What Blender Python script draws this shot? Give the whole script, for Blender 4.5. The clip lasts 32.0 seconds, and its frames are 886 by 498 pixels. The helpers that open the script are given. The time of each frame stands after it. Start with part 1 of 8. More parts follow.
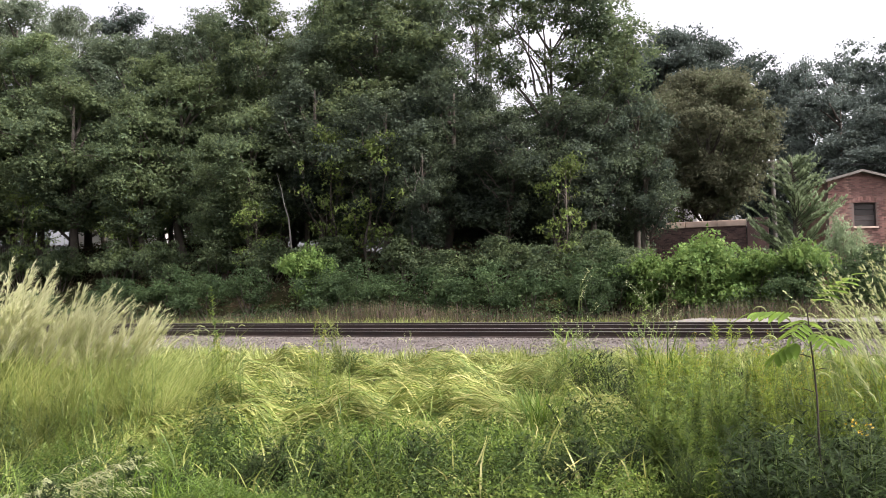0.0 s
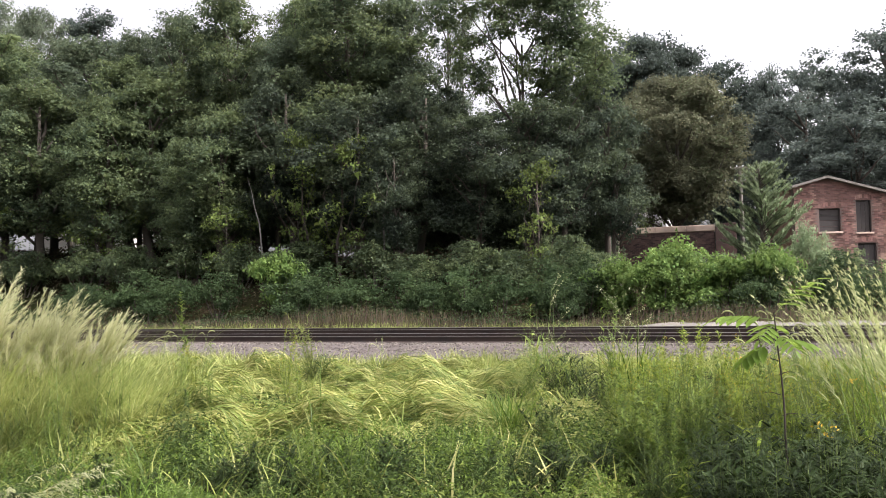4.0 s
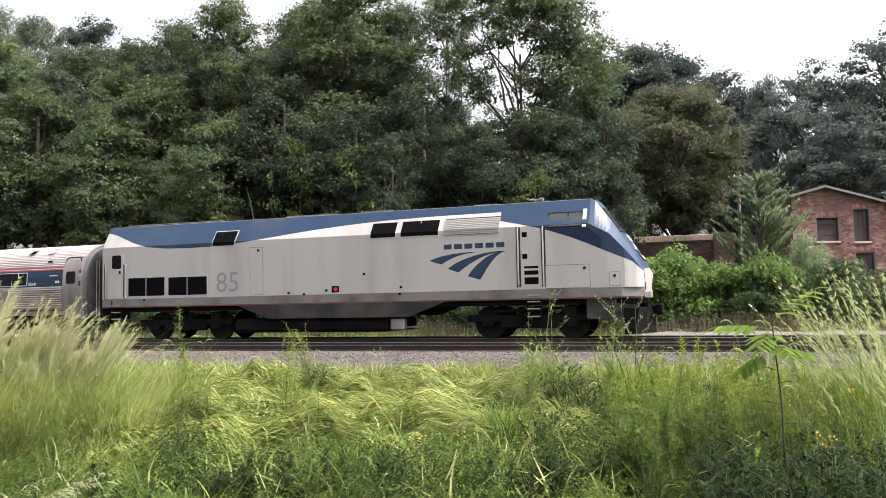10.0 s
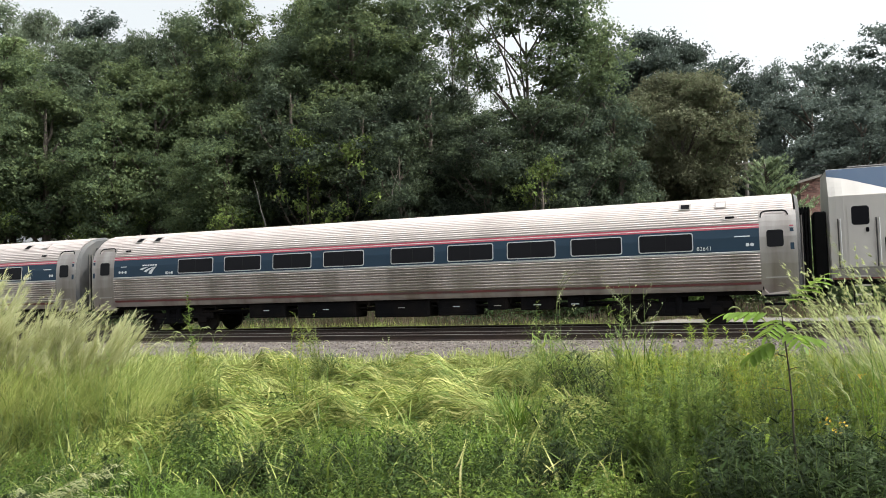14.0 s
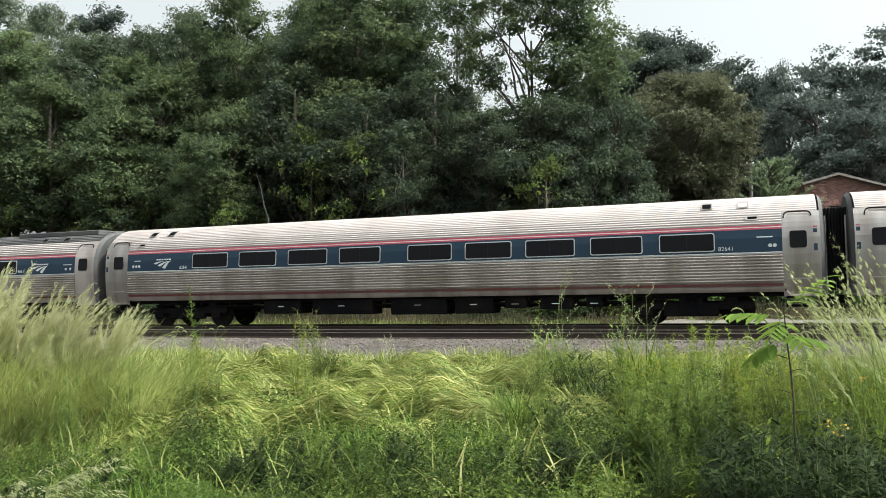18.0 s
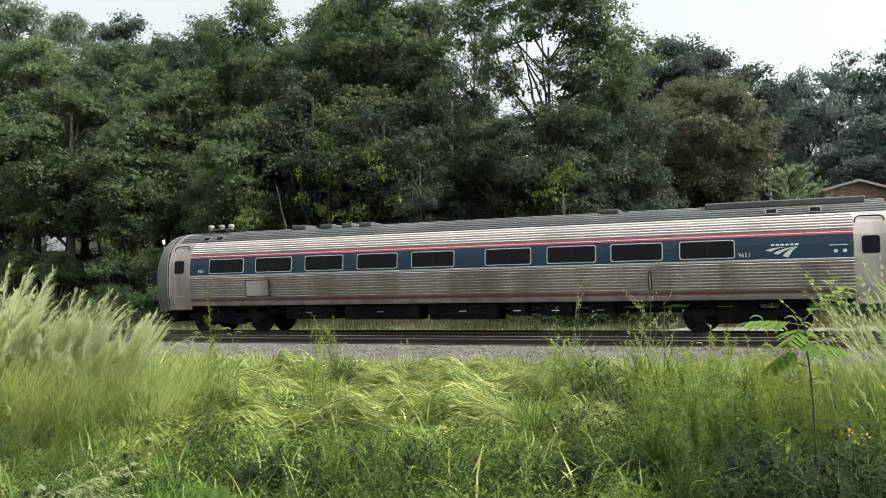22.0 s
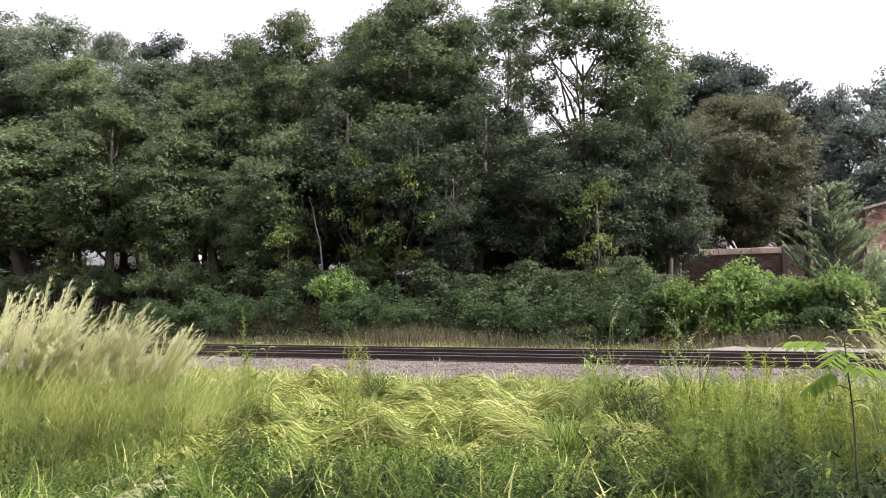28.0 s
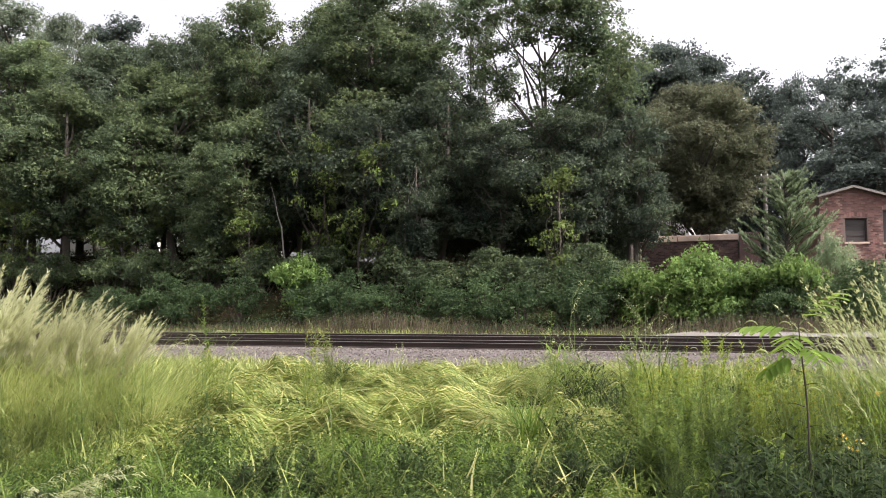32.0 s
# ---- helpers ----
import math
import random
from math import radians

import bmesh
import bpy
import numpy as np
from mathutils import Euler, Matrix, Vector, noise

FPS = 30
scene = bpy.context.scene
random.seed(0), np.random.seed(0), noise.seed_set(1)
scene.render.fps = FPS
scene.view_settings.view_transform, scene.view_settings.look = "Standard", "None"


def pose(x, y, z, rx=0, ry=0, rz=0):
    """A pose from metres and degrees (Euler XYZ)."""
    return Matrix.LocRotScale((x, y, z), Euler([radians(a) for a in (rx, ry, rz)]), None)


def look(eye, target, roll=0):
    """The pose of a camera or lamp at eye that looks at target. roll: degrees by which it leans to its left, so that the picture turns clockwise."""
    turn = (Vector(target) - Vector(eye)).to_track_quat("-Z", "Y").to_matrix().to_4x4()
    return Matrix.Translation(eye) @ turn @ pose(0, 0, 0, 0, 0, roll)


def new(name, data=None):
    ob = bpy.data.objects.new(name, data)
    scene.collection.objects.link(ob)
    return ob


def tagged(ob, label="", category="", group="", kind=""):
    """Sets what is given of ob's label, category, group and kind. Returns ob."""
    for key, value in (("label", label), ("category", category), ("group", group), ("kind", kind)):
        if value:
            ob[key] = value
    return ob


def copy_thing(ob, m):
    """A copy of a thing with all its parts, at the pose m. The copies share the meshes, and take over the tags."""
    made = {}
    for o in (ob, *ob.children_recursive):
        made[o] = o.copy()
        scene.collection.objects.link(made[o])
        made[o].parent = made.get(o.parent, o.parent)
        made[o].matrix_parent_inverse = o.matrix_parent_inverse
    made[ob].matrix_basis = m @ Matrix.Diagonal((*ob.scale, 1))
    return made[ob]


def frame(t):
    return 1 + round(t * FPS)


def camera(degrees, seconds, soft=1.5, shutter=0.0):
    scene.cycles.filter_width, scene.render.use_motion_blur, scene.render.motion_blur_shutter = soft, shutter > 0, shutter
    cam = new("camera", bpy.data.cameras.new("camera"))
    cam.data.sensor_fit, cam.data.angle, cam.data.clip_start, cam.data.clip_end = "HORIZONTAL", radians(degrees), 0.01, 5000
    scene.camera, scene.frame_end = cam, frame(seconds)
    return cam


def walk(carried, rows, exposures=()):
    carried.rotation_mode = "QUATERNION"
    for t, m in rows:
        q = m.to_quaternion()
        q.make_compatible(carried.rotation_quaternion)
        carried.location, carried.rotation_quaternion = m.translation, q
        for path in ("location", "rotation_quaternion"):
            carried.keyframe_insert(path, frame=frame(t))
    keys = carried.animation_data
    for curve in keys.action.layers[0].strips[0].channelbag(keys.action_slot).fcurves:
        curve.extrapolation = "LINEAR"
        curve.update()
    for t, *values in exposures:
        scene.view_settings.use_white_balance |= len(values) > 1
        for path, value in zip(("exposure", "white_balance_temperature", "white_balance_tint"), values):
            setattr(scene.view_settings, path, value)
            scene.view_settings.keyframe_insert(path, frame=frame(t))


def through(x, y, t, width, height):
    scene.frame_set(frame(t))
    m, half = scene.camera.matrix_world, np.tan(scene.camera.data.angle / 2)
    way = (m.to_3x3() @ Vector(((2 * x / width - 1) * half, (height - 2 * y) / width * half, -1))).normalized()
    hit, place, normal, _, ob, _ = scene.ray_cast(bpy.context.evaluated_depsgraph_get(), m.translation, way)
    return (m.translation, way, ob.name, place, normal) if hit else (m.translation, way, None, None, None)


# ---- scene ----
import itertools

# x runs along the railway in the train's direction, y away from the camera, z up
cam = camera(56.98, 32.0, soft=0.9)
EYE = Vector((0.0, 0.0, 1.6))
# seconds, heading from the y axis, tilt and roll in degrees: a camera that stands still and sways
TURNS = [
    (0, -22.40, 2.80, -1.13),
    (0.5, -21.75, 2.87, -1.27),
    (1, -21.71, 3.06, -1.25),
    (1.5, -21.45, 3.11, -1.36),
    (2, -21.02, 3.11, -1.49),
    (2.5, -20.78, 3.05, -1.54),
    (4.5, -20.23, 3.23, -1.05),
    (5, -19.82, 3.59, -1.08),
    (5.5, -19.58, 3.53, -1.25),
    (6, -19.80, 3.46, -1.84),
    (6.5, -20.30, 3.59, -2.17),
    (7, -20.73, 3.49, -2.16),
    (7.5, -20.83, 3.17, -2.18),
    (8, -20.75, 2.88, -2.17),
    (8.5, -20.52, 3.03, -1.66),
    (9, -20.40, 3.30, -1.29),
    (9.5, -20.28, 3.53, -1.29),
    (10, -20.28, 3.72, -1.13),
    (10.5, -20.32, 3.73, -1.07),
    (11, -20.55, 3.78, -1.04),
    (11.5, -20.82, 3.79, -1.04),
    (12, -20.79, 3.57, -1.31),
    (12.5, -20.74, 3.45, -1.41),
    (13, -20.68, 3.36, -1.47),
    (13.5, -20.73, 3.15, -1.57),
    (14, -20.83, 3.00, -1.66),
    (14.5, -21.01, 2.92, -1.44),
    (16.5, -20.89, 3.55, -0.98),
    (17, -20.93, 3.41, -0.94),
    (17.5, -21.03, 3.17, -0.91),
    (18, -21.03, 2.86, -1.03),
    (18.5, -21.02, 2.51, -1.10),
    (19, -21.06, 2.32, -1.10),
    (19.5, -21.14, 2.42, -1.02),
    (20, -21.40, 2.74, -1.18),
    (20.5, -21.85, 3.08, -0.94),
    (21, -22.31, 3.31, -0.82),
    (21.5, -22.37, 3.42, -0.67),
    (22, -22.20, 3.32, -0.86),
    (22.5, -22.11, 3.11, -0.99),
    (23, -22.07, 2.96, -0.78),
    (23.5, -22.29, 2.96, -0.59),
    (24, -22.67, 3.09, -0.50),
    (24.5, -23.16, 3.23, -0.46),
    (26.5, -23.38, 3.55, -0.23),
    (27, -23.58, 3.93, -0.39),
    (27.5, -23.92, 4.18, -0.33),
    (28, -24.51, 4.52, -0.34),
    (28.5, -24.62, 4.46, -0.40),
    (29, -23.63, 4.44, -0.63),
    (29.5, -22.86, 4.83, -0.60),
    (30, -22.42, 4.63, -0.69),
    (30.5, -21.72, 4.02, -0.80),
    (31, -21.42, 3.48, -0.82),
    (31.5, -21.55, 3.27, -0.65),
    (32, -21.89, 3.58, -0.57),
]


def aim(heading, tilt, roll):
    h, p = radians(heading), radians(tilt)
    way = Vector((math.sin(h) * math.cos(p), math.cos(h) * math.cos(p), math.sin(p)))
    return look(EYE, EYE + way * 10, roll)


EXPOSED = 1.3
# seconds, stops beside that, white balance: the picture darkens and greens a little while the bright train fills it
METER = ((0, 0.05, 6360, 18), (5, 0.05, 6360, 17), (10, 0.0, 6360, 13), (11, -0.1, 6350, 11), (12, -0.12, 6340, 9), (14, -0.15, 6310, 6), (17, -0.2, 6280, 2), (18, -0.26, 6260, 2), (20, -0.24, 6260, 2), (22, -0.18, 6260, 0), (24.5, -0.1, 6310, 5), (27, 0.14, 6360, 21), (29, 0.09, 6360, 20), (30, -0.07, 6360, 19), (31, 0.0, 6360, 18), (32, 0.02, 6360, 17))
walk(cam, [(t, aim(h, p, r)) for t, h, p, r in TURNS], [(t, EXPOSED + e, k, g) for t, e, k, g in METER])


# ---- light: a bright hazy sky and a soft high sun ----
world = bpy.data.worlds.new("sky")
scene.world = world
world.use_nodes = True
wn, wl = world.node_tree.nodes, world.node_tree.links
wn.clear()
w_out, w_bg = wn.new("ShaderNodeOutputWorld"), wn.new("ShaderNodeBackground")
w_sky, w_sat = wn.new("ShaderNodeTexSky"), wn.new("ShaderNodeHueSaturation")
w_sky.sky_type, w_sky.sun_disc = "NISHITA", False
SUN_HEIGHT, SUN_HEADING = 52.0, 86.0
w_sky.sun_elevation, w_sky.sun_rotation = radians(SUN_HEIGHT), radians(SUN_HEADING)
w_sky.air_density, w_sky.dust_density, w_sky.ozone_density = 1.0, 6.0, 1.0
w_sat.inputs["Saturation"].default_value = 0.10
w_bg.inputs["Strength"].default_value = 0.145
wl.new(w_sky.outputs[0], w_sat.inputs["Color"])
wl.new(w_sat.outputs[0], w_bg.inputs[0])
wl.new(w_bg.outputs[0], w_out.inputs[0])
sun = new("sun", bpy.data.lights.new("sun", "SUN"))
sun.data.energy, sun.data.angle, sun.data.color = 2.4, radians(5), (1.0, 0.94, 0.84)
sh, se = radians(SUN_HEADING), radians(SUN_HEIGHT)
sun.matrix_world = look(Vector((math.sin(sh) * math.cos(se), math.cos(sh) * math.cos(se), math.sin(se))) * 100, (0, 0, 0))

# ---- mesh tools ----


class Shape:
    """Vertices and faces of one mesh, gathered piece by piece."""

    def __init__(self):
        self.v, self.f = [], []

    def add(self, verts, faces):
        n = len(self.v)
        self.v += [tuple(p) for p in verts]
        self.f += [tuple(n + i for i in f) for f in faces]
        return self

    def box(self, x0, x1, y0, y1, z0, z1, c=0.0):
        """A box; c: width of its chamfered edges."""
        if c <= 0:
            v = [(x, y, z) for x in (x0, x1) for y in (y0, y1) for z in (z0, z1)]
            return self.add(v, [(0, 1, 3, 2), (4, 6, 7, 5), (0, 4, 5, 1), (2, 3, 7, 6), (0, 2, 6, 4), (1, 5, 7, 3)])
        c = min(c, (x1 - x0) / 2.01, (y1 - y0) / 2.01, (z1 - z0) / 2.01)
        bm = bmesh.new()
        bmesh.ops.create_cube(bm, size=1.0)
        for p in bm.verts:
            p.co = Vector(((x0 + x1) / 2 + p.co.x * (x1 - x0), (y0 + y1) / 2 + p.co.y * (y1 - y0), (z0 + z1) / 2 + p.co.z * (z1 - z0)))
        bmesh.ops.bevel(bm, geom=bm.edges[:], offset=c, segments=1, affect="EDGES")
        bm.verts.index_update()
        self.add([p.co for p in bm.verts], [[q.index for q in f.verts] for f in bm.faces])
        bm.free()
        return self

    def tube(self, path, radii, sides=8, caps=True):
        """A round tube along a path of points, with a radius for each point."""
        path = [Vector(p) for p in path]
        if isinstance(radii, (int, float)):
            radii = [radii] * len(path)
        v, f = [], []
        for i, p in enumerate(path):
            way = (path[min(i + 1, len(path) - 1)] - path[max(i - 1, 0)]).normalized()
            side = way.cross(Vector((0, 0, 1)) if abs(way.z) < 0.9 else Vector((1, 0, 0))).normalized()
            up = side.cross(way)
            for k in range(sides):
                a = 2 * math.pi * k / sides
                v.append(p + (side * math.cos(a) + up * math.sin(a)) * radii[i])
        for i in range(len(path) - 1):
            for k in range(sides):
                a, b = i * sides + k, i * sides + (k + 1) % sides
                f.append((a, b, b + sides, a + sides))
        if caps:
            f.append(tuple(range(sides))[::-1])
            f.append(tuple((len(path) - 1) * sides + k for k in range(sides)))
        return self.add(v, f)

    def plate(self, outline, place, depth):
        """A flat outline of (a, b) points, set by place(a, b, d), given a depth d."""
        n = len(outline)
        v = [place(a, b, 0) for a, b in outline] + [place(a, b, depth) for a, b in outline]
        f = [tuple(range(n)), tuple(range(2 * n - 1, n - 1, -1))] + [(i, n + i, n + (i + 1) % n, (i + 1) % n) for i in range(n)]
        return self.add(v, f)

    def sweep(self, profile, x0, x1, steps=1, closed=False, caps=False):
        """A profile of (y, z) points drawn out along x."""
        n, v, f = len(profile), [], []
        for i in range(steps + 1):
            x = x0 + (x1 - x0) * i / steps
            v += [(x, y, z) for y, z in profile]
        for i in range(steps):
            for k in range(n if closed else n - 1):
                a, b = i * n + k, i * n + (k + 1) % n
                f.append((a, a + n, b + n, b))
        if caps:
            f += [tuple(range(n)), tuple(range(steps * n + n - 1, steps * n - 1, -1))]
        return self.add(v, f)

    def mesh(self, name, smooth=False):
        me = bpy.data.meshes.new(name)
        me.from_pydata(self.v, [], self.f)
        bm = bmesh.new()
        bm.from_mesh(me)
        bmesh.ops.recalc_face_normals(bm, faces=bm.faces[:])
        bm.to_mesh(me)
        bm.free()
        if smooth:
            me.polygons.foreach_set("use_smooth", [True] * len(me.polygons))
        me.update()
        return me


def fast_mesh(name, verts, faces, smooth=False):
    """A mesh from arrays: verts n x 3, faces m x k."""
    verts, faces = np.asarray(verts, np.float32), np.asarray(faces, np.int32)
    me = bpy.data.meshes.new(name)
    m, k = faces.shape
    me.vertices.add(len(verts))
    me.vertices.foreach_set("co", verts.ravel())
    me.loops.add(m * k)
    me.loops.foreach_set("vertex_index", faces.ravel())
    me.polygons.add(m)
    me.polygons.foreach_set("loop_start", np.arange(m, dtype=np.int32) * k)
    me.polygons.foreach_set("use_smooth", np.full(m, smooth))
    me.update(calc_edges=True)
    return me


def part(name, shape, material, parent=None, label="", smooth=False):
    """One mesh object, under a thing or a part."""
    me = shape.mesh(name, smooth) if isinstance(shape, Shape) else shape
    if not me.materials:
        me.materials.append(material)
    ob = new(name, me)
    if parent is not None:
        ob.parent = parent
    return tagged(ob, label)


def thing(name, label, category, group="", kind="", at=None):
    ob = new(name)
    ob.empty_display_size = 0.2
    if at is not None:
        ob.matrix_basis = at
    return tagged(ob, label, category, group, kind)


def written(text, size, depth=0.004):
    """A mesh of letters in the built-in font, on the x-z plane, facing -y, its middle at the origin."""
    cu = bpy.data.curves.new("letters", "FONT")
    cu.body, cu.size, cu.extrude, cu.align_x, cu.align_y, cu.resolution_u = text, size, depth, "CENTER", "CENTER", 3
    ob = new("letters", cu)
    me = bpy.data.meshes.new_from_object(ob.evaluated_get(bpy.context.evaluated_depsgraph_get()))
    bpy.data.objects.remove(ob)
    bpy.data.curves.remove(cu)
    me.transform(Matrix.Rotation(radians(90), 4, "X"))
    return me


def rounded(x0, x1, z0, z1, r, n=4):
    """The outline of a rectangle with round corners."""
    out = []
    for cx, cz, a0 in ((x1 - r, z1 - r, 0), (x0 + r, z1 - r, 90), (x0 + r, z0 + r, 180), (x1 - r, z0 + r, 270)):
        for i in range(n + 1):
            a = radians(a0 + 90 * i / n)
            out.append((cx + r * math.cos(a), cz + r * math.sin(a)))
    return out


# ---- materials ----


def material(name, colour, rough=0.6, metal=0.0, vary=0.25, size=3.0, bump=0.1, fine=40.0, dirt=None, dirt_size=0.6, dirt_share=0.5, spread=None, coat=0.0, spec=0.5, streak=0.0):
    """A surface with grain and stains at two scales. dirt: a second colour in patches, drawn out downwards by streak; spread: how far pieces differ by chance."""
    m = bpy.data.materials.new(name)
    m.use_nodes = True
    t = m.node_tree
    n, l = t.nodes, t.links
    b = n["Principled BSDF"]
    b.inputs["Roughness"].default_value, b.inputs["Metallic"].default_value = rough, metal
    b.inputs["Coat Weight"].default_value, b.inputs["Specular IOR Level"].default_value = coat, spec
    co = n.new("ShaderNodeTexCoord")
    big, small = n.new("ShaderNodeTexNoise"), n.new("ShaderNodeTexNoise")
    big.inputs["Scale"].default_value, big.inputs["Detail"].default_value = size, 5.0
    small.inputs["Scale"].default_value, small.inputs["Detail"].default_value = fine, 3.0
    l.new(co.outputs["Object"], big.inputs["Vector"])
    l.new(co.outputs["Object"], small.inputs["Vector"])
    mix = n.new("ShaderNodeMix")
    mix.data_type = "RGBA"
    lo, hi = [max(c * (1 - vary), 0) for c in colour], [min(c * (1 + vary), 1) for c in colour]
    mix.inputs["A"].default_value, mix.inputs["B"].default_value = (*lo, 1), (*hi, 1)
    mean = n.new("ShaderNodeMath")
    mean.operation = "MULTIPLY_ADD"
    mean.inputs[1].default_value = 0.6
    l.new(big.outputs["Fac"], mean.inputs[0])
    half = n.new("ShaderNodeMath")
    half.operation = "MULTIPLY"
    half.inputs[1].default_value = 0.4
    l.new(small.outputs["Fac"], half.inputs[0])
    l.new(half.outputs[0], mean.inputs[2])
    l.new(mean.outputs[0], mix.inputs["Factor"])
    last = mix.outputs["Result"]
    if dirt:
        spots = n.new("ShaderNodeTexNoise")
        spots.inputs["Scale"].default_value, spots.inputs["Detail"].default_value = dirt_size, 8.0
        runs = n.new("ShaderNodeMapping")
        runs.inputs["Scale"].default_value = (1, 1, 1 - streak) if streak < 0.3 else (2.2, 1, 1 - streak)
        l.new(co.outputs["Object"], runs.inputs["Vector"])
        l.new(runs.outputs[0], spots.inputs["Vector"])
        ramp = n.new("ShaderNodeMapRange")
        ramp.inputs["From Min"].default_value, ramp.inputs["From Max"].default_value = 0.62 - 0.3 * dirt_share, 0.82 - 0.3 * dirt_share
        l.new(spots.outputs["Fac"], ramp.inputs["Value"])
        m2 = n.new("ShaderNodeMix")
        m2.data_type = "RGBA"
        l.new(ramp.outputs[0], m2.inputs["Factor"])
        l.new(last, m2.inputs["A"])
        m2.inputs["B"].default_value = (*dirt, 1)
        last = m2.outputs["Result"]
    if spread:
        info = n.new("ShaderNodeNewGeometry" if spread[0] == "island" else "ShaderNodeObjectInfo")
        out = info.outputs["Random Per Island" if spread[0] == "island" else "Random"]
        hsv = n.new("ShaderNodeHueSaturation")
        rng = n.new("ShaderNodeMapRange")
        rng.inputs["To Min"].default_value, rng.inputs["To Max"].default_value = 1 - spread[1], 1 + spread[1]
        l.new(out, rng.inputs["Value"])
        l.new(rng.outputs[0], hsv.inputs["Value"])
        l.new(last, hsv.inputs["Color"])
        last = hsv.outputs[0]
    l.new(last, b.inputs["Base Color"])
    if bump:
        bp = n.new("ShaderNodeBump")
        bp.inputs["Strength"].default_value, bp.inputs["Distance"].default_value = bump, 0.02
        l.new(mean.outputs[0], bp.inputs["Height"])
        l.new(bp.outputs[0], b.inputs["Normal"])
    return m


def leaf_material(name, stops, through=0.35, rough=0.5, patch=0.25, patch_amount=0.35, clump=0.0, clump_scale=2.2, gloss=0.1):
    """Leaves or blades: a colour drawn by chance for each from the stops, lighter and darker patches, and light that shines through."""
    m = bpy.data.materials.new(name)
    m.use_nodes = True
    t = m.node_tree
    n, l = t.nodes, t.links
    b, out = n["Principled BSDF"], n["Material Output"]
    b.inputs["Roughness"].default_value = rough
    b.inputs["Specular IOR Level"].default_value = gloss
    geo, co = n.new("ShaderNodeNewGeometry"), n.new("ShaderNodeTexCoord")
    ramp = n.new("ShaderNodeValToRGB")
    e = ramp.color_ramp.elements
    for i, c in enumerate(stops):
        q = e[i] if i < 2 else e.new(1.0)
        q.color = (*c, 1)
    for i in range(len(stops)):
        e[i].position = i / (len(stops) - 1)
    for i, c in enumerate(stops):
        e[i].color = (*c, 1)
    near, pick, blend = n.new("ShaderNodeTexNoise"), n.new("ShaderNodeMapRange"), n.new("ShaderNodeMix")
    near.inputs["Scale"].default_value, near.inputs["Detail"].default_value = clump_scale, 2.0
    pick.inputs["From Min"].default_value, pick.inputs["From Max"].default_value = 0.32, 0.68
    blend.inputs[0].default_value = clump
    l.new(co.outputs["Object"], near.inputs["Vector"])
    l.new(near.outputs["Fac"], pick.inputs["Value"])
    l.new(geo.outputs["Random Per Island"], blend.inputs[2])
    l.new(pick.outputs[0], blend.inputs[3])
    l.new(blend.outputs[0], ramp.inputs[0])
    noise_tex = n.new("ShaderNodeTexNoise")
    noise_tex.inputs["Scale"].default_value, noise_tex.inputs["Detail"].default_value = patch, 3.0
    l.new(co.outputs["Object"], noise_tex.inputs["Vector"])
    rng = n.new("ShaderNodeMapRange")
    rng.inputs["From Min"].default_value, rng.inputs["From Max"].default_value = 0.3, 0.7
    rng.inputs["To Min"].default_value, rng.inputs["To Max"].default_value = 1 - patch_amount, 1 + patch_amount
    l.new(noise_tex.outputs["Fac"], rng.inputs["Value"])
    info = n.new("ShaderNodeObjectInfo")
    r2 = n.new("ShaderNodeMapRange")
    r2.inputs["To Min"].default_value, r2.inputs["To Max"].default_value = 0.85, 1.15
    l.new(info.outputs["Random"], r2.inputs["Value"])
    mul = n.new("ShaderNodeMath")
    mul.operation = "MULTIPLY"
    l.new(rng.outputs[0], mul.inputs[0])
    l.new(r2.outputs[0], mul.inputs[1])
    hsv = n.new("ShaderNodeHueSaturation")
    l.new(ramp.outputs[0], hsv.inputs["Color"])
    l.new(mul.outputs[0], hsv.inputs["Value"])
    l.new(hsv.outputs[0], b.inputs["Base Color"])
    tr, mix = n.new("ShaderNodeBsdfTranslucent"), n.new("ShaderNodeMixShader")
    warm = n.new("ShaderNodeHueSaturation")
    warm.inputs["Hue"].default_value, warm.inputs["Value"].default_value = 0.485, 1.25
    l.new(hsv.outputs[0], warm.inputs["Color"])
    l.new(warm.outputs[0], tr.inputs["Color"])
    mix.inputs[0].default_value = through
    l.new(b.outputs[0], mix.inputs[1])
    l.new(tr.outputs[0], mix.inputs[2])
    l.new(mix.outputs[0], out.inputs[0])
    return m


def glowing(name, colour, strength):
    m = bpy.data.materials.new(name)
    m.use_nodes = True
    b = m.node_tree.nodes["Principled BSDF"]
    b.inputs["Base Color"].default_value = (*colour, 1)
    b.inputs["Emission Color"].default_value, b.inputs["Emission Strength"].default_value = (*colour, 1), strength
    return m


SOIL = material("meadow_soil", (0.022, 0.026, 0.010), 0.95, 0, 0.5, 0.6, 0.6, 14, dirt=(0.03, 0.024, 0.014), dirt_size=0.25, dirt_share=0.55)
SOIL.node_tree.nodes["Principled BSDF"].inputs["Specular IOR Level"].default_value = 0.02
STONE_BED = material("ballast_bed", (0.085, 0.070, 0.064), 0.95, 0, 0.5, 9.0, 1.0, 30, dirt=(0.10, 0.085, 0.08), dirt_size=0.5, dirt_share=0.4)
STONE = material("crushed_stone", (0.150, 0.130, 0.116), 0.9, 0, 0.3, 6.0, 0.3, 60, spread=("island", 0.45))
GRAVEL = material("pale_gravel", (0.16, 0.148, 0.137), 0.95, 0, 0.3, 4.0, 0.6, 40, dirt=(0.2, 0.18, 0.15), dirt_size=0.7, dirt_share=0.4)
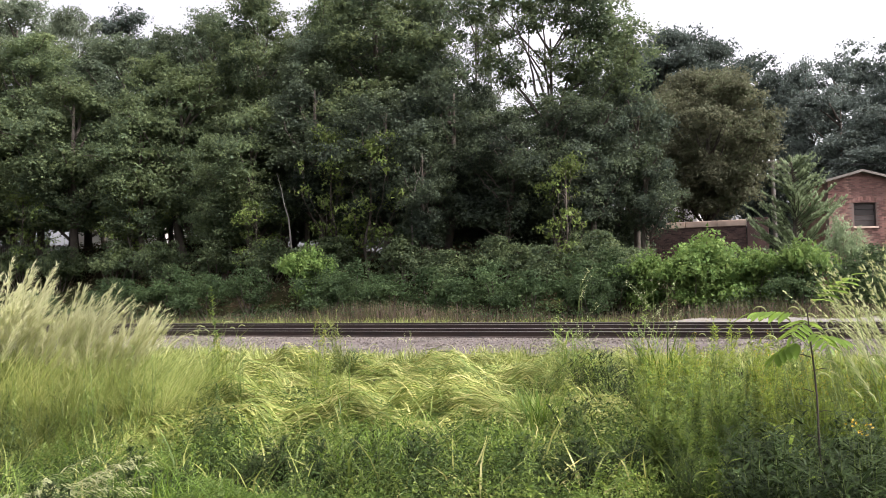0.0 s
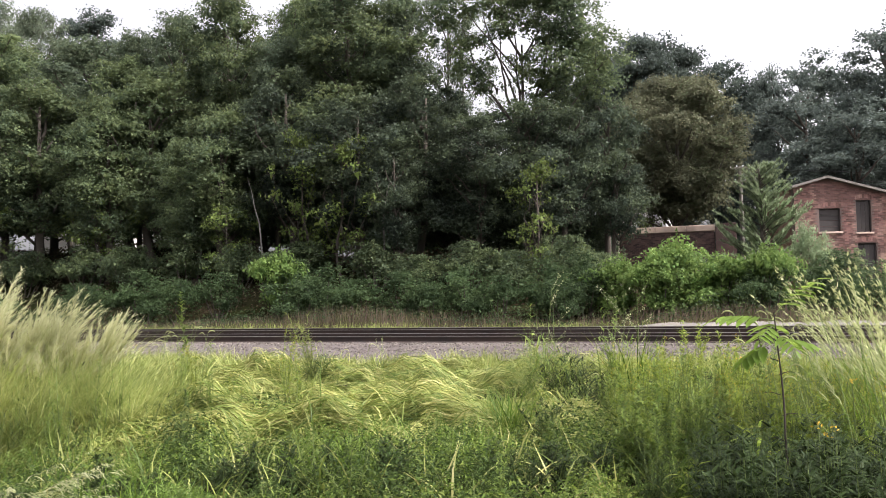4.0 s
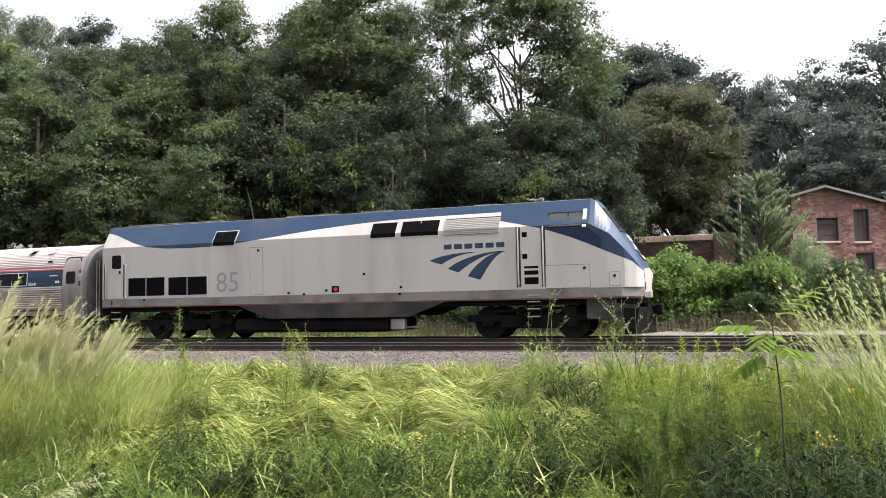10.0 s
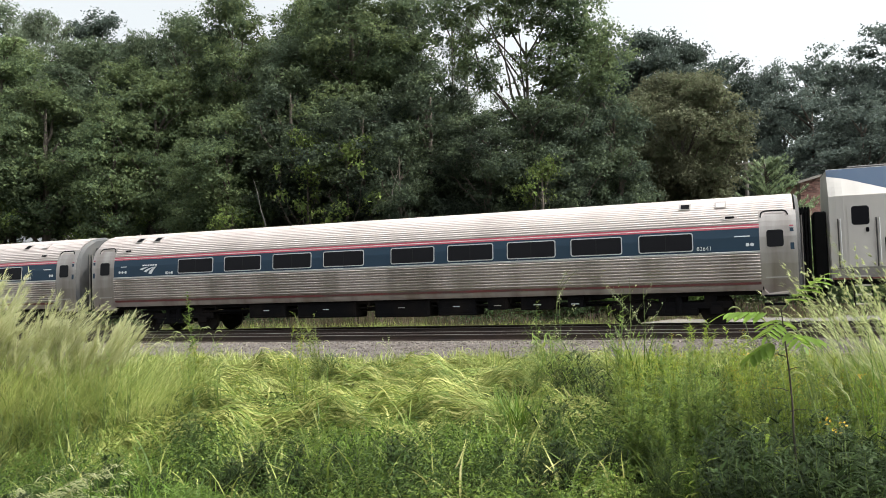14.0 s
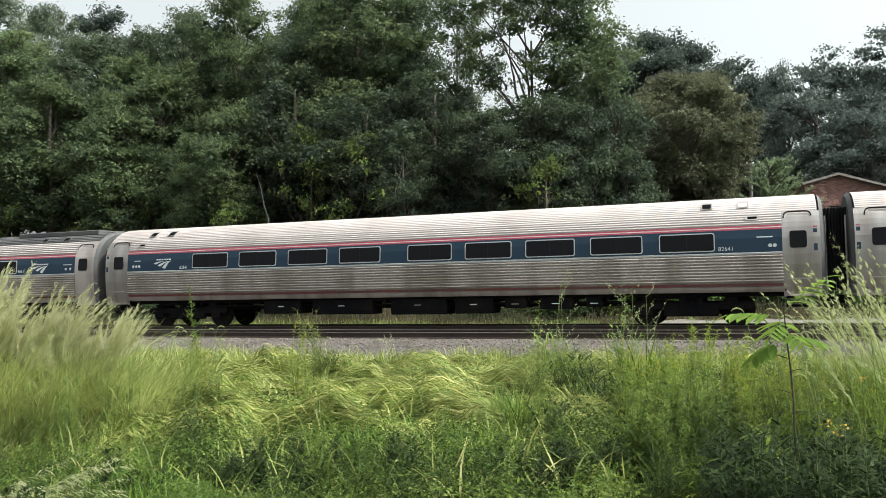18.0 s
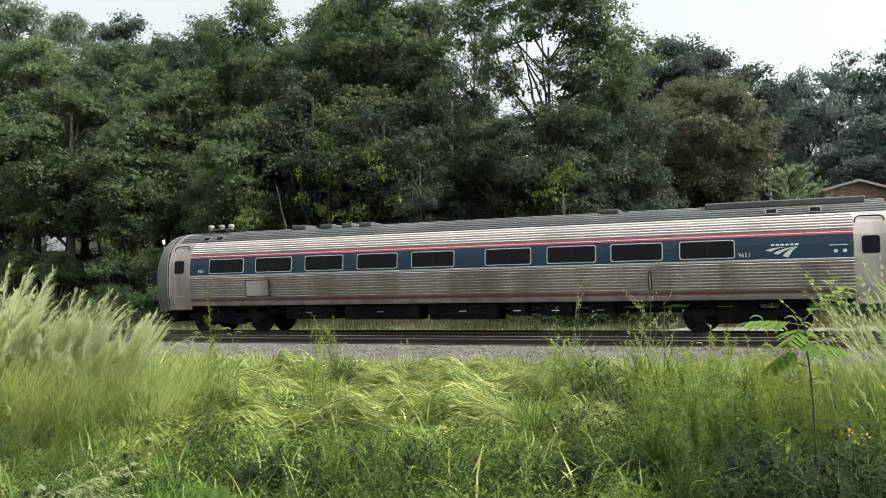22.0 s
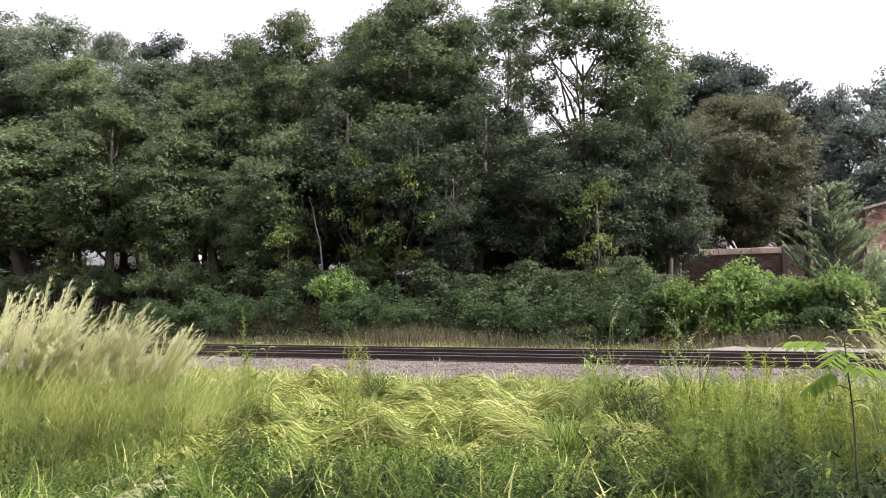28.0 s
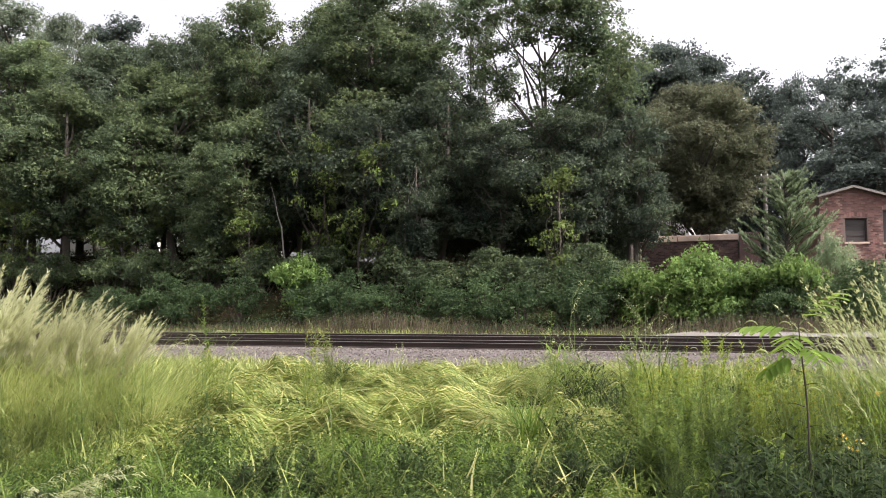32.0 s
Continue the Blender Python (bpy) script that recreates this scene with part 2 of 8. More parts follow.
RAIL_RUST = material("rusty_rail_steel", (0.042, 0.027, 0.022), 0.75, 0.2, 0.35, 5.0, 0.3, 60, dirt=(0.028, 0.02, 0.018), dirt_size=2.0)
RAIL_SHINE = material("polished_rail_head", (0.15, 0.135, 0.125), 0.5, 0.6, 0.15, 6.0, 0.05, 60)
TIE_WOOD = material("creosoted_timber", (0.045, 0.033, 0.027), 0.9, 0, 0.4, 6.0, 0.5, 40, spread=("object", 0.3))
SILVER = material("silver_grey_paint", (0.52, 0.49, 0.465), 0.38, 0.2, 0.08, 0.7, 0.02, 30, dirt=(0.43, 0.40, 0.38), dirt_size=0.5, dirt_share=0.35, coat=0.15, streak=0.7)
WHITE_PAINT = material("white_paint", (0.74, 0.74, 0.76), 0.4, 0, 0.06, 0.8, 0.02, 30, coat=0.1)
# Stained silver, its colour also darkened to offset the sun on the nose.
NOSE_PAINT = material("stained_silver_darkened_for_sun", (0.34, 0.32, 0.305), 0.55, 0.1, 0.12, 0.7, 0.04, 30, dirt=(0.20, 0.18, 0.165), dirt_size=0.35, dirt_share=0.5, streak=0.7)
GREY_BAND = material("grimy_grey_paint", (0.205, 0.19, 0.18), 0.55, 0.1, 0.15, 1.2, 0.05, 25, dirt=(0.10, 0.085, 0.075), dirt_size=0.8)
DARK_SKIRT = material("dark_grey_skirt_paint", (0.014, 0.0145, 0.016), 0.7, 0.0, 0.2, 1.2, 0.05, 25, dirt=(0.055, 0.048, 0.042), dirt_size=0.8)
LOCO_BLUE = material("loco_blue_paint", (0.019, 0.043, 0.088), 0.42, 0, 0.2, 0.9, 0.02, 25, dirt=(0.045, 0.06, 0.09), dirt_size=0.6, dirt_share=0.3, spec=0.4)
NAVY_DARK = material("deep_navy_paint", (0.010, 0.022, 0.06), 0.45, 0, 0.12, 0.9, 0.02, 25, spec=0.3)
NAVY = material("navy_band_paint", (0.016, 0.038, 0.066), 0.45, 0, 0.15, 0.9, 0.02, 25, spec=0.3)
RED = material("red_stripe_paint", (0.29, 0.045, 0.070), 0.45, 0, 0.15, 1.2, 0.02, 30)
RED_DULL = material("dull_red_sill_paint", (0.14, 0.035, 0.035), 0.6, 0, 0.25, 1.2, 0.02, 30, dirt=(0.08, 0.05, 0.045), dirt_size=0.7)
STEEL = material("brushed_stainless_steel", (0.60, 0.535, 0.515), 0.36, 0.5, 0.08, 0.6, 0.03, 30, dirt=(0.34, 0.30, 0.27), dirt_size=0.45, dirt_share=0.5, streak=0.7)
STEEL_OLD = material("dull_stainless_steel", (0.52, 0.455, 0.43), 0.38, 0.5, 0.12, 0.6, 0.03, 30, dirt=(0.30, 0.255, 0.23), dirt_size=0.45, dirt_share=0.55, streak=0.7)
STEEL_ROOF = material("pale_roof_steel", (0.50, 0.445, 0.43), 0.6, 0.3, 0.06, 0.6, 0.03, 30, dirt=(0.40, 0.35, 0.335), dirt_size=0.5, dirt_share=0.5)
STEEL_DIM = material("weathered_stainless_steel", (0.42, 0.39, 0.375), 0.38, 0.75, 0.12, 0.7, 0.05, 30, dirt=(0.27, 0.24, 0.215), dirt_size=0.7, dirt_share=0.55, streak=0.7)
STEEL_GRIMY = material("grimy_steel_end", (0.15, 0.136, 0.126), 0.55, 0.2, 0.3, 1.1, 0.06, 30, dirt=(0.055, 0.046, 0.040), dirt_size=0.9, dirt_share=0.55, streak=0.6)
ROOF_DARK = material("dark_grey_roof_paint", (0.06, 0.06, 0.063), 0.7, 0.0, 0.2, 1.0, 0.05, 30, dirt=(0.095, 0.09, 0.085), dirt_size=0.8)
UNDER = material("sooty_underframe", (0.007, 0.007, 0.008), 0.9, 0.0, 0.4, 3.0, 0.2, 40, dirt=(0.014, 0.012, 0.011), dirt_size=1.2, spec=0.06)
RUBBER = material("black_rubber", (0.014, 0.014, 0.015), 0.8, 0, 0.3, 4.0, 0.1, 40, spec=0.1)
WHEEL = material("worn_wheel_steel", (0.016, 0.014, 0.013), 0.8, 0.0, 0.3, 4.0, 0.1, 40, spec=0.1)
GLASS_DARK = material("tinted_window_glass", (0.008, 0.008, 0.010), 0.10, 0, 0.3, 0.9, 0, 30, spec=0.10)
GLASS_CAB = material("cab_window_glass", (0.07, 0.075, 0.075), 0.08, 0, 0.2, 1.5, 0, 30, spec=0.25)
GRILLE = material("black_grille_steel", (0.006, 0.006, 0.007), 0.85, 0.0, 0.3, 4.0, 0, 40, spec=0.03)
FRAME = material("aluminium_window_frame", (0.55, 0.54, 0.54), 0.35, 0.6, 0.1, 3.0, 0, 40)
FIGURE = material("grey_number_paint", (0.27, 0.26, 0.25), 0.5, 0, 0.1, 2.0, 0, 40)
PALE_MARK = material("pale_lettering", (0.62, 0.64, 0.66), 0.45, 0, 0.1, 2.0, 0, 40)
HEADLIGHT = glowing("lit_headlight", (1.0, 0.66, 0.36), 0.55)
AMBER = glowing("lit_ditch_light", (1.0, 0.55, 0.28), 0.45)
RED_LAMP = material("red_marker_glass", (0.5, 0.05, 0.05), 0.2, 0, 0.1, 3, 0, 30)
BRICK = material("old_red_brick", (0.175, 0.092, 0.078), 0.9, 0, 0.3, 2.5, 0.5, 30, dirt=(0.30, 0.19, 0.15), dirt_size=0.5, spread=("object", 0.3))
BRICK_WALL = material("red_brick_wall", (0.175, 0.090, 0.076), 0.9, 0, 0.45, 1.2, 0.5, 18, dirt=(0.33, 0.215, 0.175), dirt_size=0.9, dirt_share=0.4, spread=("island", 0.5))
BRICK_DARK = material("dark_brick", (0.075, 0.045, 0.040), 0.9, 0, 0.45, 1.2, 0.5, 18, dirt=(0.15, 0.085, 0.070), dirt_size=0.9, dirt_share=0.35, spread=("island", 0.5))
MORTAR = material("lime_mortar", (0.18, 0.130, 0.115), 0.95, 0, 0.25, 3.0, 0.4, 30)
COPING = material("weathered_concrete_coping", (0.62, 0.46, 0.37), 0.9, 0, 0.25, 1.0, 0.3, 25, dirt=(0.34, 0.26, 0.21), dirt_size=0.5)
BOARD = material("weathered_grey_boards", (0.045, 0.038, 0.036), 0.9, 0, 0.3, 3.0, 0.3, 40, spread=("object", 0.25))
ROOFING = material("grey_roof_sheet", (0.16, 0.15, 0.15), 0.8, 0.1, 0.25, 1.0, 0.2, 25)
POLE_WOOD = material("grey_pole_timber", (0.19, 0.17, 0.15), 0.9, 0, 0.25, 3.0, 0.3, 40)
HOUSE_WALL = material("pale_house_siding", (0.62, 0.58, 0.56), 0.8, 0, 0.08, 1.0, 0.05, 25)
BARK = material("grey_brown_bark", (0.075, 0.062, 0.050), 0.95, 0, 0.4, 3.0, 0.8, 25)
BARK_PALE = material("bare_grey_branch", (0.22, 0.20, 0.18), 0.95, 0, 0.3, 3.0, 0.5, 25)
STEM = material("green_stem", (0.13, 0.17, 0.05), 0.7, 0, 0.3, 5.0, 0.1, 30)
STEM_DARK = material("brown_stem", (0.045, 0.034, 0.026), 0.8, 0, 0.3, 5.0, 0.1, 30)
YELLOW = material("yellow_petals", (0.48, 0.32, 0.02), 0.6, 0, 0.15, 8.0, 0, 40)
LEAF_MAPLE = leaf_material("maple_leaves", [(0.052, 0.079, 0.051), (0.083, 0.116, 0.063), (0.118, 0.154, 0.073), (0.167, 0.203, 0.087)], 0.45, 0.6, 0.5, 0.35, 0.5, 0.32)
LEAF_MAPLE_DARK = leaf_material("dark_maple_leaves", [(0.063, 0.087, 0.066), (0.090, 0.120, 0.076), (0.128, 0.160, 0.091)], 0.45, 0.6, 0.5, 0.35, 0.5, 0.32)
# Darker, bluer copy of the maple leaves that paints the wood's shade.
LEAF_SHADE = leaf_material("shaded_maple_leaves", [(0.030, 0.042, 0.034), (0.050, 0.067, 0.047), (0.077, 0.102, 0.060), (0.122, 0.157, 0.074)], 0.4, 0.6, 0.5, 0.4, 0.6, 0.3)
# Deep green made bluer and lighter: the haze is in the colour.
LEAF_DEEP = leaf_material("haze_tinted_deep_leaves", [(0.058, 0.074, 0.066), (0.074, 0.094, 0.080), (0.094, 0.116, 0.092)], 0.35, 0.6, 0.4, 0.3, 0.4, 0.3)
LEAF_LOCUST = leaf_material("locust_leaves", [(0.111, 0.140, 0.103), (0.141, 0.174, 0.119), (0.176, 0.208, 0.137)], 0.48, 0.6, 0.5, 0.3, 0.4, 0.3)
LEAF_ASH = leaf_material("feathery_grey_green_leaves", [(0.19, 0.26, 0.15), (0.24, 0.31, 0.18), (0.29, 0.36, 0.21)], 0.5, 0.6)
LEAF_BROWN = leaf_material("browning_leaves", [(0.078, 0.093, 0.060), (0.108, 0.110, 0.068), (0.090, 0.119, 0.064)], 0.45, 0.7, 0.5, 0.3, 0.4, 0.4)
LEAF_LIGHT = leaf_material("young_yellow_green_leaves", [(0.146, 0.220, 0.031), (0.207, 0.278, 0.044), (0.281, 0.325, 0.066)], 0.42)
# Pale grey-green with the haze of the distance mixed into the leaf colour.
LEAF_FAR = leaf_material("haze_paled_leaves", [(0.092, 0.114, 0.104), (0.112, 0.138, 0.122), (0.138, 0.164, 0.136)], 0.4, 0.6, 0.4, 0.25, 0.4, 0.3)
LEAF_BUSH = leaf_material("shrub_leaves", [(0.036, 0.063, 0.030), (0.058, 0.093, 0.040), (0.094, 0.137, 0.056)], 0.38, 0.55, 0.5, 0.3, 0.4, 0.6)
LEAF_SUMAC = leaf_material("bright_sumac_leaves", [(0.060, 0.113, 0.034), (0.106, 0.172, 0.048), (0.178, 0.253, 0.076)], 0.42, 0.5, 0.6, 0.35, 0.4, 1.0)
LITTER = leaf_material("brown_leaf_litter", [(0.075, 0.050, 0.034), (0.095, 0.062, 0.040), (0.060, 0.070, 0.034), (0.12, 0.080, 0.050)], 0.2, 0.7, 0.5, 0.3, 0.4, 0.5)
BLADE_PALE = leaf_material("pale_plume_grass", [(0.13, 0.185, 0.050), (0.22, 0.275, 0.085), (0.32, 0.36, 0.130), (0.46, 0.47, 0.22)], 0.42, 0.5, 0.9, 0.25, 0.3, 1.8, gloss=0.22)
# Darker blade colour that puts shade between the heaps of the meadow.
BLADE_DEEP = leaf_material("shade_dark_grass_blades", [(0.030, 0.056, 0.010), (0.045, 0.080, 0.014), (0.062, 0.105, 0.018)], 0.3, 0.5, 0.7, 0.3, 0.4, 1.6)
GROUND_LEAF = leaf_material("low_weed_leaves", [(0.045, 0.085, 0.018), (0.085, 0.140, 0.030), (0.130, 0.195, 0.045), (0.20, 0.26, 0.07)], 0.4, 0.5, 1.2, 0.35, 0.45, 2.4, gloss=0.22)
BLADE_GREEN = leaf_material("lush_grass_blades", [(0.038, 0.078, 0.010), (0.075, 0.140, 0.018), (0.125, 0.205, 0.030), (0.21, 0.27, 0.055)], 0.38, 0.5, 0.7, 0.35, 0.35, 1.6, gloss=0.22)
BLADE_LONG = leaf_material("long_pale_grass", [(0.090, 0.135, 0.030), (0.17, 0.22, 0.055), (0.27, 0.31, 0.095), (0.42, 0.42, 0.17)], 0.38, 0.5, 0.9, 0.3, 0.3, 1.8, gloss=0.22)
BLADE_STRAW = leaf_material("flattened_straw_grass", [(0.042, 0.076, 0.016), (0.105, 0.155, 0.030), (0.19, 0.235, 0.058), (0.33, 0.345, 0.110), (0.56, 0.52, 0.24)], 0.3, 0.5, 1.5, 0.35, 0.3, 3.6, gloss=0.22)
PLUME = leaf_material("pale_seed_plumes", [(0.34, 0.37, 0.20), (0.44, 0.455, 0.27), (0.55, 0.55, 0.36)], 0.6, 0.6, 0.7, 0.2)
PLUME_GREEN = leaf_material("green_seed_plumes", [(0.27, 0.31, 0.13), (0.36, 0.395, 0.19), (0.46, 0.48, 0.27)], 0.5, 0.6, 0.7, 0.2)
LEAF_YOUNG = leaf_material("young_tree_leaves", [(0.105, 0.155, 0.045), (0.14, 0.195, 0.056), (0.175, 0.225, 0.07)], 0.42, 0.6)
WEED_LEAF = leaf_material("weed_leaves", [(0.054, 0.099, 0.018), (0.112, 0.178, 0.034), (0.185, 0.254, 0.055), (0.263, 0.324, 0.080)], 0.42, 0.5, 0.6, 0.35, 0.3, 1.5, gloss=0.22)
WEED_DARK = leaf_material("dark_weed_leaves", [(0.037, 0.065, 0.019), (0.054, 0.088, 0.024), (0.075, 0.109, 0.034)], 0.3, 0.5, 0.6)
DRY_WEED = leaf_material("dry_brown_weeds", [(0.088, 0.064, 0.056), (0.10, 0.105, 0.046), (0.16, 0.105, 0.105), (0.13, 0.135, 0.058), (0.19, 0.145, 0.115)], 0.3, 0.7, 0.6, 0.35, 0.35, 0.8)
SAPLING_LEAF = leaf_material("bright_sapling_leaves", [(0.140, 0.235, 0.040), (0.170, 0.270, 0.050), (0.205, 0.305, 0.062)], 0.5, 0.4)
# Near-black leaf colour that stands in for shade low in the meadow.
WEED_SHADE = leaf_material("shade_darkened_weed_leaves", [(0.016, 0.030, 0.009), (0.026, 0.044, 0.013), (0.044, 0.068, 0.020)], 0.25, 0.5, 0.6)

# ---- ground and railway ----
RAIL_TOP = 0.397
FAR_TRACK, NEAR_TRACK = 26.33, 22.37


def ease(a, b, v):
    s = np.clip((np.asarray(v, float) - a) / (b - a), 0, 1)
    return s * s * (3 - 2 * s)


def ground_z(x, y):
    """The lie of the land: a flat meadow, the bank beyond the railway that rises towards the wood."""
    x, y = np.asarray(x, float), np.asarray(y, float)
    left = 1 - ease(-16, -4, x)
    z = -0.10 + 0.35 * ease(28.5, 32, y) + ease(33, 41, y) * (0.9 + 2.3 * left)
    z = z + ease(40, 48, y) * (1 - ease(-36, -26, x)) * 1.8
    z = z + 0.06 * np.sin(x * 0.9 + 1.3) * np.sin(y * 0.7) + 0.05 * np.sin(x * 0.31 + y * 0.43)
    return z


def spaced(far, near_step, grow):
    out, v, step = [0.0], 0.0, near_step
    while v < far:
        v += step
        out.append(v)
        step *= grow
    return np.array(out)


gx = np.concatenate([-12 - spaced(1500, 0.9, 1.08)[::-1], np.arange(-11.2, 2.1, 0.8), 3 + spaced(1500, 0.9, 1.08)])
gy = np.concatenate([-spaced(1500, 1.0, 1.15)[:0:-1], np.arange(0, 60, 0.8), 60 + spaced(2500, 1.0, 1.1)])
GX, GY = np.meshgrid(gx, gy)
gv = np.stack([GX, GY, ground_z(GX, GY)], -1).reshape(-1, 3)
nx, ny = len(gx), len(gy)
gi = (np.arange(ny - 1)[:, None] * nx + np.arange(nx - 1)[None]).ravel()
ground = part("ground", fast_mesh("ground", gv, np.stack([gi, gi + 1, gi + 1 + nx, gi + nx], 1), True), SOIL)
tagged(ground, "overgrown meadow soil rising to a wooded bank", "ground", kind="structure")

# crushed-stone bed under both tracks
BED = [(18.6, -0.16), (19.2, -0.06), (20.35, 0.12), (20.75, 0.195), (21.55, 0.195), (24.35, 0.10), (26.3, 0.12), (28.0, 0.12), (28.5, 0.10), (29.6, -0.02), (30.2, -0.1)]
bed_x = np.concatenate([np.arange(-150, -30, 3.0), np.arange(-30, 12, 0.5), np.arange(12, 121, 3.0)])
bed_y = np.interp(np.linspace(0, 10, 41), range(11), [p[0] for p in BED])
bed_z = np.interp(np.linspace(0, 10, 41), range(11), [p[1] for p in BED])
BX, BY = np.meshgrid(bed_x, bed_y)
rough_bed = np.random.RandomState(3).uniform(-0.025, 0.025, BX.shape)
bv = np.stack([BX, BY, bed_z[:, None] + rough_bed], -1).reshape(-1, 3)
nb = len(bed_x)
bi = (np.arange(40)[:, None] * nb + np.arange(nb - 1)[None]).ravel()
bed = part("track_bed", fast_mesh("track_bed", bv, np.stack([bi, bi + 1, bi + 1 + nb, bi + nb], 1), True), STONE_BED)
tagged(bed, "bed of crushed grey stone under two railway tracks", "track bed", kind="structure")

# a pale gravel berm on the far side
berm_x = np.arange(-7.0, 70, 0.7)
BERM = [(28.7, 0.0), (29.2, 0.18), (29.9, 0.32), (30.8, 0.36), (31.6, 0.30), (32.4, 0.1)]
rs = np.random.RandomState(5)
bev = []
for x in berm_x:
    k = float(ease(-7.0, -2.0, x))
    bev += [(x, y, -0.05 + (z + 0.05) * k + rs.uniform(-0.05, 0.05)) for y, z in BERM]
ni = len(BERM)
bef = [(i * ni + k, i * ni + k + 1, (i + 1) * ni + k + 1, (i + 1) * ni + k) for i in range(len(berm_x) - 1) for k in range(ni - 1)]
berm = part("gravel_berm", fast_mesh("gravel_berm", bev, bef, True), GRAVEL)
tagged(berm, "low berm of pale gravel beside the railway", "gravel berm", kind="structure")

# rails and sleepers
RAIL_FOOT = [(-0.07, -0.17), (0.07, -0.17), (0.07, -0.155), (0.012, -0.135), (0.010, -0.05), (0.034, -0.04), (0.034, -0.012), (-0.034, -0.012), (-0.034, -0.04), (-0.010, -0.05), (-0.012, -0.135), (-0.07, -0.155)]
RAIL_HEAD = [(-0.036, -0.0115), (0.036, -0.0115), (0.034, -0.004), (0.022, 0.0), (-0.022, 0.0), (-0.034, -0.004)]
tie_mesh = Shape().box(-0.115, 0.115, -1.3, 1.3, -0.18, 0.0, 0.015).mesh("tie")


def railway(y, label):
    track = thing("railway_track", label, "railway track", "tracks", "structure", pose(0, y, RAIL_TOP))
    for side in (-0.7525, 0.7525):
        rail = part("rail", Shape().sweep([(side + a, b) for a, b in RAIL_FOOT], -150, 120, 6, True, True), RAIL_RUST, track, "rust-brown steel rail")
        part("rail_head", Shape().sweep([(side + a, b) for a, b in RAIL_HEAD], -150, 120, 6, True, True), RAIL_SHINE, rail, "polished running surface")
        joint = Shape()
        for x in (-17.2, -5.3, 6.6):
            joint.box(x - 0.45, x + 0.45, side - 0.03, side + 0.03, -0.13, -0.055, 0.01)
        part("joint_bar", joint, RAIL_RUST, rail)
    r = random.Random(int(y))
    for i in range(120):
        x = -46 + i * 0.52 + r.uniform(-0.03, 0.03)
        tie = part("tie", tie_mesh, TIE_WOOD, track)
        tie.matrix_basis = pose(x, r.uniform(-0.05, 0.05), -0.19 + r.uniform(-0.006, 0.004), 0, 0, r.uniform(-1.5, 1.5))
    return track


railway(FAR_TRACK, "railway track with rusty rails and timber sleepers in stone")
railway(NEAR_TRACK, "nearer railway track with polished rails in crushed stone")

# ---- the train: positions in metres along it, from each vehicle's middle ----


def wheelset(r, gauge=0.7525):
    s = Shape()
    for side in (-1, 1):
        for a, b, q in ((0.0, 0.10, r), (-0.03, 0.0, r + 0.028)):
            y0, y1 = sorted((side * (gauge + a - 0.03), side * (gauge + b - 0.03)))
            s.tube([(0, y0, 0), (0, y1, 0)], q, 28)
        y0, y1 = sorted((side * (gauge + 0.07), side * (gauge + 0.11)))
        s.tube([(0, y0, 0), (0, y1, 0)], r * 0.34, 16)
        for k in range(3):
            a = 2 * math.pi * k / 3
            cx, cz = math.cos(a) * r * 0.62, math.sin(a) * r * 0.62
            s.tube([(cx, y0, cz), (cx, y1 - side * 0.02, cz)], r * 0.1, 8)
    s.tube([(0, -gauge, 0), (0, gauge, 0)], 0.085, 10)
    return s


def truck(parent, x, axles, r, long, label):
    """A wheel truck with side frames, springs and brake gear; its wheel pairs turn."""
    s = Shape()
    for side in (-1, 1):
        y = side * 1.08
        s.box(x - long, x + long, y - 0.07, y + 0.07, r + 0.02, r + 0.24, 0.03)
        s.box(x - long * 0.45, x + long * 0.45, y - 0.09, y + 0.09, r - 0.17, r + 0.06, 0.03)
        for a in axles:
            s.box(x + a - 0.19, x + a + 0.19, y - 0.10, y + 0.12 * side + 0.12, r - 0.16, r + 0.15, 0.04)
        for a in (-0.24, 0.24):
            s.tube([(x + a, y + side * 0.02, r - 0.1), (x + a, y + side * 0.02, r + 0.5)], 0.11, 12)
        s.tube([(x - long * 0.8, y + side * 0.1, r + 0.34), (x + long * 0.3, y + side * 0.1, r + 0.42)], 0.035, 8)
        s.box(x + long * 0.55, x + long * 0.75, y - 0.06, y + 0.1, r + 0.1, r + 0.5, 0.02)
    s.box(x - 0.3, x + 0.3, -1.1, 1.1, r, r + 0.42, 0.04)
    frame_part = part("wheel_truck", s, UNDER, parent, label)
    pairs = []
    for a in axles:
        w = part("wheelset", wheelset(r), WHEEL, frame_part)
        w.location = (x + a, 0, r)
        pairs.append(w)
    return pairs


def coach_y(z):
    """Half the width of a coach's tube-shaped body at a height above the rail."""
    zs = (0.9, 1.05, 1.3, 1.7, 2.1, 2.5, 2.75, 3.0, 3.2, 3.4, 3.55, 3.68, 3.77, 3.83)
    ys = (1.44, 1.50, 1.55, 1.59, 1.60, 1.585, 1.55, 1.47, 1.36, 1.18, 0.98, 0.72, 0.42, 0.0)
    return float(np.interp(z, zs, ys))


def skin(z0, z1, off=0.0, n=6):
    return [(-coach_y(z0 + (z1 - z0) * i / n) - off, z0 + (z1 - z0) * i / n) for i in range(n + 1)]


def ribbed(z0, z1, ribs, depth=0.038):
    """A corrugated strip of the body's skin: rounded ribs with sharp grooves."""
    out, pitch = [], (z1 - z0) / ribs
    for i in range(ribs):
        for f, d in ((0.0, -depth), (0.28, -depth), (0.38, 0.6 * depth), (0.62, depth), (0.88, 0.5 * depth)):
            z = z0 + pitch * (i + f)
            out.append((-coach_y(z) - d, z))
    out.append((-coach_y(z1) + depth, z1))
    return out


def both(profile):
    """The strip on both flanks."""
    return [profile, [(-y, z) for y, z in profile][::-1]]


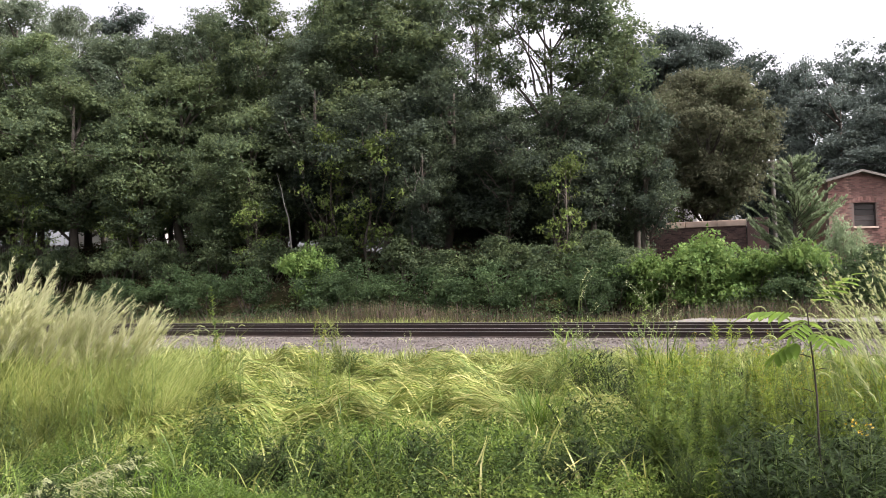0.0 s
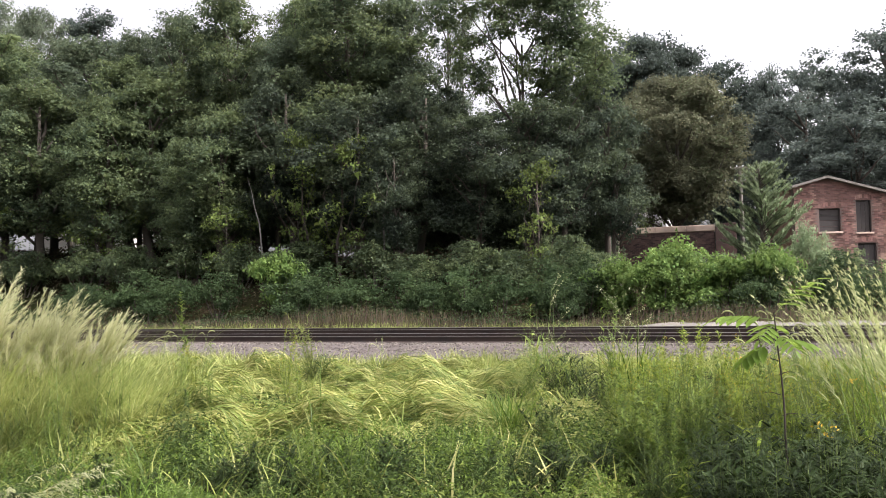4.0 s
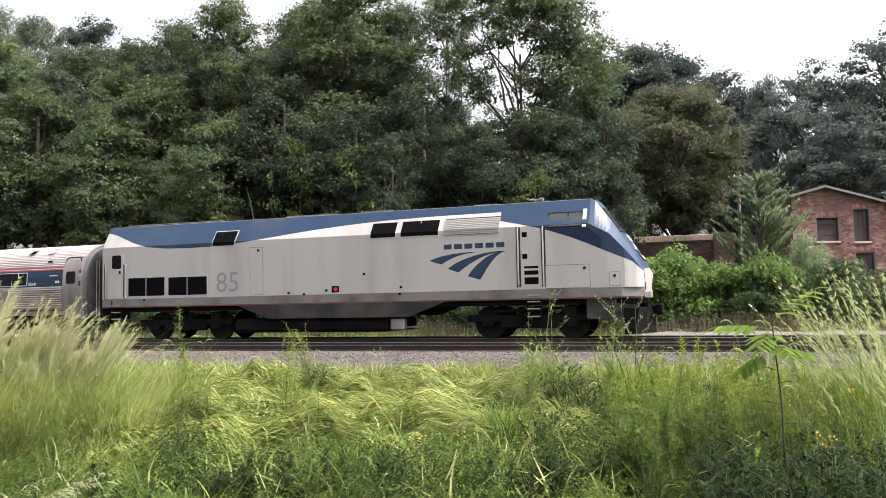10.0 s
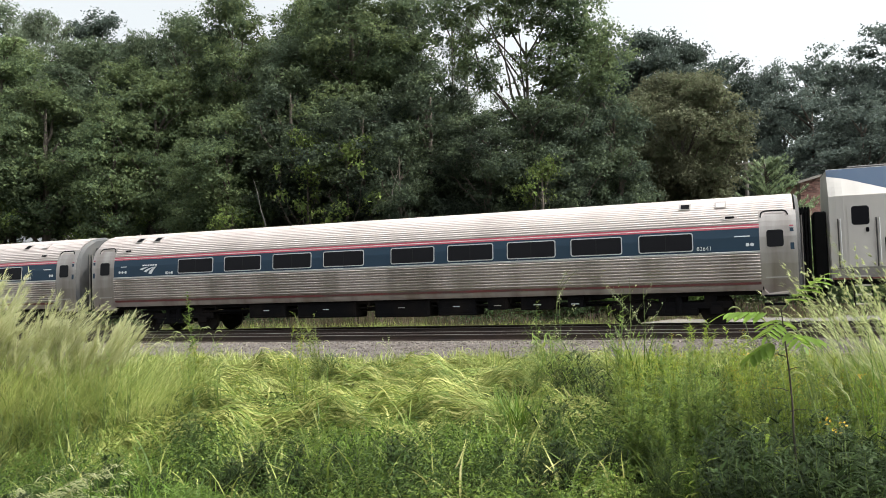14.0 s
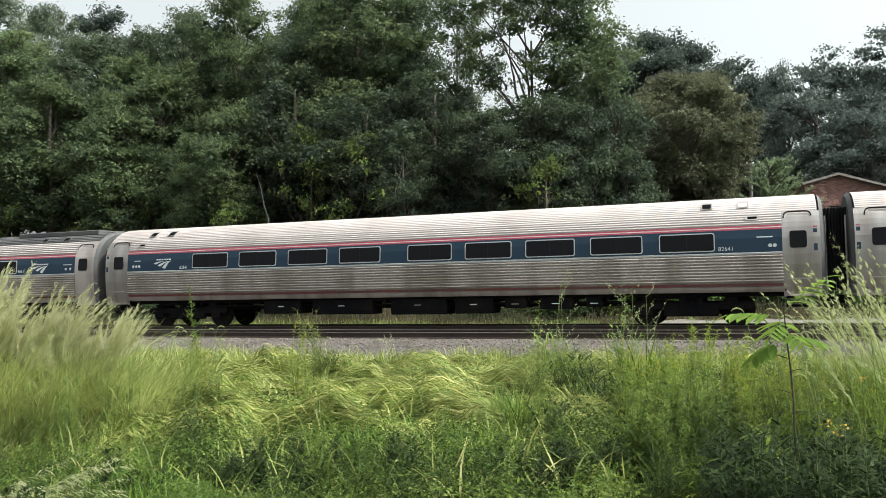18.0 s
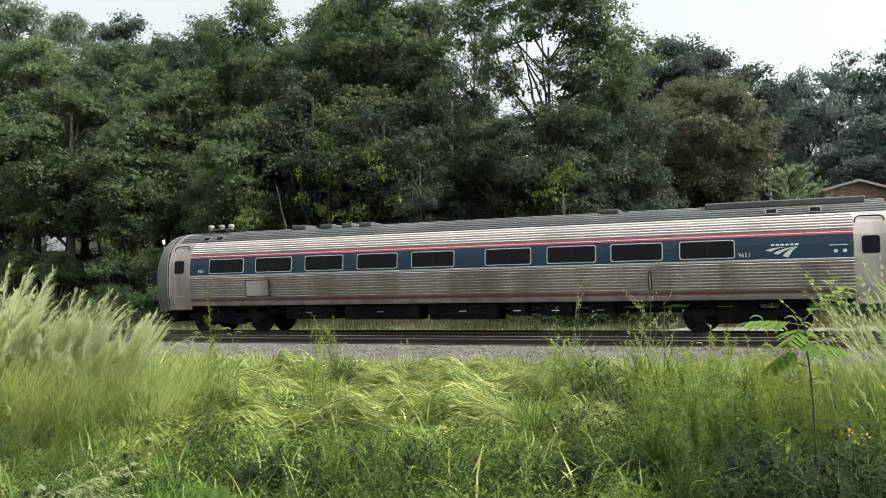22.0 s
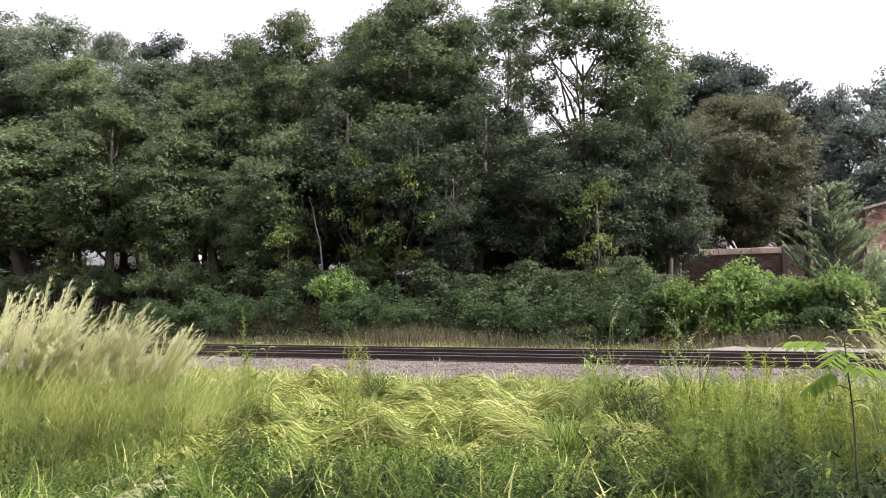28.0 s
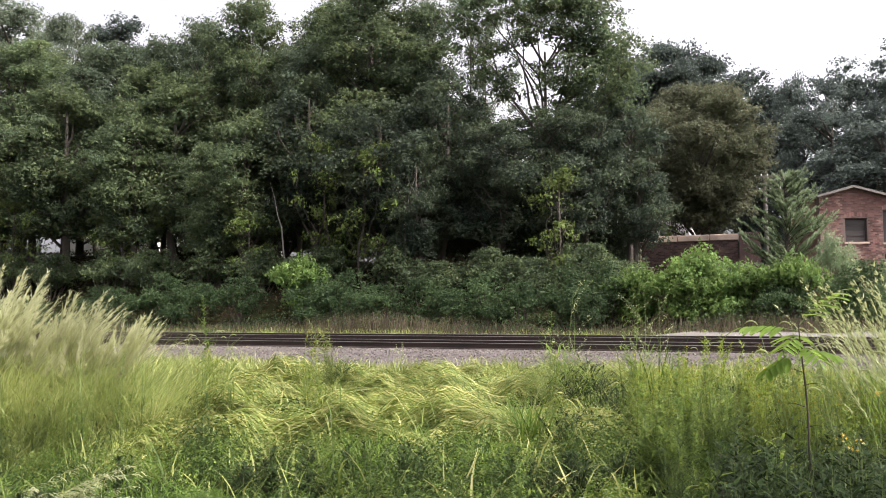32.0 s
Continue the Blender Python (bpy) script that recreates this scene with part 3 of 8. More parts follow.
def flanks(name, profile, x0, x1, mat, car, label=""):
    """The same strip as a part on each flank."""
    for p in both(profile):
        part(name, Shape().sweep(p, x0, x1), mat, car, label)


def on_side(off):
    """Sets an outline of (x, z) on the flank towards the meadow, standing off by off; d goes outwards."""
    return lambda a, b, d: (a, -coach_y(b) - off - d, b)


def swoosh(x0, z0, w, h, place, depth, bars=True):
    """The operator's mark as plain shapes: three curved bands that fan out, and a row of blocks above."""
    out = []
    for k in range(3):
        s = Shape()
        n, top, low = 8, [], []
        for i in range(n + 1):
            f = i / n
            u0, u1 = (0.0, 0.24, 0.50)[k], (0.16, 0.38, 0.66)[k]
            end_x, end_z = (0.62, 0.98, 1.0)[k] , 1.0
            z_start = (0.62, 0.30, 0.0)[k]
            g = f ** (0.75 + 0.05 * k)
            top.append((x0 + w * (u0 + (end_x - u0) * f), z0 + h * (z_start + 0.1 + (end_z - z_start - 0.1) * math.sin(g * math.pi / 2))))
            low.append((x0 + w * (u1 + (end_x - u1) * f), z0 + h * (z_start - 0.05 + (end_z - z_start + 0.02) * math.sin(g * math.pi / 2) ** 1.25)))
        s.plate(low + top[::-1][1:], place, depth)
        out.append(s)
    if bars:
        for k in range(6):
            s = Shape()
            a = x0 + w * (0.17 + 0.14 * k)
            s.plate([(a, z0 + h * 1.14), (a + w * 0.105, z0 + h * 1.14), (a + w * 0.105, z0 + h * 1.32), (a, z0 + h * 1.32)], place, depth)
            out.append(s)
    return out


COACH_WINDOWS = [-8.48, -6.44, -4.40, -2.38, 0.17, 2.18, 4.19, 6.22, 8.26]
CAB_WINDOWS = [-9.55, -7.50, -5.43, -3.36, -1.31, 1.28, 3.32, 5.30, 7.31]


def end_door(parent, x0, x1, mat, label):
    s = Shape().plate(rounded(x0, x1, 0.86, 3.2, 0.12), on_side(0.004), 0.012)
    door = part("door", s, mat, parent, label)
    rim = Shape()
    edge = rounded(x0 - 0.03, x1 + 0.03, 0.86, 3.24, 0.14)
    rim.tube([on_side(0.012)(a, b, 0) for a, b in edge[:len(edge) // 2 + 1]], 0.018, 5)
    part("door_seal", rim, RUBBER, door)
    mid = (x0 + x1) / 2
    part("door_window", Shape().plate(rounded(mid - 0.22, mid + 0.22, 2.2, 2.68, 0.07), on_side(0.018), 0.004), GLASS_DARK, door)
    part("kick_plate", Shape().plate([(x0 + 0.04, 1.33), (x1 - 0.04, 1.33), (x1 - 0.04, 1.36), (x0 + 0.04, 1.36)], on_side(0.017), 0.01), FRAME, door)
    return door


def under_boxes(parent, spans):
    r = random.Random(len(spans))
    for x0, x1, z0 in spans:
        s = Shape().box(x0, x1, -1.32, -0.45, z0, 0.95, 0.03)
        s.box(x0 + 0.08, x1 - 0.08, -1.335, -1.31, z0 + 0.09, 0.85, 0.008)
        for k in range(3):
            s.box(x0 + 0.15, x1 - 0.15, -1.345, -1.33, z0 + 0.15 + k * 0.1, z0 + 0.18 + k * 0.1)
        box = part("equipment_box", s, UNDER, parent)
        part("box_label", Shape().box((x0 + x1) / 2 - 0.12, (x0 + x1) / 2 + 0.12, -1.352, -1.346, 0.70, 0.725), PALE_MARK if r.random() < 0.5 else STEEL_DIM, box)


def coach_base(car, body_end, front_end):
    """What all coaches share: sill, flank strips, roof, ends, running gear. body_end and front_end: where the flanks stop."""
    x0, x1 = body_end, front_end
    under = Shape().box(x0 + 0.5, x1 - 0.5, -1.2, 1.2, 0.86, 1.02, 0.02)
    for x in np.arange(x0 + 4.2, x1 - 4.2, 1.25):
        under.box(x, x + 0.06, -1.3, 1.3, 0.8, 0.92)
    under.tube([(x0 + 4, -1.1, 0.74), (x1 - 4, -1.1, 0.74)], 0.035, 6)
    under.tube([(x0 + 4, -0.9, 0.66), (x1 - 4, -0.9, 0.66)], 0.05, 6)
    part("underframe", under, UNDER, car, "sooty pipes and beams")
    pairs = []
    for x in (-9.07, 9.07):
        pairs += truck(car, x, (-1.295, 1.295), 0.457, 1.75, "black four-wheel truck")
    for e, sgn in ((x0, -1), (x1, 1)):
        c = Shape().box(min(e, e + sgn * 0.55), max(e, e + sgn * 0.55), -0.16, 0.16, 0.62, 0.86, 0.03)
        part("coupler", c, UNDER, car)
        for y in (-0.55, -0.35, 0.4):
            h = Shape().tube([(e + sgn * (0.02 + 0.42 * f), y, 0.86 - 0.38 * math.sin(f * math.pi)) for f in np.linspace(0, 1, 9)], 0.025, 6)
            part("air_hose", h, RUBBER, car)
    return pairs


def end_wall(car, x, sgn):
    """A coach's blunt end with its black gangway bellows."""
    ring = skin(0.9, 3.83, -0.01, 24)
    ring = ring + [(-y, z) for y, z in ring][::-1][1:]
    s = Shape()
    n = len(ring)
    v = [(x, y, z) for y, z in ring] + [(x + sgn * 0.10, y * 0.93, 0.95 + (z - 0.95) * 0.97) for y, z in ring]
    s.add(v, [(i, i + 1, n + i + 1, n + i) for i in range(n - 1)] + [tuple(range(n, 2 * n))])
    part("end_wall", s, ROOF_DARK, car, "dark grey end wall")
    tunnel = part("gangway_bellows", Shape().box(min(x, x + sgn * 0.4), max(x, x + sgn * 0.4), -0.45, 0.45, 1.0, 3.2), RUBBER, car, "black folded rubber gangway")
    for k in range(4):
        q = x + sgn * (0.10 + 0.085 * k)
        part("fold", Shape().box(min(q, q + sgn * 0.06), max(q, q + sgn * 0.06), -0.62, 0.62, 1.0, 3.36, 0.02), RUBBER, tunnel)
    for y in (-1.0, -0.86):
        part("end_pipe", Shape().tube([(x + sgn * 0.16, y, 0.9), (x + sgn * 0.16, y, 3.1)], 0.022, 6), STEEL_DIM, car)


def coach_windows(car, starts, wide, mat_frame):
    for a in starts:
        w = part("window", Shape().plate(rounded(a, a + wide, 2.16, 2.70, 0.07), on_side(0.006), 0.012), mat_frame, car, "window with rounded aluminium frame")
        part("pane", Shape().plate(rounded(a + 0.028, a + wide - 0.028, 2.188, 2.672, 0.055), on_side(0.019), 0.003), GLASS_DARK, w)
        part("mullion", Shape().plate([(a + wide / 2 - 0.012, 2.19), (a + wide / 2 + 0.012, 2.19), (a + wide / 2 + 0.012, 2.67), (a + wide / 2 - 0.012, 2.67)], on_side(0.0225), 0.002), RUBBER, w)


def stripes(car, x0, x1):
    flanks("red_stripe", skin(2.755, 2.80, 0.004, 2), x0, x1, RED, car)
    flanks("white_stripe", skin(2.80, 2.825, 0.004, 2), x0, x1, STEEL_ROOF, car)
    flanks("red_stripe", skin(2.825, 2.875, 0.004, 2), x0, x1, RED, car)
    flanks("pale_molding", [(-coach_y(2.03), 2.03), (-coach_y(2.05) - 0.03, 2.05), (-coach_y(2.09) - 0.03, 2.09), (-coach_y(2.11), 2.11)], x0, x1, FRAME, car, "bright metal molding below the windows")
    flanks("sill_stripe", skin(1.15, 1.22, 0.006, 2), x0, x1, RED_DULL, car, "dull red stripe along the sill")
    flanks("sill", skin(1.02, 1.128, 0.004, 2), x0, x1, STEEL_DIM, car)


def build_coach(number):
    car = thing("passenger_coach", "stainless steel railway coach with ribbed sides and navy window band", "railway coach", "train")
    pairs = coach_base(car, -12.55, 12.6)
    core = Shape()
    ring = skin(0.98, 3.82, -0.03, 24)
    core.sweep(ring + [(-y, z) for y, z in ring][::-1][1:], -12.5, 12.55, 1, True, True)
    part("body_core", core, STEEL_DIM, car)
    a, b = -11.48, 11.62
    flanks("lower_side", ribbed(1.245, 2.03, 9, 0.046), a, b, STEEL, car, "ribbed stainless steel lower side")
    flanks("window_band", skin(2.11, 2.752, 0.002, 8), a, b, NAVY, car, "navy blue painted window band")
    stripes(car, a, b)
    flanks("upper_side", ribbed(2.88, 3.24, 5, 0.011), a, b, STEEL_ROOF, car, "ribbed stainless steel above the windows")
    flanks("roof_flank", ribbed(3.245, 3.80, 9, 0.008), -12.5, 12.55, STEEL_ROOF, car, "ribbed stainless steel roof")
    for e0, e1 in ((-12.55, -11.48), (11.62, 12.6)):
        flanks("end_panel", skin(0.84, 3.24, 0.0, 16), e0, e1, STEEL_DIM, car, "smooth steel panel round the end door")
    end_door(car, -12.25, -11.58, STEEL, "steel end door with a dark window")
    end_door(car, 11.70, 12.36, STEEL, "steel end door with a dark window")
    for x in (-12.46, 12.47):
        m = part("marker_band", Shape().plate([(x - 0.05, 2.11), (x + 0.05, 2.11), (x + 0.05, 2.72), (x - 0.05, 2.72)], on_side(0.004), 0.003), NAVY, car)
        part("marker_stripe", Shape().plate([(x - 0.05, 2.76), (x + 0.05, 2.76), (x + 0.05, 2.80), (x - 0.05, 2.80)], on_side(0.004), 0.003), RED, m)
    coach_windows(car, COACH_WINDOWS, 1.56, FRAME)
    for x in (-10.65, -9.8, 9.6, 10.6):
        v = part("roof_vent", Shape().plate([(x - 0.16, 3.42), (x + 0.16, 3.42), (x + 0.16, 3.62), (x - 0.16, 3.62)], on_side(0.02), 0.03), STEEL_DIM, car)
        part("vent_grille", Shape().plate([(x - 0.12, 3.45), (x + 0.12, 3.45), (x + 0.12, 3.59), (x - 0.12, 3.59)], on_side(0.052), 0.004), GRILLE if abs(x) != 10.6 else STEEL, v)
    for x in (-10.9, 10.85):
        v = part("side_vent", Shape().plate(rounded(x - 0.2, x + 0.2, 3.04, 3.16, 0.05), on_side(0.02), 0.012), STEEL, car)
        part("vent_opening", Shape().plate(rounded(x - 0.13, x + 0.13, 3.065, 3.135, 0.03), on_side(0.033), 0.003), GRILLE, v)
    for s in swoosh(-10.25, 2.19, 0.82, 0.27, on_side(0.004), 0.004):
        part("mark_band", s, PALE_MARK, car)
    for x, z, w in ((-11.15, 2.48, 0.3), (10.95, 2.52, 0.42)):
        part("text_bar", Shape().plate([(x, z), (x + w, z), (x + w, z + 0.03), (x, z + 0.03)], on_side(0.004), 0.003), PALE_MARK, car)
    for x in (-11.2, -11.06, -10.92, 11.3, 11.42):
        part("sticker", Shape().plate(rounded(x - 0.05, x + 0.05, 2.24, 2.34, 0.045), on_side(0.004), 0.003), PALE_MARK, car)
    for x, z, size, mat in ((-8.85, 2.20, 0.15, PALE_MARK), (10.12, 2.22, 0.17, PALE_MARK), (0.02, 1.62, 0.24, FIGURE)):
        me = written(number, size)
        fig = part("car_number", me, mat, car)
        fig.location = (x, -coach_y(z) - 0.022, z)
    under_boxes(car, [(-5.6, -4.1, 0.46), (-3.6, -1.3, 0.42), (-0.6, 1.4, 0.40), (1.7, 3.0, 0.42), (3.4, 4.1, 0.58), (4.5, 5.6, 0.55), (6.0, 6.5, 0.6)])
    end_wall(car, -12.55, -1)
    end_wall(car, 12.6, 1)
    for x in (-11.9, 12.0):
        part("step_well", Shape().box(x - 0.32, x + 0.32, -1.42, -1.1, 0.55, 0.62, 0.01).box(x - 0.32, x + 0.32, -1.46, -1.3, 0.80, 0.86, 0.01), UNDER, car)
    return car, pairs


def build_cab_car():
    car = thing("cab_car", "older steel cab coach with dark roof and rounded blank end", "railway coach", "train")
    pairs = coach_base(car, -11.3, 12.85)
    core = Shape()
    ring = skin(0.98, 3.82, -0.03, 24)
    core.sweep(ring + [(-y, z) for y, z in ring][::-1][1:], -11.5, 12.8, 1, True, True)
    part("body_core", core, STEEL_DIM, car)
    a, b = -10.42, 11.9
    flanks("lower_side", ribbed(1.245, 2.03, 9, 0.05), a, b, STEEL_OLD, car, "ribbed grimy steel lower side")
    flanks("window_band", skin(2.11, 2.752, 0.002, 8), a, b, NAVY, car, "navy blue painted window band")
    stripes(car, a, b)
    flanks("upper_side", ribbed(2.88, 3.36, 6, 0.018), a, b, STEEL_ROOF, car, "ribbed stainless steel above the windows")
    flanks("roof_flank", ribbed(3.365, 3.80, 6, 0.02), -11.2, 12.8, ROOF_DARK, car, "ribbed dark grey painted roof")
    for e0, e1 in ((-11.5, -10.42), (11.9, 12.85)):
        flanks("end_panel", skin(0.84, 3.365, 0.0, 16), e0, e1, STEEL_OLD, car, "smooth steel panel round the end door")
    end_door(car, -11.22, -10.62, STEEL_OLD, "dented steel cab door with a dark window")
    end_door(car, 11.98, 12.65, STEEL, "steel end door with a dark window")
    # the rounded end: the body's ring drawn in towards the rear
    n, v, f, s = 24, [], [], Shape()
    full = skin(0.80, 3.83, 0.0, n)
    full = full + [(-y, z) for y, z in full][::-1][1:]
    m = len(full)
    for x, k, lift in ((-11.5, 1.0, 0.0), (-11.75, 0.985, 0.0), (-12.0, 0.94, 0.02), (-12.22, 0.82, 0.07), (-12.36, 0.56, 0.13), (-12.40, 0.25, 0.18)):
        v += [(x + 0.34 * (1 - k) ** 0.5 * max(z - 2.5, 0) / 1.3 * 1.6 + 0.25 * (1 - k) ** 0.5 * max(1.5 - z, 0), y * k, z - lift * max(z - 1.6, 0)) for y, z in full]
    for i in range(5):
        f += [(i * m + j, i * m + j + 1, (i + 1) * m + j + 1, (i + 1) * m + j) for j in range(m - 1)]
    f.append(tuple(5 * m + j for j in range(m)))
    part("rounded_end", s.add(v, f), STEEL_GRIMY, car, "smooth rounded steel end, scuffed", True)
    flanks("end_seam", [(-coach_y(z) - 0.012, z) for z in np.linspace(0.95, 3.7, 20)], -11.45, -11.41, RUBBER, car)
    part("grab_rail", Shape().tube([(-11.33, -1.64, 1.3), (-11.33, -1.68, 1.9), (-11.33, -1.66, 2.5), (-11.33, -1.5, 3.0)], 0.018, 6), STEEL_DIM, car)
    part("front_skirt", Shape().box(-11.9, -11.3, -1.2, 1.2, 0.45, 0.80, 0.05).box(-12.1, -11.85, -1.1, 1.1, 0.38, 0.72, 0.05), UNDER, car)
    coach_windows(car, CAB_WINDOWS, 1.54, FRAME)
    for x in (-10.05, -9.45, 9.85, 11.0):
        w = part("roof_vent", Shape().plate([(x - 0.17, 3.42), (x + 0.17, 3.42), (x + 0.17, 3.6), (x - 0.17, 3.6)], on_side(0.02), 0.03), STEEL_GRIMY, car)
        part("vent_grille", Shape().plate([(x - 0.13, 3.45), (x + 0.13, 3.45), (x + 0.13, 3.57), (x - 0.13, 3.57)], on_side(0.052), 0.004), GRILLE, w)
    # roof gear
    gear = part("horn_rack", Shape().box(-10.6, -9.3, -0.5, -0.38, 3.86, 3.92, 0.02).box(-10.4, -10.3, -0.5, -0.4, 3.72, 3.88).box(-9.6, -9.5, -0.5, -0.4, 3.72, 3.88), ROOF_DARK, car)
    for x in (-10.35, -9.85, -9.4):
        part("beacon", Shape().tube([(x, -0.44, 3.9), (x, -0.44, 3.95), (x, -0.44, 3.98), (x, -0.44, 4.06), (x, -0.44, 4.09)], [0.07, 0.07, 0.115, 0.115, 0.07], 12), STEEL_DIM, gear, "pale drum-shaped roof beacon")
    for x0, x1, h in ((-6.6, -6.0, 3.9), (-5.4, -4.9, 3.88), (-4.5, -4.1, 3.89), (-3.8, -3.3, 3.88), (4.8, 5.4, 3.87)):
        part("roof_box", Shape().box(x0, x1, -0.6, 0.2, 3.74, h, 0.02), ROOF_DARK, car)
    part("roof_ridge", Shape().box(8.0, 12.3, -0.75, 0.75, 3.66, 3.86, 0.03), ROOF_DARK, car)
    for s in swoosh(9.66, 2.16, 0.88, 0.28, on_side(0.004), 0.004):
        part("mark_band", s, PALE_MARK, car)
    part("text_bar", Shape().plate([(11.3, 2.44), (11.75, 2.44), (11.75, 2.47), (11.3, 2.47)], on_side(0.004), 0.003), PALE_MARK, car)
    for x in (11.45, 11.68):
        part("sticker", Shape().plate(rounded(x - 0.05, x + 0.05, 2.24, 2.34, 0.045), on_side(0.004), 0.003), PALE_MARK, car)
    for x, z, size, mat in ((9.1, 2.24, 0.17, PALE_MARK), (-9.9, 2.26, 0.14, PALE_MARK), (-0.3, 1.62, 0.22, FIGURE)):
        fig = part("car_number", written("9651", size), mat, car)
        fig.location = (x, -coach_y(z) - 0.022, z)
    for x0, x1, z0, z1 in ((-7.9, -6.9, 1.3, 1.9), (6.4, 6.5, 1.3, 1.85)):
        hatch = part("hatch", Shape().plate(rounded(x0, x1, z0, z1, 0.03), on_side(0.040), 0.014), RUBBER, car)
        part("hatch_face", Shape().plate(rounded(x0 + 0.03, x1 - 0.03, z0 + 0.03, z1 - 0.03, 0.03), on_side(0.054), 0.004), STEEL_OLD, hatch)
    under_boxes(car, [(-6.4, -4.4, 0.48), (-4.0, -1.2, 0.45), (-0.8, 1.6, 0.44), (2.0, 2.5, 0.55), (3.0, 4.0, 0.55), (4.5, 5.3, 0.6)])
    end_wall(car, 12.85, 1)
    return car, pairs


# ---- the locomotive ----
NOSE_X = (8.62, 8.78, 9.3, 9.75, 10.08, 10.26, 10.36)
NOSE_TOP = (4.32, 4.24, 3.62, 3.02, 2.56, 2.26, 2.10)


def loco_fold(x):
    return float(np.interp(x, (8.6, 9.3, 9.75, 10.08, 10.26, 10.36), (3.52, 3.18, 2.74, 2.38, 2.14, 2.0)))


def loco_top(x):
    return float(np.interp(x, NOSE_X, NOSE_TOP)) if x > NOSE_X[0] else 4.32


def loco_wide(x):
    return float(np.interp(x, (-10.15, -9.9, 9.2, 9.8, 10.2, 10.36), (1.44, 1.52, 1.52, 1.46, 1.28, 1.12)))


def loco_y(x, z):
    """Half the width of the locomotive's body: upright flanks, then leaning in towards the roof."""
    w, fold, top = loco_wide(x), loco_fold(x), loco_top(x)
    roof = np.interp(x, (-10.15, 8.6, 9.3, 10.1, 10.36), (0.98, 0.98, 1.02, 1.04, 0.98))
    if z <= fold:
        return w
    return float(w + (min(roof, w) - w) * min((z - fold) / max(top - fold, 0.05), 1))


def loco_flank(off):
    return lambda a, b, d: (a, -loco_y(a, b) - off - d, b)


WAVE = ((-10.16, 4.12), (-9.7, 4.02), (-9.2, 3.84), (-8.6, 3.63), (-8.0, 3.48), (-7.2, 3.39), (-6.2, 3.36), (-5.0, 3.38), (-4.0, 3.45), (-3.0, 3.56), (-2.0, 3.68), (-1.0, 3.79), (0.0, 3.88), (1.0, 3.95), (2.0, 4.0), (3.5, 4.04), (5.75, 4.05))
WAVE_CAB = ((5.75, 3.75), (6.4, 3.60), (7.2, 3.41), (8.0, 3.13), (9.0, 2.72), (10.0, 2.33), (10.36, 2.02))


def flank_between(xs, low, high, off=0.0, rows=6, sides=(-1, 1)):
    s = Shape()
    for side in sides:
        v, f = [], []
        for x in xs:
            z0, z1 = low(x), max(high(x), low(x) + 0.002)
            cuts = sorted({z0, z1, *[z for z in (loco_fold(x),) if z0 < z < z1]})
            zs = np.interp(np.linspace(0, 1, rows + 1), np.linspace(0, 1, len(cuts)), cuts)
            v += [(x, side * (loco_y(x, z) + off), z) for z in zs]
        n = rows + 1
        f = [(i * n + k, (i + 1) * n + k, (i + 1) * n + k + 1, i * n + k + 1) for i in range(len(xs) - 1) for k in range(rows)]
        s.add(v, f)
    return s


def bent_plate(x0, x1, z0, z1, place, depth):
    """A plate on the flank that bends with it where the side folds in."""
    rows = [z0, 3.52, z1] if z0 < 3.52 < z1 else [z0, z1]
    n = len(rows)
    v = [place(x, z, d) for d in (0, depth) for z in rows for x in (x0, x1)]
    f = [(2 * n, 2 * n + 1, 1, 0), (2 * n - 2, 2 * n - 1, 4 * n - 1, 4 * n - 2)]
    for k in range(n - 1):
        a, b = 2 * k, 2 * (n + k)
        f += [(a, a + 1, a + 3, a + 2), (b + 2, b + 3, b + 1, b), (a, a + 2, b + 2, b), (b + 1, b + 3, a + 3, a + 1)]
    return Shape().add(v, f)


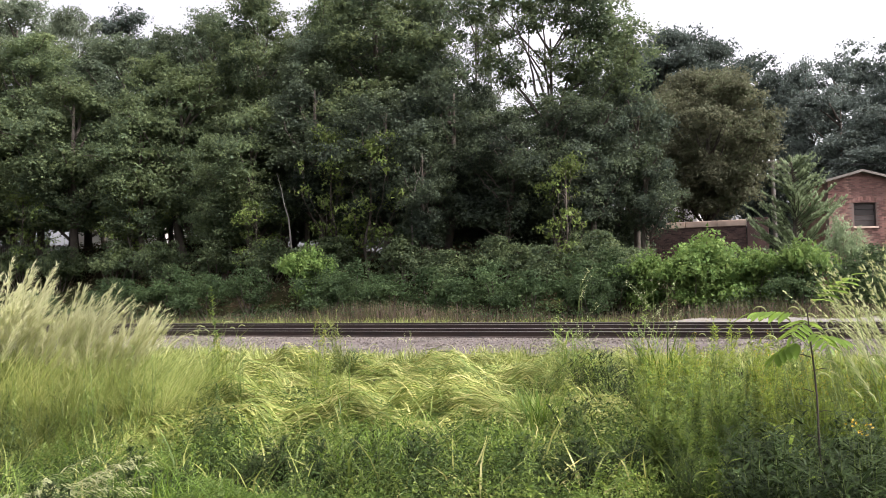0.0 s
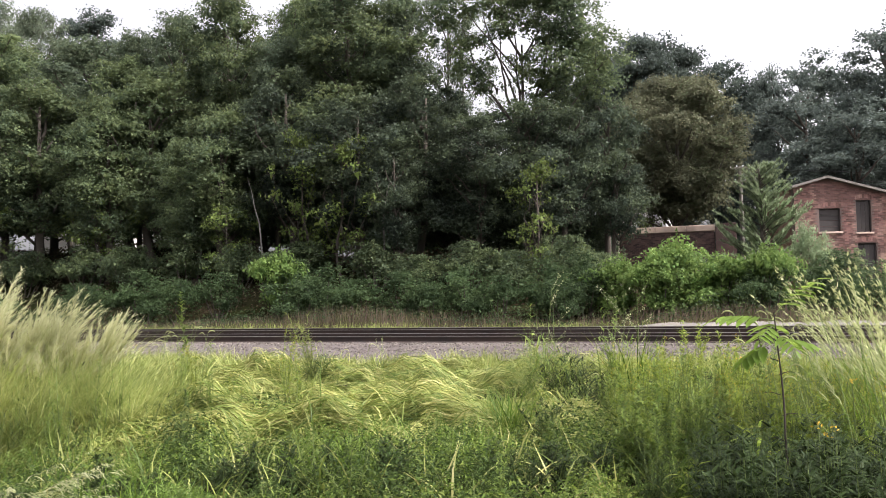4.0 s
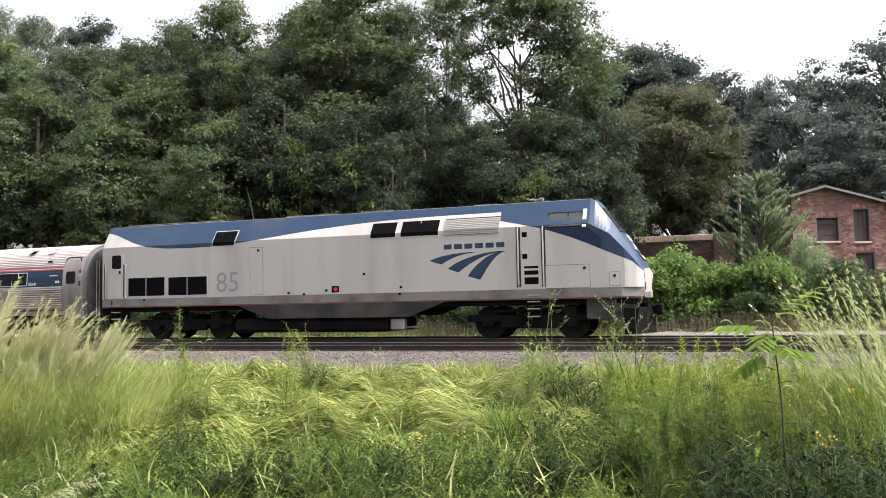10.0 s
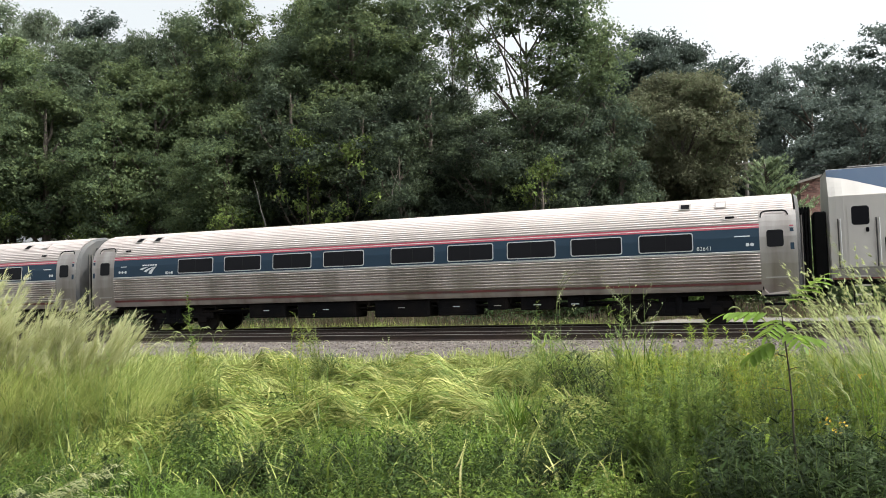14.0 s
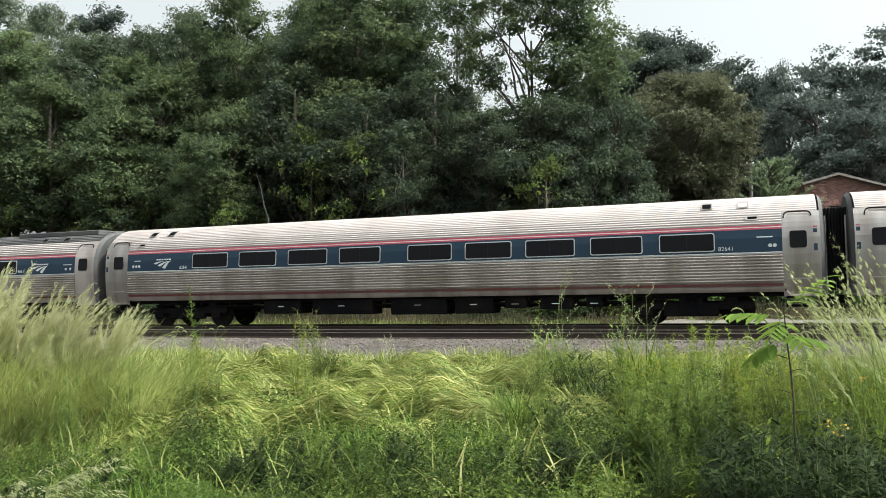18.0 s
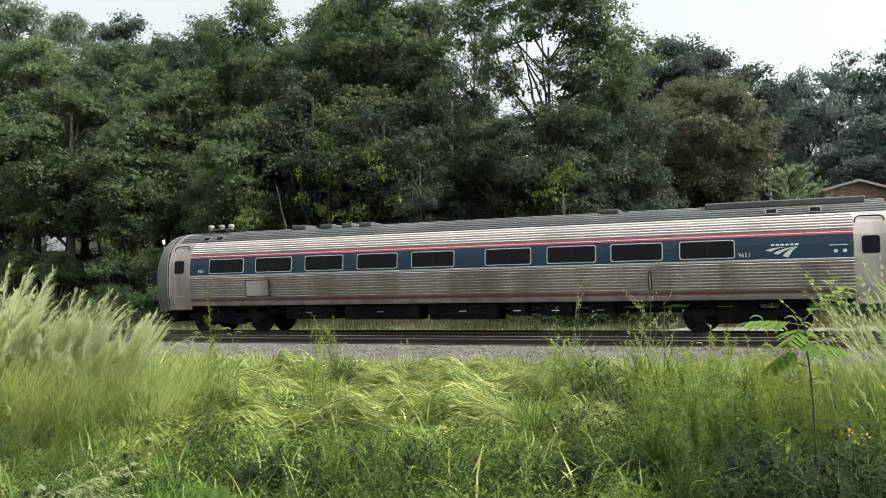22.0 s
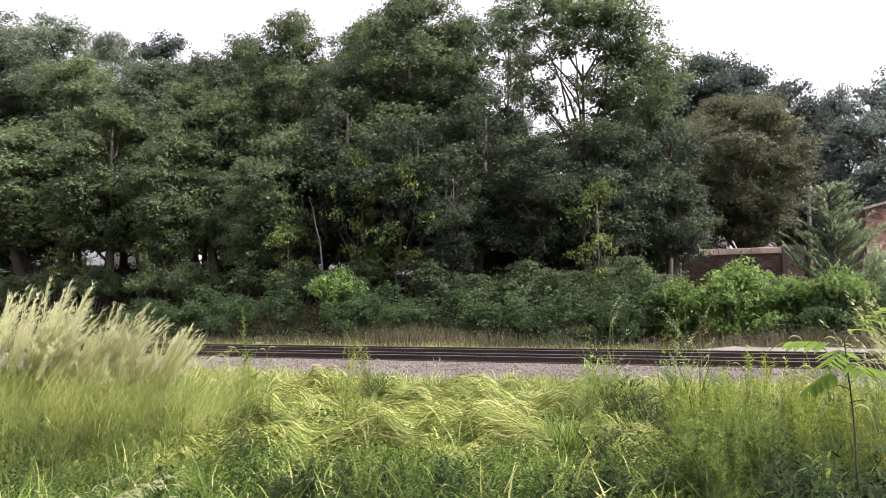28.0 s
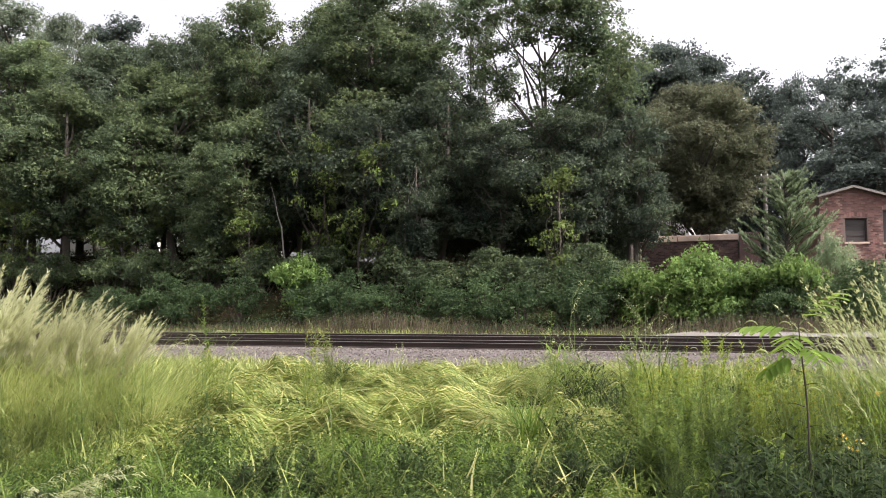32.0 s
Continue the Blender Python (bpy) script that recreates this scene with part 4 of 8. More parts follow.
def build_locomotive():
    eng = thing("locomotive", "silver diesel locomotive with blue wave livery and slanted nose", "locomotive", "train")
    wave = lambda x: float(np.interp(x, *zip(*WAVE)))
    cab = lambda x: float(np.interp(x, *zip(*WAVE_CAB)))
    xs_a = list(np.linspace(-10.16, 5.75, 90))
    xs_b = sorted({*np.linspace(5.75, 10.36, 40), *NOSE_X})
    part("side_panel", flank_between(xs_a, lambda x: 1.55, wave, 0, 8), SILVER, eng, "silver grey body side")
    part("cab_side_panel", flank_between(xs_b, lambda x: 1.55, lambda x: min(cab(x), loco_top(x) - 0.02), 0, 8), SILVER, eng, "silver grey cab side")
    part("blue_wave", flank_between(xs_a, wave, lambda x: 4.32, 0, 4), LOCO_BLUE, eng, "blue wave along the roof edge")
    part("blue_cab_side", flank_between(xs_b, lambda x: min(cab(x), loco_top(x) - 0.02), loco_top, 0, 6), LOCO_BLUE, eng, "blue painted cab side")
    part("navy_wedge", Shape().plate([(7.2, 3.415), (8.0, 3.14), (8.0, 3.4), (7.6, 3.42)], loco_flank(0.003), 0.002).plate([(8.0, 3.14), (9.0, 2.73), (9.0, 3.08), (8.6, 3.38), (8.0, 3.4)], loco_flank(0.003), 0.002).plate([(9.0, 2.73), (9.98, 2.35), (9.5, 2.72), (9.0, 3.08)], loco_flank(0.003), 0.002), NAVY_DARK, eng, "dark navy wedge below the cab window")
    part("grey_band", flank_between(sorted({*np.linspace(-10.16, 10.36, 30)}), lambda x: 1.27, lambda x: 1.548, 0.001, 2), GREY_BAND, eng, "grimy grey band along the lower side")
    part("red_line", flank_between(list(np.linspace(-10.16, 10.3, 20)), lambda x: 1.225, lambda x: 1.268, 0.003, 1), RED_DULL, eng)
    for side in (-1, 1):
        skirt = Shape()
        skirt.plate([(-4.0, 1.223), (-2.75, 0.74), (2.6, 0.74), (3.9, 1.223)], lambda a, b, d, q=side: (a, q * (1.50 + d), b), 0.02)
        part("skirt", skirt, DARK_SKIRT, eng, "dark grey lower skirt")
        skirt = Shape()
        skirt.plate([(8.45, 1.223), (8.45, 0.62), (10.2, 0.55), (10.2, 1.223)], lambda a, b, d, q=side: (a, q * (1.40 + d - 0.12 * max(a - 8.45, 0)), b), 0.02)
        part("cab_skirt", skirt, DARK_SKIRT, eng, "dark grey skirt below the cab")
    # roof, front and rear
    roof = Shape()
    v, f = [], []
    xs = [-10.16, -9.0, 0.0, 8.62]
    for x in xs:
        v += [(x, y, z) for y, z in ((-0.98, 4.32), (-0.7, 4.37), (0.7, 4.37), (0.98, 4.32))]
    f = [(i * 4 + k, (i + 1) * 4 + k, (i + 1) * 4 + k + 1, i * 4 + k + 1) for i in range(3) for k in range(3)]
    part("roof", roof.add(v, f), ROOF_DARK, eng, "grey roof")
    for x0, x1, y0, y1, h in ((-9.6, -7.4, -0.7, 0.7, 4.43), (-7.2, -5.3, -0.72, 0.72, 4.42), (-2.6, -0.6, -0.6, 0.6, 4.42), (0.4, 1.6, -0.5, 0.5, 4.43), (4.6, 5.4, -0.5, 0.5, 4.42)):
        r = part("roof_hatch", Shape().box(x0, x1, y0, y1, 4.3, h, 0.03), ROOF_DARK, eng)
        if x0 < -5:
            part("fan_ring", Shape().tube([((x0 + x1) / 2, 0, h - 0.01), ((x0 + x1) / 2, 0, h + 0.03)], 0.55, 20), GRILLE, r)
    part("horn", Shape().tube([(6.7, -0.45, 4.36), (6.7, -0.45, 4.46)], 0.03, 8).tube([(6.5, -0.45, 4.47), (6.8, -0.45, 4.47), (6.95, -0.45, 4.47)], [0.025, 0.03, 0.07], 10).tube([(6.6, -0.32, 4.47), (6.95, -0.32, 4.47)], [0.025, 0.06], 10), STEEL_DIM, eng)
    front = Shape()
    v, f = [], []
    for x in NOSE_X:
        y = loco_y(x, loco_top(x))
        v += [(x, -y, loco_top(x)), (x + 0.02, 0, loco_top(x) + 0.05), (x, y, loco_top(x))]
    f = [(i * 3 + k, (i + 1) * 3 + k, (i + 1) * 3 + k + 1, i * 3 + k + 1) for i in range(len(NOSE_X) - 1) for k in range(2)]
    part("nose_slope", front.add(v, f), LOCO_BLUE, eng, "sloping blue nose")
    face = Shape()
    y0, z0 = loco_wide(10.36), loco_top(10.36)
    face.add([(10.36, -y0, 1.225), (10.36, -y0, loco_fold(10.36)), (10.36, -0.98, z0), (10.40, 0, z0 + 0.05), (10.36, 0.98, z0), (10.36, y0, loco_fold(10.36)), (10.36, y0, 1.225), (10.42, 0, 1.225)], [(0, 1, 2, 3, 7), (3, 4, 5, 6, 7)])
    part("nose_face", face, NOSE_PAINT, eng, "stained silver nose front, its colour darkened against the sun")
    for side in (-1, 1):
        part("nose_band", Shape().add([(10.365, side * y0, 1.23), (10.365, side * y0, 1.40), (10.418, 0, 1.40), (10.425, 0, 1.23), (10.37, side * y0, 1.23), (10.37, side * y0, 1.40), (10.424, 0, 1.40), (10.431, 0, 1.23)], [(0, 1, 2, 3), (7, 6, 5, 4), (0, 4, 5, 1), (1, 5, 6, 2), (2, 6, 7, 3), (3, 7, 4, 0)]), GREY_BAND, eng, "grimy grey band round the nose")
    rear = Shape().add([(-10.16, -1.44, 1.22), (-10.16, -1.44, 3.52), (-10.16, -0.98, 4.32), (-10.16, 0.98, 4.32), (-10.16, 1.44, 3.52), (-10.16, 1.44, 1.22)], [(0, 1, 2, 3, 4, 5)])
    part("rear_wall", rear, SILVER, eng)
    part("gangway", Shape().box(-10.5, -10.16, -0.5, 0.5, 1.1, 3.2, 0.04), RUBBER, eng)
    part("belly", Shape().box(-10.1, 10.2, -1.3, 1.3, 1.05, 1.22, 0.02), UNDER, eng)

    def slope(a, b, d):
        # a: across; b: height; on the sloping nose
        x = float(np.interp(-b, [-z for z in NOSE_TOP], NOSE_X))
        return (x + 0.02 + 0.6 * d + 0.012 * (1 - abs(a)), a, b + 0.05 * (1 - abs(a)) + 0.5 * d)

    for side in (-1, 1):
        w = part("windshield", Shape().plate([(side * 0.10, 3.25), (side * 0.93, 3.25), (side * 0.90, 4.02), (side * 0.12, 4.02)], slope, 0.02), RUBBER, eng, "windshield in a black seal")
        part("windshield_pane", Shape().plate([(side * 0.15, 3.31), (side * 0.87, 3.31), (side * 0.84, 3.96), (side * 0.17, 3.96)], lambda a, b, d: slope(a, b, d + 0.022), 0.004), GLASS_CAB, w)
        part("wiper", Shape().tube([slope(side * 0.5, 3.2, 0.03), slope(side * 0.42, 3.75, 0.05)], 0.012, 5), RUBBER, w)
        lamp = part("headlight", Shape().tube([slope(side * 0.13, 2.42, 0.0), slope(side * 0.13, 2.42, 0.05)], 0.105, 16), RUBBER, eng, "lit twin headlight")
        part("lens", Shape().tube([slope(side * 0.13, 2.42, 0.05), slope(side * 0.13, 2.42, 0.06)], 0.085, 16), HEADLIGHT, lamp)
        ditch = part("ditch_light", Shape().tube([(10.30, side * 0.98, 1.93), (10.39, side * 0.98, 1.93)], 0.11, 14), STEEL_DIM, eng, "lit amber ditch light")
        part("lens", Shape().tube([(10.39, side * 0.98, 1.93), (10.40, side * 0.98, 1.93)], 0.085, 14), AMBER, ditch)
        sock = part("socket_box", Shape().box(10.2, 10.375, side * 0.96 - 0.16, side * 0.96 + 0.16, 1.42, 1.72, 0.02), STEEL_DIM, eng)
        part("socket_opening", Shape().box(10.376, 10.38, side * 0.96 - 0.12, side * 0.96 + 0.12, 1.46, 1.69), GRILLE, sock)
        part("grab_iron", Shape().tube([slope(side * 0.55, 2.5, 0.0), slope(side * 0.55, 2.55, 0.06), slope(side * 0.68, 2.62, 0.06), slope(side * 0.68, 2.66, 0.0)], 0.018, 6), UNDER, eng)
    part("number_board", Shape().plate([(-0.30, 2.98), (0.30, 2.98), (0.30, 3.16), (-0.30, 3.16)], slope, 0.03), PALE_MARK, eng, "pale number board")
    for k in range(3):
        part("mark_band", Shape().plate([(-0.26 + 0.1 * k, 2.72 + 0.0 * k), (-0.14 + 0.1 * k, 2.69), (0.24, 2.90 - 0.03 * k), (0.1, 2.92 - 0.03 * k)], slope, 0.004), PALE_MARK, eng)
    # flank openings
    for x0, x1, z0, z1, mull in ((-8.86, -7.14, 1.62, 2.36, 1), (-7.02, -5.27, 1.62, 2.34, 1), (1.24, 2.20, 3.36, 3.92, 0), (2.34, 3.72, 3.36, 3.94, 1), (-5.08, -4.09, 3.36, 3.95, 0)):
        rim = bent_plate(x0, x1, z0, z1, loco_flank(0.003), 0.012)
        screen = bent_plate(x0 + 0.03, x1 - 0.03, z0 + 0.03, z1 - 0.03, loco_flank(0.016), 0.003)
        g = part("intake", rim, SILVER, eng, "black louvred intake in a silver frame")
        part("intake_screen", screen, GRILLE, g)
        for z in np.arange(z0 + 0.06, z1 - 0.04, 0.065):
            part("slat", Shape().plate([(x0 + 0.03, z), (x1 - 0.03, z), (x1 - 0.03, z + 0.028), (x0 + 0.03, z + 0.028)], loco_flank(0.0195), 0.006), GRILLE, g)
        if mull:
            xm = (x0 + x1) / 2
            part("mullion", Shape().plate([(xm - 0.015, z0 + 0.03), (xm + 0.015, z0 + 0.03), (xm + 0.015, z1 - 0.03), (xm - 0.015, z1 - 0.03)], loco_flank(0.033), 0.004), SILVER, g)
    lv = part("louvre_panel", Shape().plate([(3.9, 3.36), (5.76, 3.36), (5.76, 3.92), (3.9, 3.92)], loco_flank(0.003), 0.004), DARK_SKIRT, eng, "silver louvred panel")
    for z in np.arange(3.37, 3.9, 0.06):
        part("slat", Shape().plate([(3.9, z), (5.76, z), (5.76, z + 0.026), (3.9, z + 0.026)], loco_flank(0.008), 0.05), SILVER, lv)
    # doors, panels, grab rails, steps
    d = part("rear_door", Shape().plate(rounded(-9.72, -9.08, 1.56, 3.28, 0.06), loco_flank(0.003), 0.012), SILVER, eng, "silver rear door")
    part("door_window", Shape().plate(rounded(-9.62, -9.18, 2.70, 3.22, 0.08), loco_flank(0.016), 0.004), GLASS_DARK, d)
    part("door_handle", Shape().plate(rounded(-9.28, -9.20, 2.5, 2.62, 0.02), loco_flank(0.016), 0.02), GRILLE, d)
    for x in (-9.96, -9.90, -9.02, -8.95):
        part("grab_rail", Shape().tube([loco_flank(0.0)(x, 1.57, 0), loco_flank(0.05)(x, 1.6, 0), loco_flank(0.05)(x, 2.85, 0), loco_flank(0.0)(x, 2.88, 0)], 0.02, 6), DARK_SKIRT if x in (-9.96, -9.02) else FRAME, eng)
    for x in (6.37, 7.17):
        part("rail_recess", Shape().plate([(x - 0.07, 1.62), (x + 0.07, 1.62), (x + 0.07, 3.50), (x - 0.07, 3.50)], loco_flank(0.003), 0.004), DARK_SKIRT, eng)
        part("grab_rail", Shape().tube([loco_flank(0.0)(x, 1.64, 0), loco_flank(0.06)(x, 1.68, 0), loco_flank(0.06)(x, 3.44, 0), loco_flank(0.0)(x, 3.48, 0)], 0.026, 8), FRAME, eng, "bright steel grab rail")
    cd = part("cab_door", Shape().plate(rounded(6.48, 7.08, 1.62, 3.42, 0.04), loco_flank(0.003), 0.008), SILVER, eng, "silver cab door with footholds")
    for z0, z1, x0, x1 in ((3.18, 3.34, 6.5, 6.66), (2.50, 2.66, 6.5, 6.66), (2.20, 2.27, 6.55, 7.0), (2.0, 2.13, 6.55, 7.0), (1.70, 1.92, 6.55, 7.0)):
        part("foothold", Shape().plate([(x0, z0), (x1, z0), (x1, z1), (x0, z1)], loco_flank(0.012), 0.004), GRILLE, cd)
    for x, z_list in ((6.82, (1.36, 1.16, 0.94, 0.70)), (-9.42, (1.30, 1.05, 0.80, 0.55))):
        lad = part("ladder", Shape().box(x - 0.24, x - 0.20, -1.52, -1.40, z_list[-1] - 0.05, 1.5, 0.008).box(x + 0.20, x + 0.24, -1.52, -1.40, z_list[-1] - 0.05, 1.5, 0.008), UNDER, eng)
        for z in z_list:
            part("rung", Shape().box(x - 0.2, x + 0.2, -1.56, -1.36, z - 0.02, z + 0.02, 0.006), STEEL_DIM, lad)
    cw = part("cab_window", Shape().plate([(7.30, 3.43), (8.48, 3.43), (8.48, 3.92), (7.30, 3.94)], loco_flank(0.003), 0.012), RUBBER, eng, "sliding cab side window")
    part("pane", Shape().plate([(7.34, 3.47), (7.92, 3.47), (7.92, 3.89), (7.34, 3.90)], loco_flank(0.017), 0.003), GLASS_CAB, cw)
    part("pane", Shape().plate([(7.96, 3.47), (8.36, 3.47), (8.36, 3.89), (7.96, 3.89)], loco_flank(0.021), 0.003), GLASS_CAB, cw)
    part("wind_deflector", Shape().plate([(8.40, 3.42), (8.52, 3.42), (8.52, 4.0), (8.40, 4.0)], loco_flank(0.02), 0.02), WHITE_PAINT, cw)
    for x0, x1, z0, z1 in ((-3.48, -2.93, 1.58, 3.28), (7.22, 8.62, 1.55, 2.28), (9.25, 9.62, 1.60, 2.02)):
        p = part("access_panel", Shape().plate(rounded(x0, x1, z0, z1, 0.03), loco_flank(0.003), 0.006), GREY_BAND, eng)
        part("panel_face", Shape().plate(rounded(x0 + 0.018, x1 - 0.018, z0 + 0.018, z1 - 0.018, 0.025), loco_flank(0.010), 0.004), SILVER, p)
        part("latch", Shape().tube([loco_flank(0.014)(x1 - 0.18, z1 - 0.12, 0), loco_flank(0.05)(x1 - 0.18, z1 - 0.12, 0)], 0.05, 10), DARK_SKIRT, p)
    fill = part("filler_recess", Shape().plate([(-0.22, 1.60), (0.06, 1.60), (0.06, 1.82), (-0.22, 1.82)], loco_flank(0.003), 0.006), GRILLE, eng, "dark recess with a red cap")
    part("cap", Shape().tube([loco_flank(0.009)(-0.06, 1.71, 0), loco_flank(0.05)(-0.06, 1.71, 0)], 0.07, 12), RED_LAMP, fill)
    for x, z in ((-1.9, 1.62), (-1.3, 1.57), (-0.42, 1.68), (2.35, 1.72), (2.3, 1.5), (-8.1, 1.5), (1.0, 2.2)):
        part("bolt_cap", Shape().plate(rounded(x - 0.04, x + 0.04, z - 0.04, z + 0.04, 0.02), loco_flank(0.003), 0.02), GRILLE, eng)
    fig = part("engine_number", written("85", 1.02), FIGURE, eng, "large grey painted number")
    fig.location = (-4.41, -loco_y(-4.4, 2.0) - 0.006, 2.03)
    for s in swoosh(3.37, 1.93, 2.62, 0.86, loco_flank(0.003), 0.004, False):
        part("mark_band", s, LOCO_BLUE, eng, "curved blue band of the livery mark")
    for k in range(6):
        a = 3.88 + 0.355 * k
        part("mark_block", Shape().plate([(a, 2.90), (a + 0.27, 2.90), (a + 0.27, 3.06), (a, 3.06)], loco_flank(0.003), 0.004), LOCO_BLUE, eng)
    # below the floor
    tank = part("fuel_tank", Shape().box(-4.3, 1.75, -1.35, 1.35, 0.25, 0.74, 0.12), UNDER, eng, "long black fuel tank")
    part("tank_fitting", Shape().box(1.78, 2.3, -1.2, -0.9, 0.3, 0.7, 0.04).tube([(1.8, -1.0, 0.35), (2.9, -1.0, 0.42)], 0.04, 6), STEEL_DIM, tank)
    part("plow", Shape().add([(10.05, -1.4, 0.14), (10.6, 0, 0.14), (10.05, 1.4, 0.14), (10.2, -1.45, 0.92), (10.5, 0, 0.92), (10.2, 1.45, 0.92), (9.7, -1.4, 0.14), (9.7, 1.4, 0.14), (9.7, -1.45, 0.92), (9.7, 1.45, 0.92)], [(0, 1, 4, 3), (1, 2, 5, 4), (6, 0, 3, 8), (2, 7, 9, 5), (3, 4, 5, 9, 8), (6, 7, 2, 1, 0), (6, 8, 9, 7)]), UNDER, eng, "blackened steel snow plow")
    part("coupler", Shape().box(10.3, 10.75, -0.15, 0.15, 0.72, 1.0, 0.04).box(10.6, 10.85, -0.22, 0.22, 0.68, 1.04, 0.05), UNDER, eng)
    part("coupler", Shape().box(-10.7, -10.2, -0.15, 0.15, 0.72, 1.0, 0.04), UNDER, eng)
    for y in (-0.6, -0.8, 0.6):
        part("air_hose", Shape().tube([(10.42 + 0.1 * math.sin(q * 3.1), y, 0.98 - 0.5 * q) for q in np.linspace(0, 1, 7)], 0.028, 6), RUBBER, eng)
    # the nose is short: all that lies ahead of the cab door is drawn in
    for q in eng.children_recursive:
        q.data.transform(Matrix.Translation(q.location))
        for p in q.data.vertices:
            p.co.x = p.co.x if p.co.x < 8.5 else 8.5 + (p.co.x - 8.5) * 0.89
        q.data.transform(Matrix.Translation(-q.location))
    pairs = truck(eng, -6.55, (-1.36, 1.36), 0.508, 2.05, "black four-wheel truck with coil springs")
    pairs += truck(eng, 6.55, (-1.36, 1.36), 0.508, 2.05, "black four-wheel truck with coil springs")
    return eng, pairs


locomotive, loco_wheels = build_locomotive()
coach_a, coach_a_wheels = build_coach("82641")
coach_b, coach_b_wheels = build_coach("82641")
cab_car, cab_wheels = build_cab_car()

# ---- brick ruin, brick building, pole, fence, house ----


def brick_wall(x0, x1, z0, z1, y, thick, holes):
    """A wall of brick courses on the x-z plane with openings that go through; the mortar bed lies behind the bricks' faces."""
    s = Shape()
    xs = sorted({x0, x1, *[h[0] for h in holes], *[h[1] for h in holes]})
    for a, b in zip(xs, xs[1:]):
        cuts = sorted([(h[2], h[3]) for h in holes if h[0] <= a and h[1] >= b])
        z = z0
        for c, d in cuts + [(z1, z1)]:
            if c > z:
                s.box(a, b, y, y + thick, z, c)
            z = max(z, d)
    return s


def courses(x0, x1, z0, z1, holes, seed, roofline=None, long=0.21, high=0.072, joint=0.012):
    """Brick rectangles of a running bond, clear of the holes and below a roofline(x)."""
    r, out, k, z = random.Random(seed), [], 0, z0
    while z + high < z1:
        x = x0 - (long + joint) * (0.5 if k % 2 else 0.0)
        while x < x1:
            a, b = max(x, x0), min(x + long, x1)
            inside = any(a < h[1] and b > h[0] and z < h[3] and z + high > h[2] for h in holes)
            if b - a > 0.05 and not inside and (roofline is None or z + high < min(roofline(a), roofline(b))):
                out.append((a, b, z, z + high, r.uniform(0.004, 0.014)))
            x += long + joint
        z += high + joint
        k += 1
    return out


def bricks_stuff(name, rects, parent, mat, label):
    v, f = [], []
    for a, b, c, d, o in rects:
        n = len(v)
        v += [(a, -o, c), (b, -o, c), (b, -o, d), (a, -o, d), (a, 0.02, c), (b, 0.02, c), (b, 0.02, d), (a, 0.02, d)]
        f += [(n, n + 1, n + 2, n + 3), (n, n + 4, n + 5, n + 1), (n + 1, n + 5, n + 6, n + 2), (n + 2, n + 6, n + 7, n + 3), (n + 3, n + 7, n + 4, n)]
    ob = part(name, fast_mesh(name, v, f), mat, parent, label)
    ob["kind"] = "stuff"
    return ob


# the building: its gable end looks towards the railway
BUILD_AT = pose(4.1, 48.0, 0.0, 0, 0, 22)
brick_house = thing("brick_building", "old red brick building with boarded windows and low gable roof", "building", "", "", BUILD_AT)
HALF, EAVE, PEAK, LEFT = 7.0, 5.55, 7.42, -1.75
roofline = lambda x: PEAK - 0.07 - abs(x) * (PEAK - EAVE) / HALF
OPENINGS = [(1.60, 2.42, 4.40, 6.12), (-0.42, 0.74, 4.45, 5.70), (1.62, 2.62, 1.9, 3.8), (3.55, 4.6, 1.9, 3.8), (4.6, 5.4, 4.3, 5.5)]
core = brick_wall(LEFT, HALF, 0.2, 5.2, 0.02, 0.35, OPENINGS[2:] + [(o[0], o[1], o[2], 5.2) for o in OPENINGS[:2]])
# the gable above the openings, cut in strips that follow the roof
for a, b in ((LEFT, -0.42), (-0.42, 0.0), (0.0, 0.74), (0.74, 1.60), (1.60, 2.42), (2.42, 4.6), (4.6, 5.4), (5.4, HALF)):
    low = 5.2
    for o in OPENINGS:
        if o[0] <= a and o[1] >= b and o[3] > 5.2:
            low = o[3]
    core.add([(a, 0.02, low), (b, 0.02, low), (b, 0.02, roofline(b)), (a, 0.02, roofline(a)), (a, 0.37, low), (b, 0.37, low), (b, 0.37, roofline(b)), (a, 0.37, roofline(a))], [(0, 1, 2, 3), (4, 7, 6, 5), (0, 4, 5, 1), (3, 2, 6, 7), (0, 3, 7, 4), (1, 5, 6, 2)])
gable = part("gable_wall", core, MORTAR, brick_house, "brick gable wall with lime mortar joints")
HOLES = [(a - 0.02, b + 0.02, c, d + (0.0)) for a, b, c, d in OPENINGS]
rects = courses(LEFT, HALF, 0.25, 7.4, HOLES, 7, roofline)
near_bricks = [q for q in rects if -0.7 < q[0] < 2.4 and 5.7 < q[2] < 7.4][:280]
chosen = set(near_bricks)
bricks_stuff("brickwork", [q for q in rects if q not in chosen], gable, BRICK_WALL, "courses of weathered red brick")
